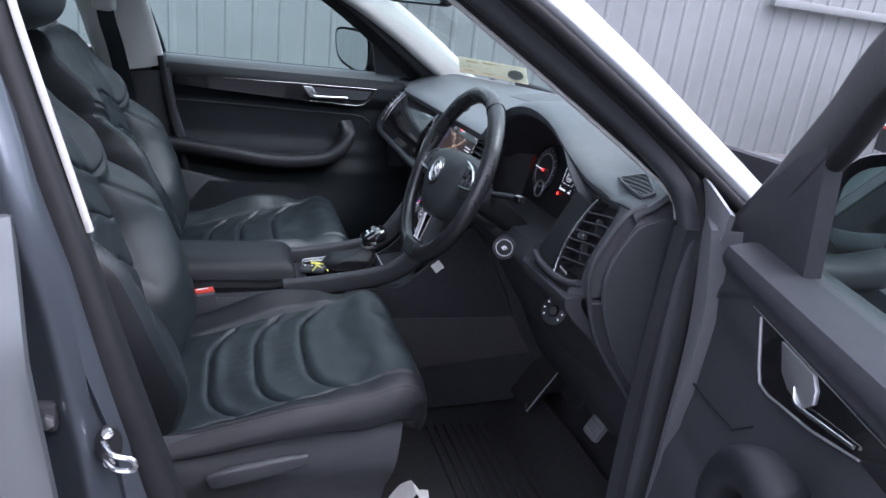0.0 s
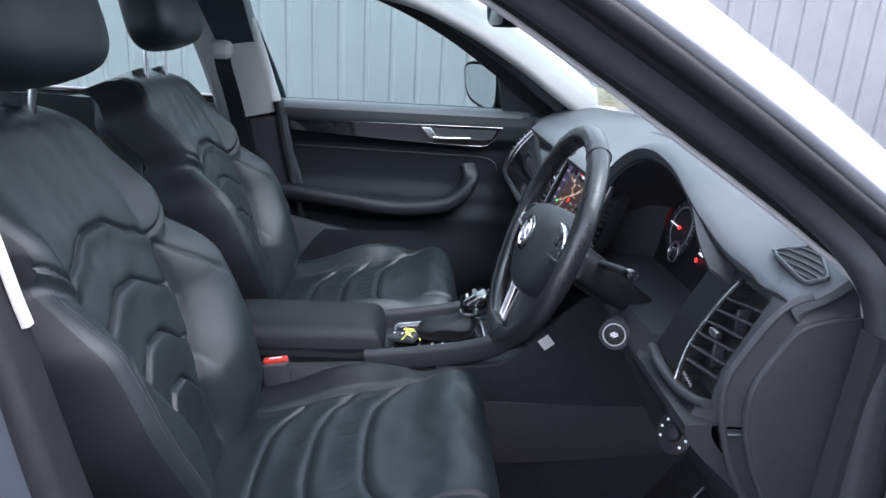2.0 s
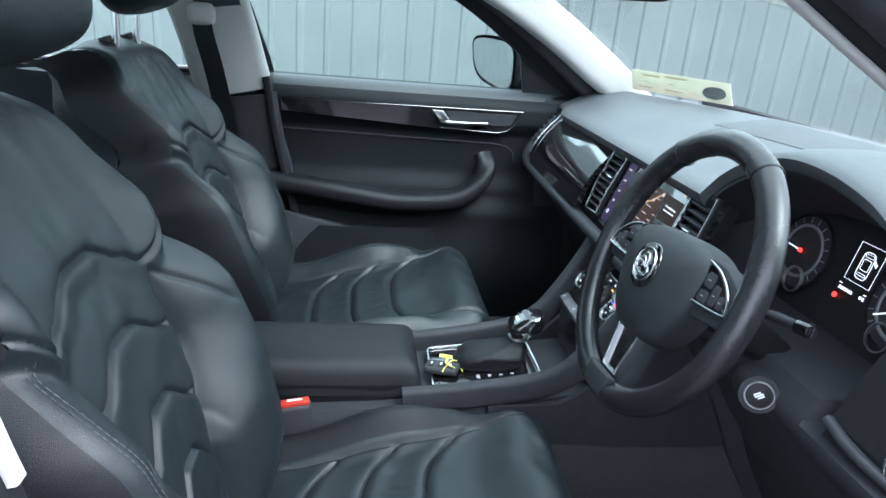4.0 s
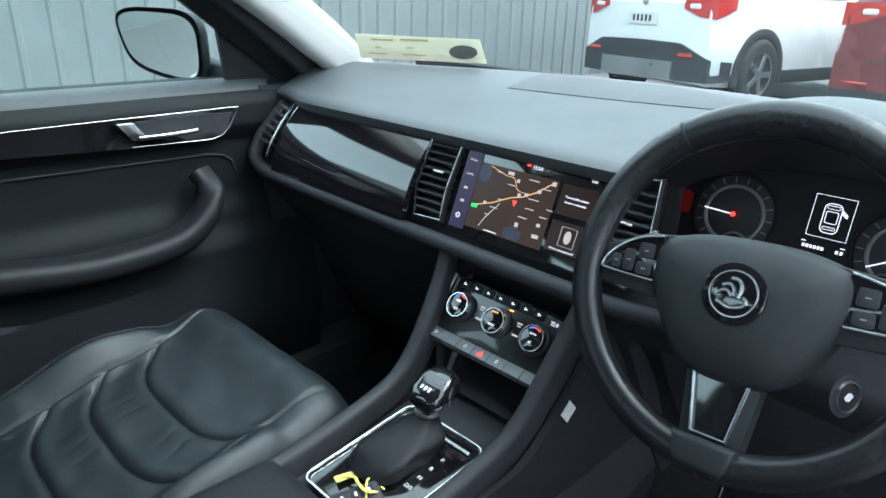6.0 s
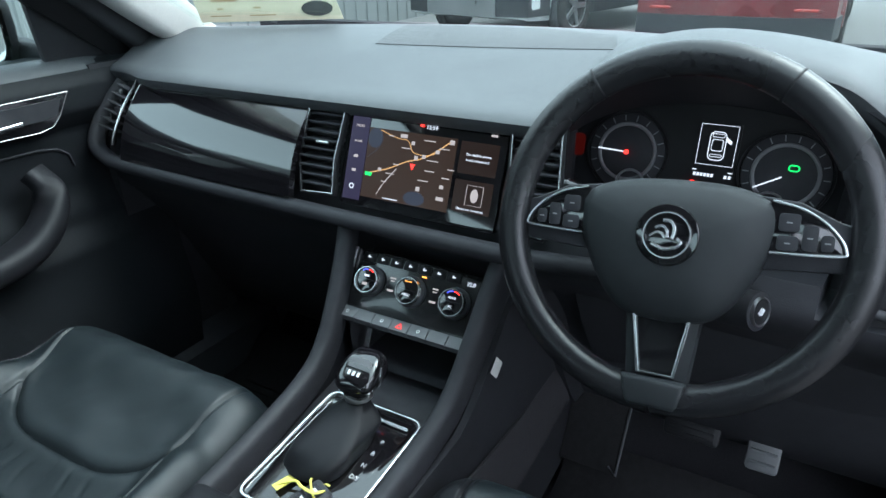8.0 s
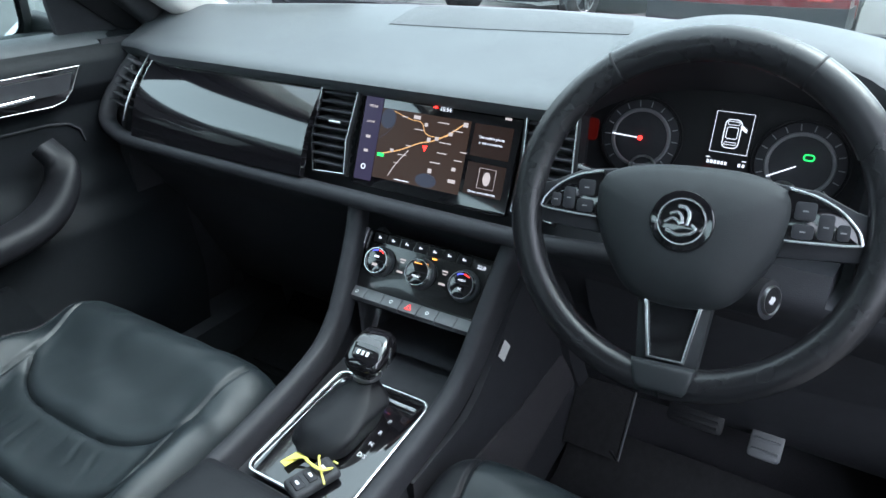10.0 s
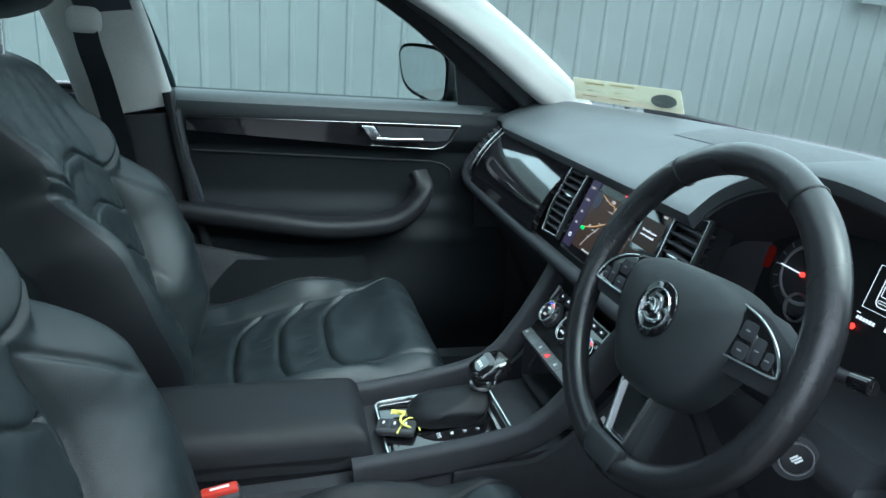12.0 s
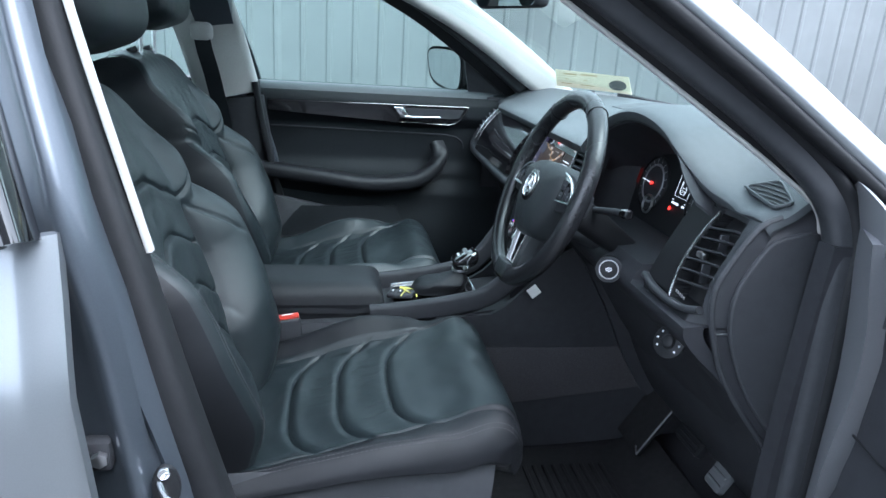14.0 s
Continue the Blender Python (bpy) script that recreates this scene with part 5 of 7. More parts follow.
    # column, stalks
    part("column_shroud", loft([[m @ Vector((a * f, b * f * 0.9 - 0.01 + dy, z)) for a, b in rect(0.088, 0.072, 0.026, 4)] for z, f, dy in ((-0.02, 0.75, 0.0), (-0.05, 0.88, -0.004), (-0.10, 0.82, -0.014), (-0.18, 0.66, -0.034))]), RUBBER, w, "black steering column shroud")
    for s in (-1, 1):
        st = part("stalk", tube([Vector((0.158, -0.346 + s * -0.035, 1.016)), Vector((0.166, -0.346 + s * -0.09, 1.028)), Vector((0.170, -0.346 + s * -0.132, 1.035))], 0.006, 10), PLASTIC_DARK, w, "black control stalk")
        tip = part("stalk_tip", cyl(0.008, 0.020, axes((0.169, -0.346 + s * -0.122, 1.033), (1, 0, 0), (0, 0.2, 1), (0, -s, 0.2)), 16, 0.002), GLOSS, st)
        part("stalk_mark", ring(0.008, 0.0012, 0.0015, axes((0.1695, -0.346 + s * -0.1365, 1.036), (1, 0, 0), (0, 0.2, 1), (0, -s, 0.2)), 16), STEEL, tip, "bright ring on the tip")
    return w


build_wheel()


def build_start_button():
    m = face_on((0.176, -0.428, 0.926), (-0.42, -0.88, 0.22))
    b = thing("start_button", (0.176, -0.428, 0.926), "round chrome-ringed engine start button on the column", "button")
    part("housing", cyl(0.022, 0.06, m @ Matrix.Translation((0, 0, -0.06)), 28), PLASTIC_DARK, b)
    part("cap", cyl(0.0145, 0.003, m, 28, 0.001), RUBBER, b, "black cap")
    part("cap_ring", ring(0.0165, 0.0018, 0.004, m, 32), STEEL, b, "chrome ring")
    bars([(-0.001, 0.0028, 0.008, 0.0018), (0, 0, 0.010, 0.0018), (0.001, -0.0028, 0.008, 0.0018)], WHITE_MARK, m @ pose(0, 0, 0.003, 0, 0, 35), b)


def build_light_switch():
    m = face_on((0.212, -0.594, 0.872), (-0.80, -0.42, 0.40))
    b = thing("light_switch", (0.222, -0.576, 0.868), "round rotary headlamp switch with white marks", "switch")
    part("dial", cyl(0.025, 0.004, m, 32, 0.001), RUBBER, b)
    part("knob", cyl(0.012, 0.010, m, 24, 0.003, 0.010), RUBBER, b)
    for k in range(8):
        a = radians(215 - k * 36)
        bars([(0.0185 * math.cos(a), 0.0185 * math.sin(a), 0.0030, 0.0028)], WHITE_MARK, m @ Matrix.Translation((0, 0, 0.004)), b, "symbol")


build_start_button()
build_light_switch()


# ---------------------------------------------------------------- seats
def build_seat(name, label, at, head_gap=0.11, head_lean=0.045, back_shift=(0, 0)):
    """A leather front seat round a middle line y = 0, front edge of the cushion at x = 0, top near z = 0."""
    s = thing(name, at, label, "car seat", "front seats")
    B = Vector(at)
    L, H = 0.47, 0.240

    def seam(u, a):
        """Depth of the quilting at u (0 rear, 1 front) and a = |v| across: rounded shells with tight seams."""
        d = p = 0
        for u0, reach in ((0.185, 0.66), (0.365, 0.68), (0.555, 0.70)):
            c = u0 + 0.19 * (min(a, 0.80) / 0.78) ** 4
            f = smooth(reach + 0.08, reach - 0.06, a)
            steep = math.sqrt(1 + (1.96 * 0.76 * min(a, 0.80) ** 3 / 0.37) ** 2) if a < 0.80 else 1.0
            d = max(d, f * math.exp(-((u - c) / (0.0075 * steep)) ** 2), 0.45 * f * math.exp(-((u - c) / (0.020 * steep)) ** 2))
            if u < c:
                p = max(p, f * math.exp(-((c - u) / 0.05) ** 2))
            else:
                p = max(p, 0.8 * f * math.exp(-((u - c - 0.02) / 0.035) ** 2))
        return d - 0.35 * p

    def cushion(u, v):
        w = 2 * v - 1
        a = abs(w)
        taper = 1 - 0.07 * smooth(0.5, 1.0, u)
        ku, ka = max(0.0, (u - 0.86) / 0.14), max(0.0, (a - 0.80) / 0.20)
        r = max(1.0, math.hypot(ku, ka))
        x = -L + L * (0.86 + 0.14 * ku / r if u > 0.86 else u) - 0.010 * a ** 6 * smooth(0.7, 1, u)
        y = H * taper * math.copysign(0.80 + 0.20 * ka / r if a > 0.80 else a, w)
        z = -0.092 + 0.118 * u + 0.016 * smooth(0.70, 0.86, u) - 0.026 * smooth(0.86, 1.0, u)
        worn = 0.3 if at[1] < 0 and w < 0 else 1.0
        bol = smooth(0.60, 0.88, a) * smooth(0.86, 0.66, u) * (0.010 + 0.034 * worn * math.exp(-((u - 0.46) / 0.24) ** 2))
        z += bol + smooth(0.72, 0.95, a) * (0.030 * (1 - u) ** 2 - 0.012 * smooth(0.5, 0.9, u))
        z -= 0.020 * smooth(0.80, 1.0, a) ** 2
        z -= 0.011 * seam(u, a)
        z -= 0.0055 * math.exp(-((a - 0.70 - 0.09 * smooth(0.62, 0.95, u)) / 0.014) ** 2) * smooth(0.05, 0.20, u)
        z += 0.0035 * noise.noise(Vector((x * 22, y * 16, at[1]))) * smooth(1, 0.8, a)
        z += 0.0022 * noise.noise(Vector((x * 30 + y * 14, y * 9 - x * 10, at[1] * 3))) * smooth(0.72, 0.45, a) * (0.4 + smooth(0.62, 0.95, u))
        for u0, w0 in ((0.30, 0.15), (0.47, 0.25), (0.50, -0.3)):
            fold = max(0.0, math.sin(y * 190 + u0 * 40 + 2.2 * noise.noise(Vector((x * 30, y * 12, u0)))))
            z -= 0.0017 * fold ** 2 * math.exp(-((u - u0) / 0.045) ** 2) * math.exp(-((w - w0) / 0.24) ** 2)
        crease = noise.noise(Vector((x * 34 + y * 20, y * 9 - x * 7, at[1] * 5 + 2)))
        z -= 0.0018 * max(0.0, crease) ** 1.5 * smooth(0.60, 0.72, u) * smooth(0.70, 0.5, a)
        edge = 1 - (1 - min(1, (1 - a) / 0.10)) ** 2.4 if a > 0.90 else 1
        fr = 1 - (1 - min(1, (1 - u) / 0.09)) ** 2.4 if u > 0.91 else 1
        side, front = 1 - math.sqrt(max(0, edge)), 1 - math.sqrt(max(0, fr))
        z -= (0.010 + 0.030 * u) * side + 0.075 * front * (1 - side)
        return B + Vector((x, y, z))

    part("cushion", grid(lambda u, v: cushion(u, 0.13 + 0.74 * v), 200, 180, None), LEATHER, s, "quilted black leather cushion", 60)
    for lo, hi in ((0.0, 0.13), (0.87, 1.0)):
        part("cushion_bolster", grid(lambda u, v: cushion(u, lo + (hi - lo) * v), 120, 40, None), LEATHER_SIDE if at[1] < 0 else LEATHER, s, "smooth black leather bolster", 60)

    def skirt(u, v):
        k = u * 3
        p = cushion(k, 0) if k < 1 else cushion(1, k - 1) if k < 2 else cushion(3 - k, 1)
        turn = 0.5 * smooth(0.90, 1.0, k) if k < 1 else 0.5 + 0.5 * smooth(1.0, 1.12, k) if k < 1.5 else 1 + 0.5 * smooth(1.88, 2.0, k) if k < 2 else 1.5 + 0.5 * smooth(2.0, 2.10, k)
        out = Vector((math.sin(math.pi / 2 * turn), -math.cos(math.pi / 2 * turn), 0))
        f = (p.x - B.x + L) / L
        low = min(B.z - 0.047 - 0.012 * f - 0.030 * smooth(0.80, 0.97, f), p.z - 0.010)
        q = p + out * (0.008 * math.sin(math.pi * min(1, v * 1.3)) - (0.034 + 0.016 * smooth(0.80, 0.97, f)) * v)
        q.z = p.z + (low - p.z) * v
        return q

    part("cushion_side", grid(skirt, 90, 8, None), LEATHER_SIDE, s, "black leather cushion side")

    def base_side(u, v):
        k = u * 3
        if k < 1:
            x, y = -L - 0.05 + (L + 0.02) * k, -H * (0.930 - 0.065 * k)
        elif k < 2:
            w = 2 * (k - 1) - 1
            x, y = -0.03 - 0.03 * abs(w) ** 4, H * 0.865 * w
        else:
            x, y = -L - 0.05 + (L + 0.02) * (3 - k), H * (0.930 - 0.065 * (3 - k))
        inn = 1 - 0.10 * v + 0.115 * math.sin(math.pi * min(1, v * 1.6)) - 0.02 * math.exp(-((v - 0.16) / 0.05) ** 2)
        return B + Vector((x - 0.03 * v, y * inn, -0.046 - 0.240 * v - 0.012 * (x + L) / L))

    part("seat_base", grid(base_side, 60, 10, None), PLASTIC, s, "black plastic seat base")
    lever = [(-0.375, -H * 1.02, -0.122), (-0.345, -H * 1.05, -0.110), (-0.28, -H * 1.055, -0.097), (-0.222, -H * 1.04, -0.090)]
    part("seat_lever", sweep(curve_points([B + Vector(p) for p in lever], 20), rect(0.014, 0.030, 0.006, 3), (0, 0, 1), scale=lambda k: 0.7 + 0.4 * math.sin(math.pi * min(1, k * 0.9 + 0.1))), PLASTIC, s, "black seat height lever")
    for y in (-0.2, 0.2):
        part("seat_rail", box(tuple(B + Vector((-0.25, y, -0.33))), (0.52, 0.04, 0.05), 0.006), STEEL, s, "dark steel seat rail")
    # backrest
    a0 = radians(21)
    up = Vector((-math.sin(a0), 0, math.cos(a0)))
    nr = Vector((math.cos(a0), 0, math.sin(a0)))
    O = B + Vector((-L, 0, -0.06)) + up * (back_shift[0] - 0.05) + nr * back_shift[1]
    LB = 0.665

    def half(u):
        return 0.184 + 0.064 * smooth(0, 0.36, u) - 0.042 * smooth(0.52, 0.70, u) - 0.062 * smooth(0.80, 1.0, u) ** 2

    def groove(x, w):
        """A stitched seam: a tight line in a shallow valley."""
        return math.exp(-(x / w) ** 2) + 0.35 * math.exp(-(x / (3.2 * w)) ** 2)

    def shoulder(a):
        """Height of the seam under the shoulder panel at a metres from the middle."""
        return 0.692 - 0.052 * smooth(0.025, 0.100, a) - 0.027 * smooth(0.095, 0.125, a) + 0.090 * smooth(0.125, 0.205, a)

    def back(u, v):
        w = 2 * v - 1
        y = half(u) * w
        a = abs(y)
        wi = 0.068 + 0.060 * smooth(0.20, 0.46, u)
        sh = shoulder(a)
        d = 0.02 * math.sin(math.pi * min(1, u * 1.3)) - 0.02 * smooth(0.7, 1, u)
        low = smooth(0.0, -0.055, u - sh)
        wing = 0.070 * (1 - (1 - min(1, max(0.0, (a - wi + 0.002) / 0.100))) ** 2.4) * smooth(0.72, 0.47, u) * smooth(-0.10, 0.16, u)
        d += wing * low
        # shoulder panel, proud of the wings
        d += (1 - low) * (0.006 + 0.030 * smooth(0.115, 0.165, a) * smooth(0.86, 0.70, u)) - 0.0065 * groove((u - sh) * LB, 0.0042)
        # nested shells of the middle, each a little proud of the one above
        for u0, wk in ((0.285, 0.066), (0.412, 0.090), (0.550, 0.112)):
            c = u0 - 0.062 * smooth(0.018, wk * 0.95, a)
            inside = smooth(wk + 0.006, wk, a)
            t = (u - c) * LB
            d += inside * (0.0045 * math.exp(-max(0.0, -t) / 0.035) * smooth(0.003, -0.003, t) - 0.0075 * groove(t, 0.0032))
            if t < 0:
                d -= 0.0065 * groove(a - wk, 0.003) * smooth(-0.085, -0.02, t)
        d -= 0.0075 * groove(a - wi, 0.0032) * low * smooth(0.05, 0.12, u)
        # seam running out over each wing
        d -= 0.0045 * groove((a - 0.118 - 0.42 * (0.620 - u)) * 0.9, 0.0028) * low * smooth(0.42, 0.47, u)
        d += 0.0022 * noise.noise(Vector((u * 9, w * 4, 3 + at[1]))) + 0.0012 * noise.noise(Vector((u * 26, w * 9, 7 + at[1])))
        aw = abs(w)
        e = max(0.0, 1 - ((aw - 0.80) / 0.20) ** 2) ** 0.5 if aw > 0.80 else 1
        t = max(0.0, 1 - ((u - 0.90) / 0.10) ** 2) ** 0.5 if u > 0.90 else 1
        d -= (0.095 + 0.03 * smooth(0.7, 0.4, u)) * (1 - e) + 0.07 * (1 - t)
        return O + up * (LB * (u - 0.02 * aw * aw * smooth(0.8, 1, u))) + nr * d + Vector((0, y, 0))

    part("backrest", grid(lambda u, v: back(u, 0.055 + 0.89 * v), 230, 180, None), LEATHER, s, "quilted black leather backrest", 60)
    for lo, hi in ((0.0, 0.055), (0.945, 1.0)):
        part("backrest_side", grid(lambda u, v: back(u, lo + (hi - lo) * v), 80, 12, None), LEATHER_SIDE, s, "smooth black side of the backrest", 60)

    def shell(u, v):
        a = abs(2 * v - 1)
        e0, e1 = back(u, 0), back(u, 1)
        return e0.lerp(e1, v) - nr * (0.10 * (1 - a ** 4) * (1 - u ** 8))

    part("backrest_shell", grid(shell, 30, 24, None), PLASTIC, s, "black plastic back shell")
    # headrest and posts
    HC = O + up * (LB + head_gap) + nr * head_lean

    def head(u, v):
        th = math.pi * (v - 0.5)
        ph = 2 * math.pi * u
        f = lambda c, p: math.copysign(abs(c) ** p, c)
        x = f(math.cos(th), 0.55) * f(math.cos(ph), 0.6)
        y = f(math.cos(th), 0.55) * f(math.sin(ph), 0.6)
        z = f(math.sin(th), 0.6)
        return HC + nr * (0.062 * x + 0.012 * z) + Vector((0, 0.135 * y * (1 - 0.08 * z), 0)) + up * (0.092 * z)

    part("headrest", grid(head, 40, 24, None, True), LEATHER, s, "black leather headrest", 60)
    for y in (-0.06, 0.06):
        part("headrest_post", tube([O + up * (LB - 0.06) + nr * (-0.046) + Vector((0, y, 0)), HC + nr * (-0.02) + Vector((0, y, 0))], 0.006, 10), CHROME, s, "chrome headrest post")
        part("post_collar", cyl(0.012, 0.012, face_on(O + up * (LB - 0.016) + nr * (-0.046) + Vector((0, y, 0)), up, (1, 0, 0)), 14), PLASTIC_DARK, s)
    # stitching along the bolsters: short stitches in two rows
    for sg in ((-1,) if at[1] < 0 else (1,)):
        st = []
        for k in range(0, 64):
            u = 0.03 + 0.94 * k / 63
            for dv in (0.010, 0.022):
                v = 0.5 + sg * (0.5 - 0.030 - dv)
                p, q = cushion(u, v), cushion(u + 0.009, v)
                st.append(tube([p + Vector((0, 0, 0.002)), q + Vector((0, 0, 0.002))], 0.0006, 4))
        part("stitching", merge(*st), THREAD, s, "pale grey stitching")
        st = []
        for k in range(0, 58):
            u = 0.06 + 0.58 * k / 57
            for dv in (0.020, 0.032):
                v = 0.5 + sg * (0.5 - 0.062 - dv)
                p, q = back(u, v), back(u + 0.006, v)
                st.append(tube([p + nr * 0.001, q + nr * 0.001], 0.0005, 4, up=(1, 0, 0)))
        part("stitching", merge(*st), THREAD, s, "pale grey stitching")
    return s


driver_seat = build_seat("driver_seat", "black quilted leather driver's seat with grey stitching", (0.03, -0.352, 0.705), 0.085, 0.06)
passenger_seat = build_seat("passenger_seat", "black quilted leather passenger seat beside the console", (0.008, 0.352, 0.720), back_shift=(0.008, -0.030))


# ---------------------------------------------------------------- centre console
def build_console():
    c = thing("centre_console", (-0.1, 0, 0.35), "black centre console with chrome-edged gear plate", "console")
    part("console_body", loft([[(x, a, b) for a, b in ((-0.105, 0.36), (-0.112, zt - 0.03), (-0.10, zt), (0.10, zt), (0.112, zt - 0.03), (0.105, 0.36))] for x, zt in ((-0.75, 0.66), (-0.45, 0.675), (-0.16, 0.69), (0.02, 0.705), (0.12, 0.72), (0.30, 0.74), (0.70, 0.70))]), PLASTIC_DARK, c, "dark plastic console body")
    for s in (-1, 1):
        rail = [(-0.20, s * 0.098, 0.700), (-0.10, s * 0.100, 0.712), (0.02, s * 0.104, 0.735), (0.075, s * 0.108, 0.765), (0.115, s * 0.113, 0.815), (0.150, s * 0.120, 0.870), (0.175, s * 0.128, 0.915)]
        part("side_rail", sweep(curve_points(rail, 40), rect(0.024, 0.046, 0.010, 4), (0, 0, 1)), PLASTIC_DARK, c, "soft black side rail")
        part("knee_side", grid(lambda u, v: (-0.06 + 0.72 * u, s * (0.116 + 0.016 * smooth(0, 0.5, u) + 0.012 * v), 0.70 + 0.05 * u - 0.33 * v + 0.15 * smooth(0.15, 0.42, u) * (1 - v)), 24, 10, (0, -s * 0.01, 0)), PLASTIC_DARK, c, "dark console side")
    for s in (-1, 1):
        part("tunnel_carpet", grid(lambda u, v: (-0.05 + 0.56 * u, s * (0.124 + 0.014 * smooth(0, 0.5, u) + 0.008 * v + 0.004 * math.sin(math.pi * v)), (0.632 + 0.01 * u) * (1 - v) + (0.483 + 0.068 * u) * v), 20, 8, (0, -s * 0.004, 0)), TUNNEL, c, "dark grey carpet on the console side")
    g = axes((-0.052, -0.004, 0.7165), (0, -1, 0), Vector((0.177, 0, 0.021)), Vector((-0.021, 0, 0.177)))
    gp = part("gear_plate", plate(rect(0.142, 0.185, 0.012), 0.01, g, 0.002), GLOSS, c, "gloss black gear plate")
    part("gear_plate_edge", moved(sweep([Vector((a, b, 0.001)) for a, b in rect(0.146, 0.189, 0.013)], rect(0.0035, 0.006, 0.0012, 2), (0, 0, 1), closed=True), g), CHROME, gp, "chrome edge")
    part("gear_plate_bar", box((0, 0, 0), (0.122, 0.006, 0.003), 0.001, 1, g @ Matrix.Translation((0, 0.076, 0.0015))), CHROME, gp, "chrome bar")
    for k, ch in enumerate(("P", "R", "N", "D/S")):
        words(ch, 0.0085, g @ Matrix.Translation((0.042, 0.045 - 0.020 * k, 0.001)), WHITE_MARK, gp)
    # boot and selector
    sel = thing("gear_selector", (0, 0, 0.72), "black gear selector with leather boot and chrome collar", "gear selector")
    top = Vector((0.004, -0.003, 0.773))
    rings = []
    for k in range(15):
        t = k / 14
        cen = (g @ Vector((-0.012, 0.008, 0.002))) * (1 - t) + (top + Vector((0, 0, -0.004))) * t
        w = 0.084 - 0.010 * t - 0.044 * smooth(0.45, 1.0, t)
        h = 0.122 - 0.024 * t - 0.066 * smooth(0.40, 1.0, t)
        row = []
        for i, (a, b) in enumerate(rect(w, h, min(w, h) * 0.42, 6)):
            crease = 1 + 0.07 * math.sin(5 * math.atan2(a, b) + 5 * t) * math.sin(math.pi * t) + 0.05 * noise.noise(Vector((a * 60, b * 60, t * 5)))
            row.append(cen + Vector((b * crease - 0.012 * math.sin(math.pi * t) * (1 - t), -a * crease, 0)))
        rings.append(row)
    part("boot", loft(rings), LEATHER_SIDE, sel, "black leather boot")
    part("collar", cyl(0.0185, 0.006, Matrix.Translation(top + Vector((0.003, 0, -0.002))), 20, 0.002), STEEL, sel, "chrome collar")
    shape = ((0.0, 0.004, 0.032, 0.032, 0.012), (0.008, 0.006, 0.038, 0.040, 0.013), (0.014, 0.009, 0.050, 0.052, 0.015), (0.021, 0.012, 0.056, 0.058, 0.016), (0.027, 0.014, 0.056, 0.058, 0.016), (0.033, 0.018, 0.054, 0.050, 0.014), (0.042, 0.025, 0.048, 0.036, 0.011), (0.047, 0.029, 0.038, 0.022, 0.008))
    rings = [[top + Vector((cx + b, a, z)) for a, b in rect(ww, hh, rr, 4)] for z, cx, ww, hh, rr in shape]
    knob = part("knob", loft(rings), GLOSS, sel, "gloss black knob")
    for s in (-1, 1):
        side = [top + Vector((cx + dx, s * (ww / 2 + 0.0006), z)) for z, cx, ww, dx in ((0.010, 0.007, 0.044, 0.010), (0.018, 0.011, 0.054, 0.004), (0.028, 0.015, 0.056, 0.0), (0.038, 0.022, 0.051, 0.0))]
        part("knob_band", sweep(curve_points(side, 12), rect(0.004, 0.0022, 0.0008, 2), (0, s, 0)), CHROME, knob, "chrome side band")
    cap = axes(top + Vector((0.0028, 0, 0.0372)), (0, -1, 0), Vector((0.033, 0, 0.024)), Vector((-0.024, 0, 0.033)))
    part("knob_cap", plate(rect(0.036, 0.034, 0.007), 0.002, cap @ Matrix.Translation((0, 0, 0.001)), 0.0008), BUTTON, knob, "satin grey cap")
    part("knob_badge", plate([(-0.013, -0.011), (0.013, -0.011), (0.015, 0.003), (-0.015, 0.003)], 0.001, cap @ Matrix.Translation((0, -0.001, 0.0018))), GLOSS, knob)
    bars([(-0.007, -0.005, 0.004, 0.006), (0, -0.005, 0.004, 0.006), (0.007, -0.005, 0.004, 0.006)], WHITE_MARK, cap @ Matrix.Translation((0, 0, 0.0018)), knob)
    # padded armrest
    arm = thing("armrest", (-0.32, 0.01, 0.69), "padded black leather armrest on the console", "armrest")

    def lid(u, v):
        w = 2 * v - 1
        e = (1 - abs(w) ** 6) ** 0.5
        f = (1 - abs(2 * u - 1) ** 10) ** 0.5
        return (-0.50 + 0.335 * u, 0.012 + 0.092 * w * (0.96 + 0.04 * math.sin(math.pi * u)), 0.695 + 0.058 * min(e, f) + 0.006 * (1 - w * w))
    part("pad", grid(lid, 40, 28, None), LEATHER_SIDE, arm, "padded leather lid", 60)

    def under(u, v):
        k = 2 * math.pi * u
        f = lambda c, p: math.copysign(abs(c) ** p, c)
        return (-0.3325 + 0.165 * f(math.cos(k), 0.3) * (1 - 0.06 * v), 0.012 + 0.090 * f(math.sin(k), 0.3) * (1 - 0.05 * v), 0.714 - 0.075 * v)
    part("pad_side", grid(under, 60, 5, None, True), LEATHER_SIDE, arm)
    return c


build_console()


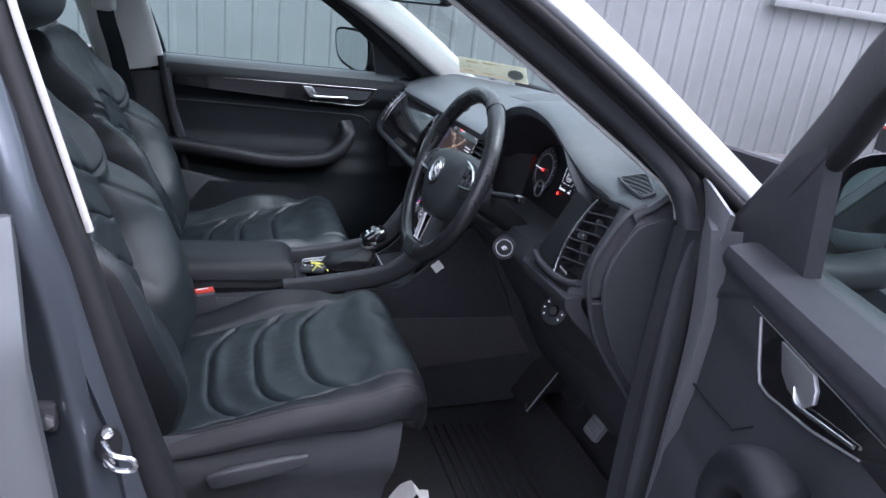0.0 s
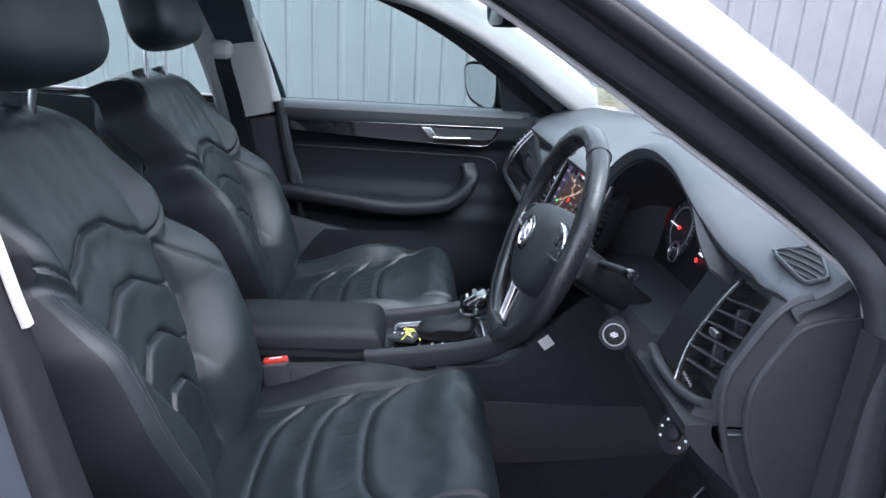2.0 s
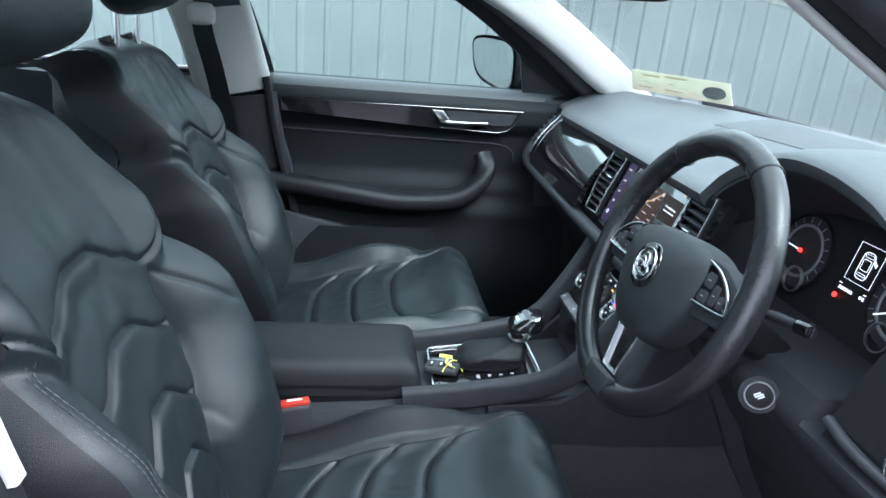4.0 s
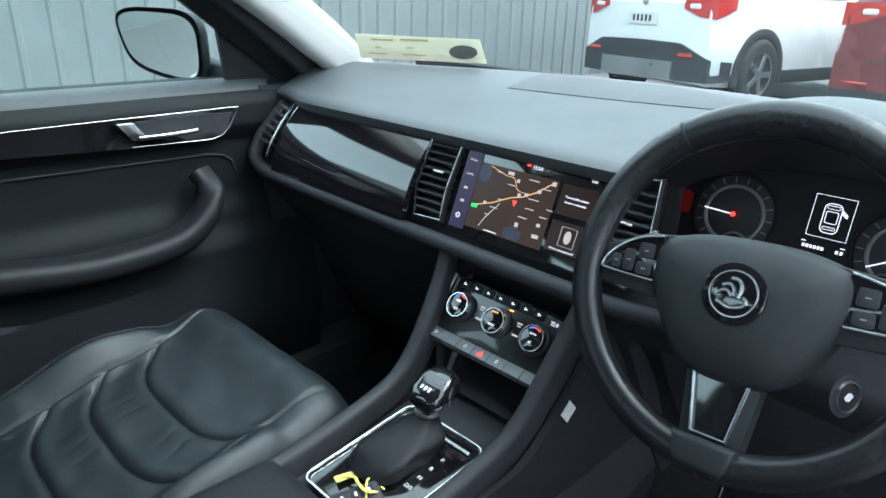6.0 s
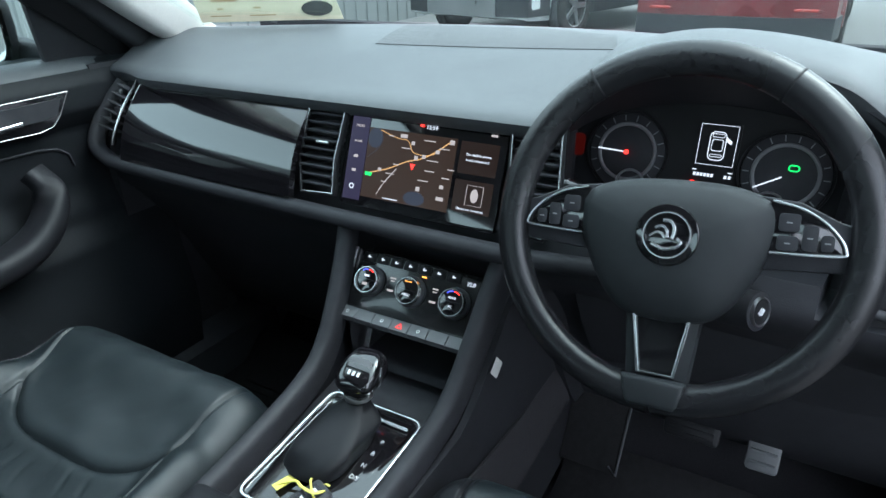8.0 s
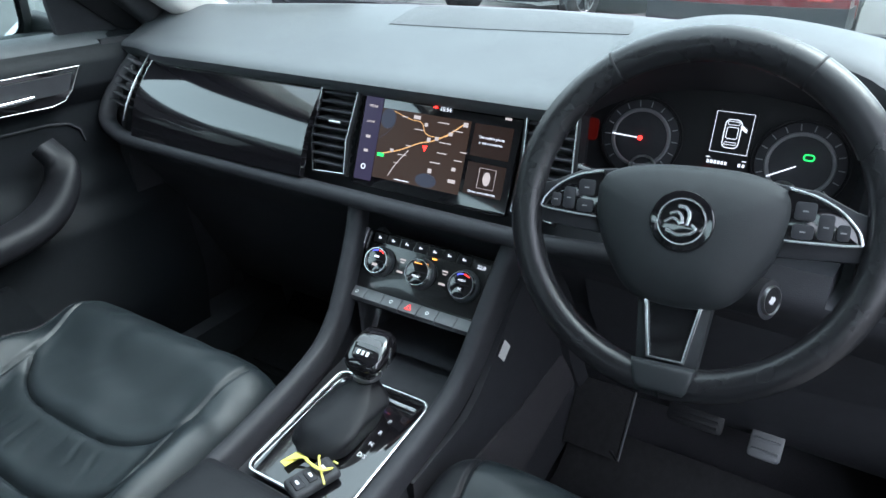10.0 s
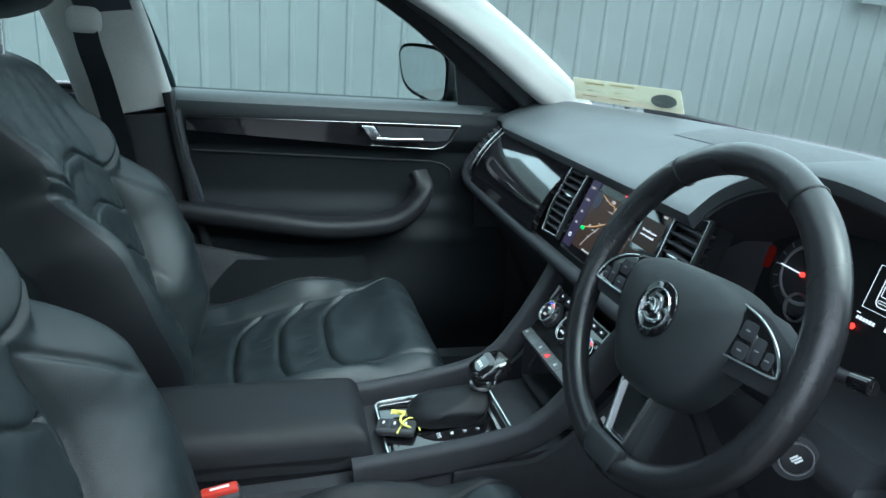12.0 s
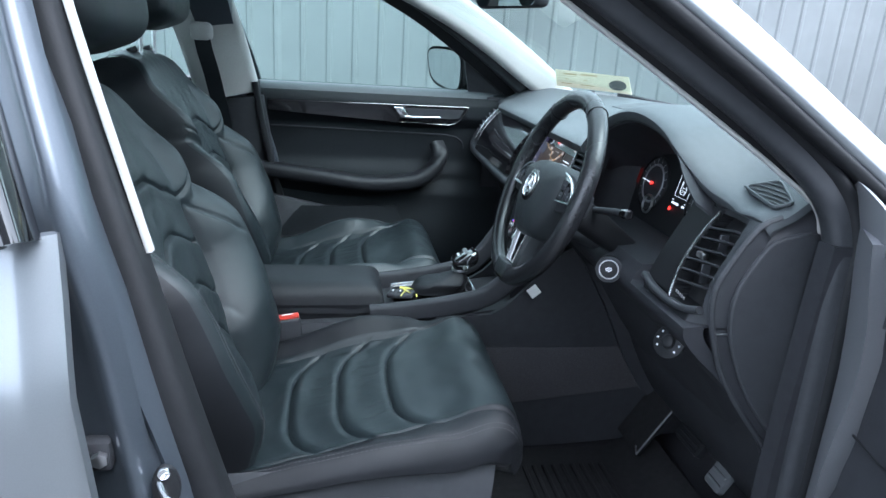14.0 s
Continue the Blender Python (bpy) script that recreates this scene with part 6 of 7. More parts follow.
def build_climate():
    o = Vector((0.150, 0.004, 0.850))
    up = Vector((0.053, 0, 0.075)).normalized()
    nrm = Vector((-0.075, 0, 0.053)).normalized()
    m = axes(o, (0, -1, 0), up, nrm)
    c = thing("climate_panel", tuple(o), "climate control panel with three chrome-ringed knobs", "control panel")
    part("panel", plate(rect(0.215, 0.088, 0.006), 0.02, m, 0.002), SATIN, c, "satin black control panel")
    for k, x in enumerate((-0.070, 0.0, 0.070)):
        km = m @ Matrix.Translation((x, 0.000, 0))
        kn = part("knob", cyl(0.0180, 0.015, km, 32, 0.001), GLOSS, c, "gloss black knob")
        part("knob_base", cyl(0.0225, 0.006, km, 32, 0.002), PLASTIC, kn)
        part("knob_ring", ring(0.0195, 0.0026, 0.0165, km, 36), CHROME, kn, "thin chrome ring")
        part("knob_split", box((0, 0, 0), (0.026, 0.0006, 0.0008), m=km @ Matrix.Translation((0, 0.001, 0.0152))), PLASTIC, kn)
        top = km @ Matrix.Translation((0, 0, 0.0152))
        if k == 1:
            words("MENU", 0.0046, top @ Matrix.Translation((0, -0.006, 0)), LIT_WHITE, kn)
            bars([(-0.006 + 0.003 * i, 0.0125, 0.002, 0.0014) for i in range(4)], LIT_AMBER, top, kn, "lamp_dot")
        else:
            words("AUTO", 0.0042, top @ Matrix.Translation((0, 0.006, 0)), LIT_WHITE, kn) if k == 2 else bars([(0, 0.006, 0.008, 0.003)], LIT_WHITE, top, kn)
            words("AC", 0.0046, top @ Matrix.Translation((0, -0.006, 0)), LIT_WHITE, kn) if k == 2 else bars([(0, -0.006, 0.008, 0.004)], LIT_DIM, top, kn)
            for sgn, mat in ((-1, LIT_BLUE), (1, LIT_RED)):
                arc = [Vector((0.0150 * math.sin(a * sgn), 0.0150 * math.cos(a), 0)) for a in (0.05 + 0.12 * i for i in range(6))]
                part("heat_arc", moved(sweep(arc, rect(0.0014, 0.0004)), top), mat, kn)
    for k in range(7):
        x = -0.083 + 0.0235 * k
        b = part("button", plate(rect(0.0215, 0.013, 0.0015), 0.005, m @ Matrix.Translation((x, 0.034, 0.0012)), 0.0008), RUBBER, c)
        bars([(x - 0.0015, 0.0345, 0.0016, 0.0036), (x + 0.0012, 0.034, 0.003, 0.0016)], LIT_WHITE, m @ Matrix.Translation((0, 0, 0.0013)), b, "symbol")
    words("22.0", 0.0075, m @ Matrix.Translation((0.086, 0.030, 0.0012)), LIT_WHITE, c)
    part("indicator", plate(rect(0.007, 0.0022), 0.001, m @ Matrix.Translation((0.013, 0.0245, 0.001))), LIT_AMBER, c, "amber indicator lamp")
    for x in (-0.035, 0.035):
        bars([(x, 0.012, 0.009, 0.0022), (x, 0.008, 0.006, 0.0016), (x, -0.006, 0.010, 0.003)], LIT_DIM, m @ Matrix.Translation((0, 0, 0.0003)), c, "symbol")
    out = (nrm * 0.85 + up * 0.5).normalized()
    row = axes(o - up * 0.048 + nrm * 0.006, (0, -1, 0), out.cross(Vector((0, -1, 0))), out)
    part("row_lip", plate(rect(0.216, 0.014, 0.003), 0.012, row @ Matrix.Translation((0, 0.014, -0.002)), 0.002), PLASTIC, c)
    for k in range(7):
        x = -0.090 + 0.030 * k
        b = part("row_button", plate(rect(0.0292, 0.018, 0.001), 0.012, row @ Matrix.Translation((x, -0.002, 0)), 0.0008), BUTTON, c, "grey button")
        if k == 3:
            part("hazard_mark", moved(sweep([Vector(p) for p in ((-0.0045, -0.004, 0), (0.0045, -0.004, 0), (0, 0.004, 0))], rect(0.0013, 0.0004), (0, 0, 1), closed=True), row @ Matrix.Translation((x, -0.002, 0.0004))), LIT_RED, b, "red hazard triangle")
        elif k in (0, 2, 4):
            part("symbol", ring(0.0026, 0.0009, 0.0004, row @ Matrix.Translation((x, -0.002, 0)), 14), WHITE_MARK, b)
            bars([(x, -0.0045, 0.003, 0.001)], WHITE_MARK, row, b, "symbol")
    part("side_trim", sweep([tuple(o + up * 0.044 + Vector((0, 0.1095, 0)) + nrm * 0.002), tuple(o - up * 0.046 + Vector((0, 0.1095, 0)) + nrm * 0.004)], rect(0.009, 0.005, 0.0015)), STEEL, c, "bright side edge")
    part("side_trim", sweep([(0.124, 0.062, 0.788), (0.115, 0.066, 0.758)], rect(0.009, 0.002), (-1, 0, 0.3)), CHROME, c, "bright end of the shelf trim")
    # open shelf below
    part("shelf", loft([[(x, a, b) for a, b in rect_at] for x, rect_at in ((0.11, [(-0.085, 0.735), (0.085, 0.735), (0.09, 0.80), (-0.09, 0.80)]), (0.28, [(-0.08, 0.74), (0.08, 0.74), (0.085, 0.80), (-0.085, 0.80)]))], caps=False), PLASTIC_DARK, c, "open dark shelf")
    return c


build_climate()


# ---------------------------------------------------------------- small things in the car
def build_buckle():
    b = thing("seat_belt_buckle", (-0.37, -0.10, 0.62), "black seat belt buckle with red release button", "buckle")
    m = axes((-0.374, -0.106, 0.684), (1, 0.15, 0.1), (-0.15, 1, 0), (-0.1, 0.0, 1))
    part("body", box((0, 0, 0), (0.055, 0.030, 0.09), 0.007, 3, m @ Matrix.Translation((0, 0, -0.03))), PLASTIC_DARK, b)
    part("release", box((0, 0, 0), (0.046, 0.017, 0.010), 0.003, 2, m @ Matrix.Translation((0.002, -0.002, 0.016))), RED_PLASTIC, b, "red release button")
    bars([(0.002, -0.002, 0.024, 0.004)], WHITE_MARK, m @ Matrix.Translation((0, 0, 0.0212)), b)


def build_key():
    k = thing("car_key", (-0.112, -0.035, 0.715), "black remote key with yellow tag on the gear plate", "key")
    m = axes((-0.128, -0.022, 0.7185), (0.4, 1, 0), (1, -0.4, 0.1), (-0.1, 0, 1))
    part("fob", box((0, 0, 0), (0.034, 0.060, 0.013), 0.005, 3, m), PLASTIC, k, "black fob")
    for i in range(3):
        part("fob_button", box((0, 0, 0), (0.020, 0.012, 0.003), 0.002, 2, m @ Matrix.Translation((0, -0.018 + 0.017 * i, 0.0065))), PLASTIC_DARK, k)
        bars([(0, -0.018 + 0.017 * i, 0.007, 0.003)], WHITE_MARK, m @ Matrix.Translation((0, 0, 0.0081)), k)
    loop = curve_points([(-0.102, -0.024, 0.716), (-0.110, -0.037, 0.728), (-0.122, -0.032, 0.733), (-0.118, -0.010, 0.729), (-0.110, 0.008, 0.722), (-0.122, 0.030, 0.716)], 24)
    part("tag_strap", sweep(loop, rect(0.0040, 0.0018, 0.0006, 2)), YELLOW, k, "yellow plastic tag strap")
    part("tag_strap", sweep(curve_points([(-0.130, -0.042, 0.722), (-0.114, -0.022, 0.731), (-0.098, -0.010, 0.724), (-0.092, -0.030, 0.716)], 16), rect(0.0028, 0.0018, 0.0006, 2)), YELLOW, k)
    part("tag", box((0, 0, 0), (0.012, 0.030, 0.0016), 0.0005, 1, axes((-0.112, 0.022, 0.716), (0.3, 1, 0), (1, -0.3, 0), (0, 0, 1))), YELLOW, k, "yellow plastic tag")


def build_paper_tag():
    p = thing("paper_tag", (0.149, -0.1285, 0.768), "small pale shiny tag stuck below the dashboard", "paper tag")
    m = face_on((0.149, -0.1290, 0.768), (-0.04, -1, 0.04)) @ pose(0, 0, 0, 0, 0, 40)
    part("tag", box((0, 0, 0), (0.024, 0.024, 0.0012), 0.0004, 1, m), PAPER, p)


def build_card():
    c = thing("windscreen_card", (0.46, 0.55, 1.15), "cream dealer card lying inside the windscreen", "card")
    a, b = Vector((0.405, 0.625, 1.157)), Vector((0.545, 0.405, 1.157))
    x = (b - a).normalized()
    up = Vector((-0.28, -0.18, 0.35)) * -1
    up = (Vector((0.05, 0.03, 1))).normalized()
    z = x.cross(up).normalized()
    m = axes((a + b) / 2, x, z.cross(x), z)
    w = (b - a).length
    part("card", plate([(-w / 2 - 0.008, 0.001), (w / 2 + 0.004, 0.001), (w / 2 - 0.012, 0.048), (-w / 2 - 0.020, 0.050)], 0.002, m @ pose(0, 0, 0, 8)), CREAM, c)
    n = m @ pose(0, 0, 0, 8)
    part("dark_disc", plate([(0.085 + 0.030 * math.cos(t / 12 * math.pi), 0.022 + 0.014 * math.sin(t / 12 * math.pi)) for t in range(24)], 0.001, n @ Matrix.Translation((0, 0, 0.0012))), INK, c, "dark oval print")
    bars([(-0.09, 0.040, 0.05, 0.004), (-0.02, 0.042, 0.06, 0.004), (-0.10, 0.025, 0.012, 0.003), (-0.03, 0.026, 0.014, 0.003), (-0.10, 0.012, 0.04, 0.002), (-0.02, 0.012, 0.05, 0.002)], material("brown_print", (0.36, 0.27, 0.14), 0.7), n, c)
    part("foot_shadow_strip", box(tuple((a + b) / 2 + Vector((0, 0, -0.003))), (0.012, 0.006, 0.004), 0.001, 1), PLASTIC_DARK, c)


def build_inner_mirror():
    r = thing("rear_view_mirror", (0.06, -0.02, 1.40), "black rear-view mirror hanging below the roof", "mirror")
    m = face_on((0.04, -0.07, 1.373), (-0.93, -0.30, -0.1))
    part("housing", box((0, 0, 0), (0.235, 0.066, 0.03), 0.013, 3, m @ Matrix.Translation((0, 0, -0.016))), PLASTIC_DARK, r)
    part("mirror_face", plate(rect(0.222, 0.056, 0.02, 4), 0.002, m @ Matrix.Translation((0, 0, 0.0015))), MIRROR, r, "mirror glass")
    part("stem", tube([(0.04, -0.02, 1.39), (0.10, 0.0, 1.42), (0.13, 0.0, 1.447)], 0.012, 10), PLASTIC_DARK, r)
    part("stem_foot", box((0.125, 0, 1.452), (0.06, 0.05, 0.02), 0.006, 2), PLASTIC_DARK, r)


def build_pedals():
    for x, y, z, w, h, label in ((0.445, -0.467, 0.555, 0.050, 0.100, "ribbed grey accelerator pedal"), (0.440, -0.355, 0.550, 0.090, 0.058, "black rubber brake pedal")):
        p = thing("pedal", (x, y, z), label, "pedal", "pedals")
        m = face_on((x, y, z), (-0.85, 0, 0.5))
        part("pad", plate(rect(w, h, 0.008), 0.012, m, 0.003), BUTTON if w < 0.06 else RUBBER, p)
        for k in range(5):
            o = (k - 2) / 5
            part("rib", box((0, 0, 0), (w * 0.8, 0.005, 0.004), 0.001, 1, m @ Matrix.Translation((0, o * h * 0.9, 0.001))), BUTTON if w < 0.06 else RUBBER, p)
        part("lever", tube([(x + 0.005, y, z + 0.02), (x + 0.08, y, z + 0.13), (x + 0.12, y, z + 0.28)], 0.009, 8), STEEL, p)
    f = thing("foot_rest", (0.45, -0.2, 0.45), "dark foot rest with a bright edge in the footwell", "foot rest")
    part("pad", grid(lambda u, v: (0.385 + 0.135 * u, -0.145 - 0.103 * v, 0.430 + 0.220 * u), 6, 4, (0.008, 0, -0.005)), MAT, f)
    part("edge", tube([(0.388, -0.235, 0.444), (0.384, -0.25, 0.431), (0.427, -0.25, 0.501), (0.472, -0.25, 0.572)], 0.0022, 6), BUTTON, f)


def build_mats():
    for s, y in ((-1, -0.40), (1, 0.40)):
        t = thing("floor_mat", (0.25, y, 0.4), "black ribbed rubber floor mat in the footwell", "floor mat", "floor mats")
        part("mat", grid(lambda u, v: (-0.05 + 0.50 * u, y - 0.25 + 0.50 * v, 0.386 + 0.05 * smooth(0.80, 1.0, u) + 0.004 * math.sin(60 * v) ** 8), 20, 40, (0, 0, -0.008)), MAT, t)
        for k in range(9):
            part("ridge", box((0.14 + 0.022 * k, y, 0.391), (0.008, 0.36, 0.008), 0.002, 1), MAT, t)


def build_latch():
    """Striker, hinge, bolt and label on the pillars: parts of the car."""
    plate_ob = part("striker_plate", cyl(0.018, 0.006, face_on((-0.450, -0.800, 0.812), (0.15, -1, 0)) @ Matrix.Diagonal((0.8, 1.5, 1, 1)), 24, 0.002), RUBBER, car_body, "dark striker plate")
    part("striker_loop", tube(curve_points([(-0.458, -0.800, 0.822), (-0.442, -0.834, 0.822), (-0.420, -0.842, 0.818), (-0.420, -0.840, 0.803), (-0.442, -0.830, 0.800), (-0.458, -0.800, 0.800)], 24), 0.0034, 8), CHROME, plate_ob, "bright striker loop")
    for z in (0.792, 0.832):
        part("striker_screw", cyl(0.0065, 0.004, face_on((-0.450, -0.806, z), (0.15, -1, 0)), 12, 0.001), CHROME, plate_ob)
    leaf = part("hinge_leaf", merge(box((-0.515, -0.796, 0.852), (0.030, 0.020, 0.034), 0.005, 2), box((-0.540, -0.800, 0.856), (0.030, 0.018, 0.026), 0.006, 2)), PLASTIC_DARK, car_body, "dark rear door hinge")
    part("hinge_bolt", cyl(0.0085, 0.008, face_on((-0.510, -0.807, 0.853), (0.2, -1, 0)), 6, 0.0015), STEEL, leaf)
    part("check_bolt", cyl(0.010, 0.008, face_on((0.396, -0.706, 0.733), (-0.88, -0.47, 0)), 16, 0.002), CHROME, car_body, "small bright bolt")
    lab = part("pillar_label", box((-0.440, -0.8245, 0.722), (0.040, 0.002, 0.05), 0.0005, 1), BLUE, car_body, "small blue and white label")
    part("label_white", box((-0.440, -0.8258, 0.715), (0.028, 0.001, 0.02), 0.0003, 1), PAPER, lab)


def build_belt():
    s = thing("seat_belt", (-0.6, 0.64, 1.2), "dark grey seat belt hanging on the passenger pillar", "seat belt")
    part("guide", box((-0.657, 0.632, 1.252), (0.062, 0.042, 0.052), 0.018, 4), LINING, s, "pale grey belt guide")
    part("webbing", sweep(curve_points([(-0.655, 0.622, 1.240), (-0.648, 0.620, 1.200), (-0.628, 0.622, 1.120), (-0.60, 0.645, 0.95), (-0.58, 0.668, 0.75)], 24), rect(0.044, 0.002), (0, 1, 0)), CLOTH_DARK, s, "dark woven webbing")


def build_floor_paper():
    p = thing("paper", (0.02, -0.5, 0.45), "crumpled white paper beside the seat base", "paper")
    part("sheet", grid(lambda u, v: (-0.02 + 0.09 * u + 0.01 * v, -0.54 + 0.09 * v, 0.385 + 0.09 * (1 - abs(2 * u - 1)) * (1 - 0.6 * v) + 0.008 * math.sin(9 * u + 5 * v)), 10, 10, (0, 0, 0.002)), PAPER, p)


def build_rear_seats():
    r = thing("rear_bench", (-1.3, 0, 0.4), "black leather rear bench seat", "rear seat")
    part("cushion", box((-1.15, 0, 0.58), (0.50, 1.26, 0.18), 0.06, 4), LEATHER, r)
    for y in (-0.42, 0, 0.42):
        part("backrest", box((-1.47, y, 0.86), (0.16, 0.41, 0.58), 0.05, 4, pose(0, 0, 0, 0, -18)), LEATHER, r)
        part("headrest", box((-1.585, y, 1.215), (0.08, 0.24, 0.11), 0.035, 4, pose(0, 0, 0, 0, -18)), LEATHER, r)
    part("parcel_shelf", box((-1.80, 0, 1.02), (0.42, 1.2, 0.02), 0.005), PLASTIC_DARK, r)


for build in (build_buckle, build_key, build_paper_tag, build_card, build_inner_mirror, build_pedals, build_mats, build_latch, build_belt, build_floor_paper, build_rear_seats):
    build()


# ---------------------------------------------------------------- parked cars
def build_parked(name, x0, y0, length, width, height, paint, label, cladding, tail, yaw=0.0, plate_z=0.83):
    """A parked car seen from behind: rear end at x0, middle at y0, heading away along x."""
    c = thing(name, (x0 + length / 2, y0, 0.0), label, "car", "parked cars")
    c.location.z = 0.2
    c.scale = (1, 1, 1.08)
    a = radians(yaw)
    c.rotation_euler = (0, 0, a)
    c.location.x += length / 2 * (math.cos(a) - 1)
    c.location.y += length / 2 * math.sin(a)
    hw = width / 2
    secs = []
    stations = ((0.0, 0.62, 0.30, 0.98, 0.80), (0.03, 0.94, 0.26, 1.00, 0.82), (0.10, 0.98, 0.24, 1.03, 0.83), (0.5, 1.0, 0.22, 1.04, 0.86), (1.5, 1.0, 0.22, 1.02, 0.88), (2.6, 1.0, 0.22, 1.00, 0.88), (3.4, 0.98, 0.22, 0.98, 0.84), (length - 0.15, 0.90, 0.26, 0.84, 0.76), (length, 0.70, 0.32, 0.70, 0.64))
    for dx, f, zb, zt, ft in stations:
        w = hw * f
        secs.append([(x0 + dx, y0 + a, b) for a, b in ((-w * 0.92, zb), (-w, zb + 0.12), (-w * 1.0, 0.62), (-w * 0.97, zt - 0.10), (-w * 0.92, zt), (w * 0.92, zt), (w * 0.97, zt - 0.10), (w, 0.62), (w, zb + 0.12), (w * 0.92, zb))])
    part("body", loft(secs), paint, c, "glossy painted body", 30)
    top = []
    for dx, f, z in ((0.08, 0.86, 1.02), (0.30, 0.80, height - 0.12), (0.55, 0.76, height - 0.02), (1.5, 0.75, height), (2.3, 0.75, height - 0.06), (3.2, 0.84, 1.0)):
        w = hw * f
        top.append([(x0 + dx, y0 + a, b) for a, b in ((-hw * 0.90, 0.98), (-w, z - 0.06), (-w * 0.9, z), (w * 0.9, z), (w, z - 0.06), (hw * 0.90, 0.98))])
    part("cabin", loft(top), paint, c, "painted cabin and roof", 30)
    part("tailgate_glass", grid(lambda u, v: (x0 + 0.10 + 0.19 * v - 0.02, y0 + hw * (0.72 - 0.04 * v) * (2 * u - 1), 1.08 + (height - 0.24 - 1.02) * v), 6, 4, (0.01, 0, 0)), GLOSS, c, "dark rear window")
    for s in (-1, 1):
        part("side_glass", grid(lambda u, v: (x0 + 0.55 + 2.0 * u - 0.25 * v * u, y0 + s * hw * (0.905 - 0.13 * v), 1.04 + (height - 0.20 - 1.04) * v), 8, 4, (0, -s * 0.01, 0)), GLOSS, c, "dark side windows")
        t = part("tail_lamp", loft([[(x0 - 0.015 + dx, y0 + s * hw * f, z) for z in (0.86 + dz, 1.02)] + [(x0 + 0.04 + dx, y0 + s * hw * f * 0.98, z) for z in (1.02, 0.86 + dz)] for f, dx, dz in ((0.58, 0.0, 0.07), (0.80, 0.01, 0.0), (0.97, 0.07, -0.02), (1.015, 0.28, 0.06))]), RED_LENS, c, "red tail lamp")
        part("lamp_clear", box((x0 + 0.03, y0 + s * hw * 0.72, 0.95), (0.10, 0.13, 0.05), 0.02, 3), WHITE_MARK, t, "clear reversing lens")
        part("bumper_reflector", box((x0 - 0.045, y0 + s * hw * 0.70, 0.52 if cladding else 0.40), (0.03 if cladding else 0.05, 0.17 if cladding else 0.20, 0.035 if cladding else 0.024), 0.008, 2), RED_LENS, c, "red bumper reflector")
        for wx in (0.82, length - 0.85):
            wh = part("wheel", moved(sweep([Vector((0.255 * math.cos(a), 0.255 * math.sin(a), 0)) for a in (2 * math.pi * k / 40 for k in range(40))], rect(0.16, 0.20, 0.05, 3), (0, 0, 1), closed=True), axes((x0 + wx, y0 + s * (hw - 0.055), 0.335), (1, 0, 0), (0, 0, 1), (0, s, 0))), TYRE, c, "black tyre")
            m = axes((x0 + wx, y0 + s * (hw + 0.020), 0.335), (1, 0, 0), (0, 0, 1), (0, s, 0))
            part("rim", ring(0.225, 0.03, 0.02, m, 36), ALLOY, wh, "alloy rim")
            for k in range(5):
                part("spoke", box((0, 0, 0), (0.19, 0.055, 0.02), 0.01, 2, m @ pose(0, 0, 0, 0, 0, 72 * k) @ Matrix.Translation((0.10, 0, 0.005))), ALLOY, wh)
            part("wheel_well", cyl(0.20, 0.01, m @ Matrix.Translation((0, 0, -0.03)), 24), PLASTIC_DARK, wh)
            part("wheel_arch", moved(sweep([Vector((0.385 * math.cos(a), 0.385 * math.sin(a), 0)) for a in (math.pi * (-0.08 + 1.16 * k / 24) for k in range(25))], rect(0.09, 0.05, 0.012, 2), (0, 0, 1)), axes((x0 + wx, y0 + s * (hw - 0.005), 0.335), (1, 0, 0), (0, 0, 1), (0, s, 0))), PLASTIC_DARK if cladding else paint, c, "wheel arch lip")
            part("wheel_house", cyl(0.36, 0.012, axes((x0 + wx, y0 + s * (hw - 0.008), 0.335), (1, 0, 0), (0, 0, 1), (0, s, 0)) @ Matrix.Translation((0, 0, 0.0)), 36), PLASTIC_DARK, c, "dark wheel housing")
    low = PLASTIC_DARK if cladding else paint
    side_top = 0.46 if cladding else 0.60
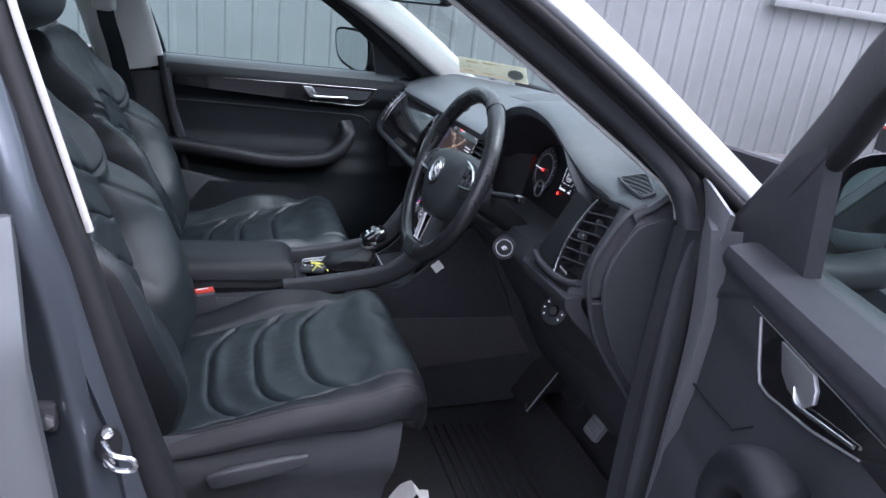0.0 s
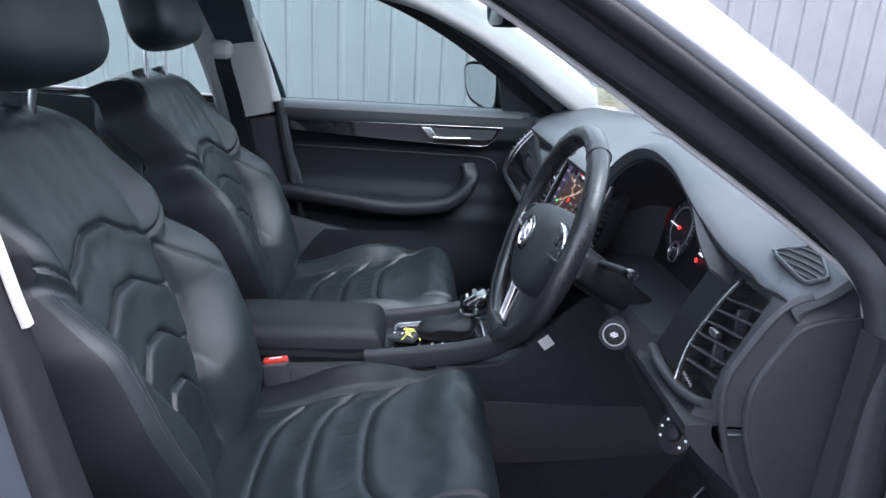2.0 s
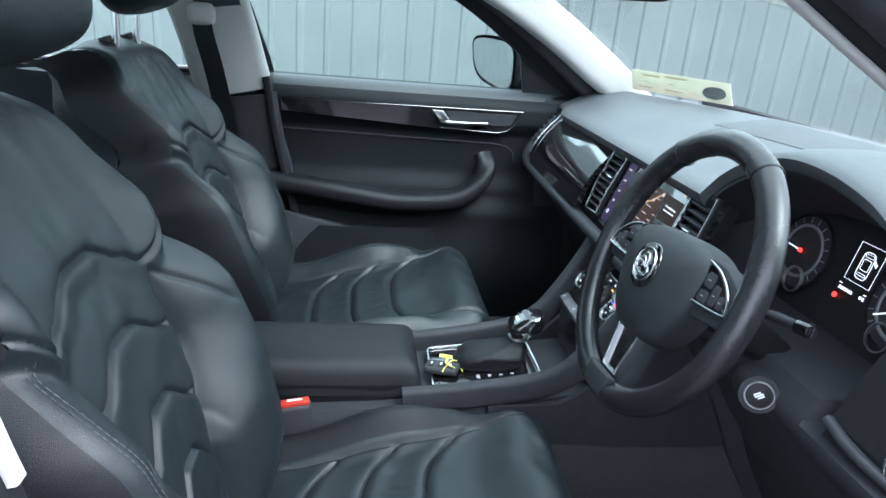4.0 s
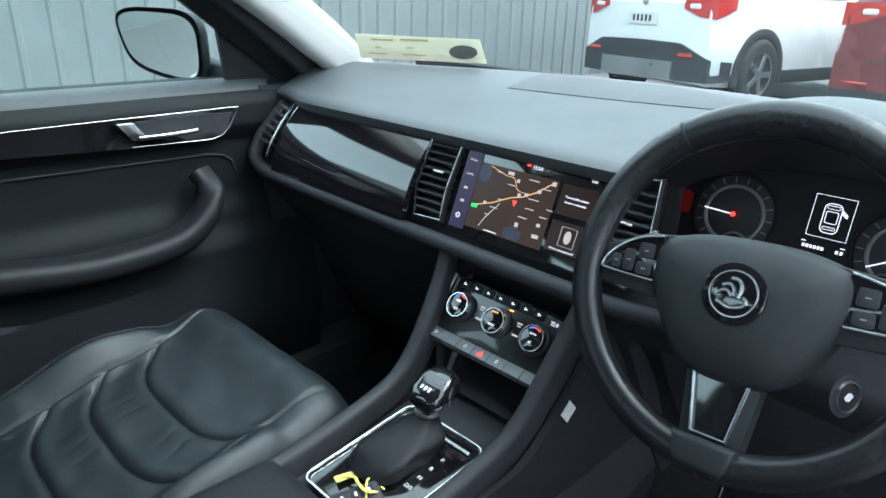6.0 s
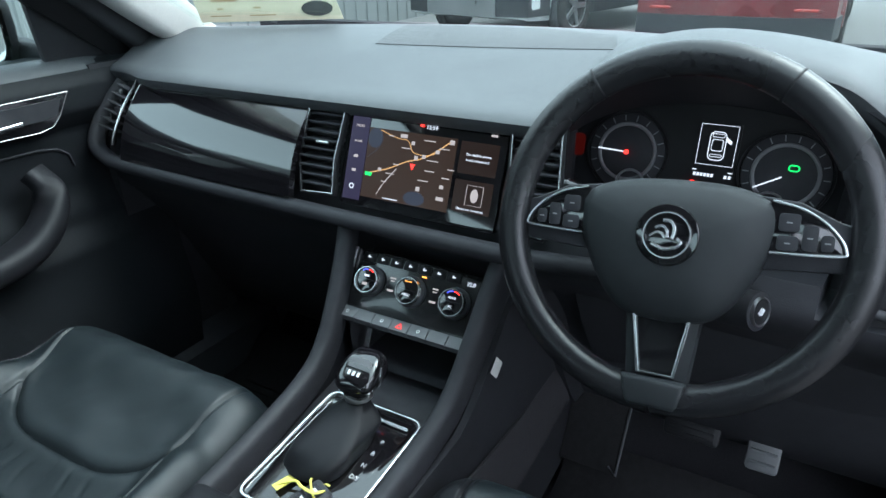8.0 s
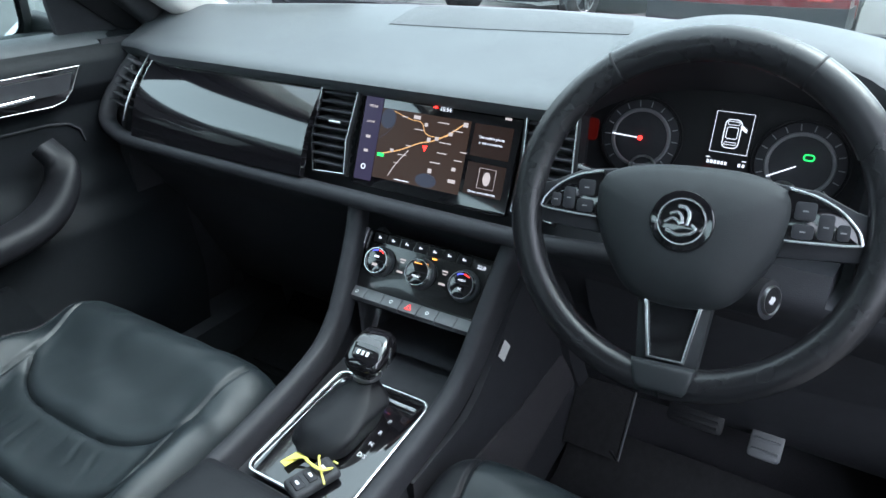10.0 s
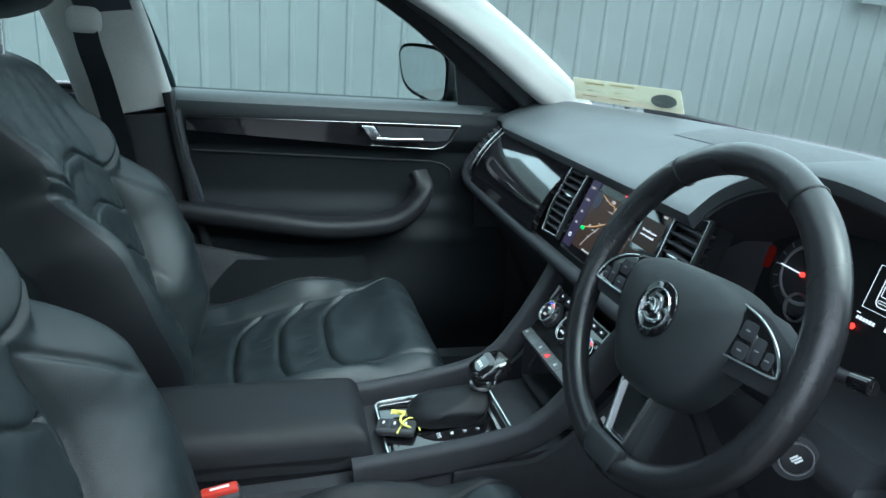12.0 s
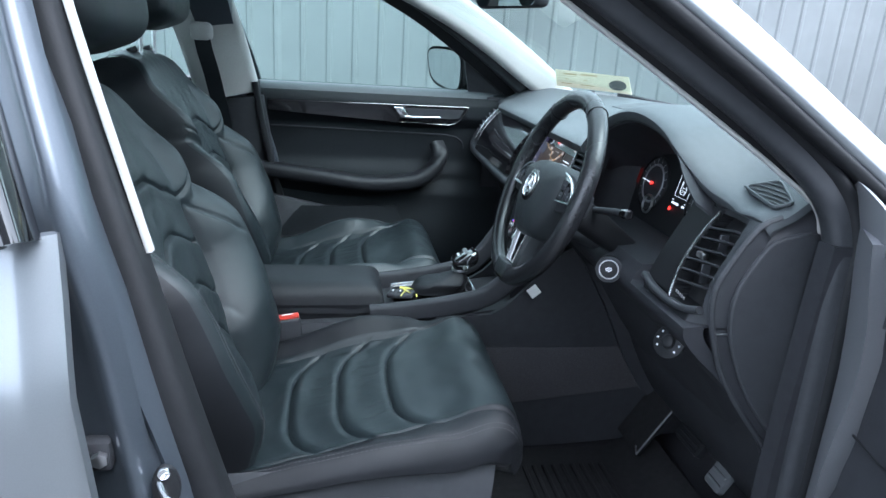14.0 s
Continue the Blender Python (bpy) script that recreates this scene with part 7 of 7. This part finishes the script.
    part("bumper", loft([[(x0 + dx, y0 + f * hw, z) for z in (0.28, 0.36, zt - 0.03, zt)] + [(x0 + dx + 0.12, y0 + f * hw * 0.97, z) for z in (zt, 0.28)] for f, dx, zt in ((-1.005, 0.34, side_top), (-0.96, 0.03, side_top + 0.03), (-0.6, -0.05, 0.62), (0, -0.06, 0.63), (0.6, -0.05, 0.62), (0.96, 0.03, side_top + 0.03), (1.005, 0.34, side_top))]), low, c, "rear bumper")
    if cladding:
        part("skid_plate", loft([[(x0 + dx, y0 + f * hw, z) for z in (0.28, 0.45)] + [(x0 + dx + 0.08, y0 + f * hw, z) for z in (0.45, 0.28)] for f, dx in ((-0.55, -0.065), (0, -0.08), (0.55, -0.065))]), STEEL, c, "grey skid plate")
        part("sill_cladding", box((x0 + length / 2, y0 - hw * 1.0, 0.30), (length - 2.4, 0.03, 0.13), 0.01), PLASTIC_DARK, c)
    else:
        part("bumper_lower", loft([[(x0 + dx, y0 + f * hw, z) for z in (0.16, 0.34)] + [(x0 + dx + 0.10, y0 + f * hw * 0.97, z) for z in (0.34, 0.16)] for f, dx in ((-1.01, 0.34), (-0.96, 0.015), (-0.6, -0.07), (0, -0.08), (0.6, -0.07), (0.96, 0.015), (1.01, 0.34))]), PLASTIC_DARK, c, "dark lower bumper")
        part("tailgate_seam", tube([(x0 - 0.064, y0 - 0.62, 0.575), (x0 - 0.066, y0 + 0.62, 0.575)], 0.004, 6), PLASTIC_DARK, c)
    pl = part("number_plate", box((x0 - 0.012 if cladding else x0 - 0.075, y0, plate_z), (0.02, 0.40 if cladding else 0.52, 0.12), 0.004, 1), PLATE, c, "pale number plate")
    m = axes((x0 - 0.0225 if cladding else x0 - 0.0855, y0, plate_z), (0, -1, 0), (0, 0, 1), (-1, 0, 0))
    bars([(-0.12 + 0.055 * k, 0, 0.032, 0.06) for k in range(5)], INK, m, pl, "plate_bars")
    part("badge", cyl(0.045, 0.012, axes((x0 + 0.01, y0, 0.99), (0, -1, 0), (0, 0, 1), (-1, 0, 0)), 24, 0.003), CHROME, c, "round chrome badge")
    return c


build_parked("parked_white_car", 6.3, 3.3, 4.2, 1.78, 1.60, WHITE_PAINT, "white crossover with black cladding parked beside the wall", True, 1.0, -12)
build_parked("parked_red_car", 6.4, 0.55, 4.4, 1.80, 1.66, RED_PAINT, "dark red car parked with its rear facing us", False, 1.0, 0, 0.65)
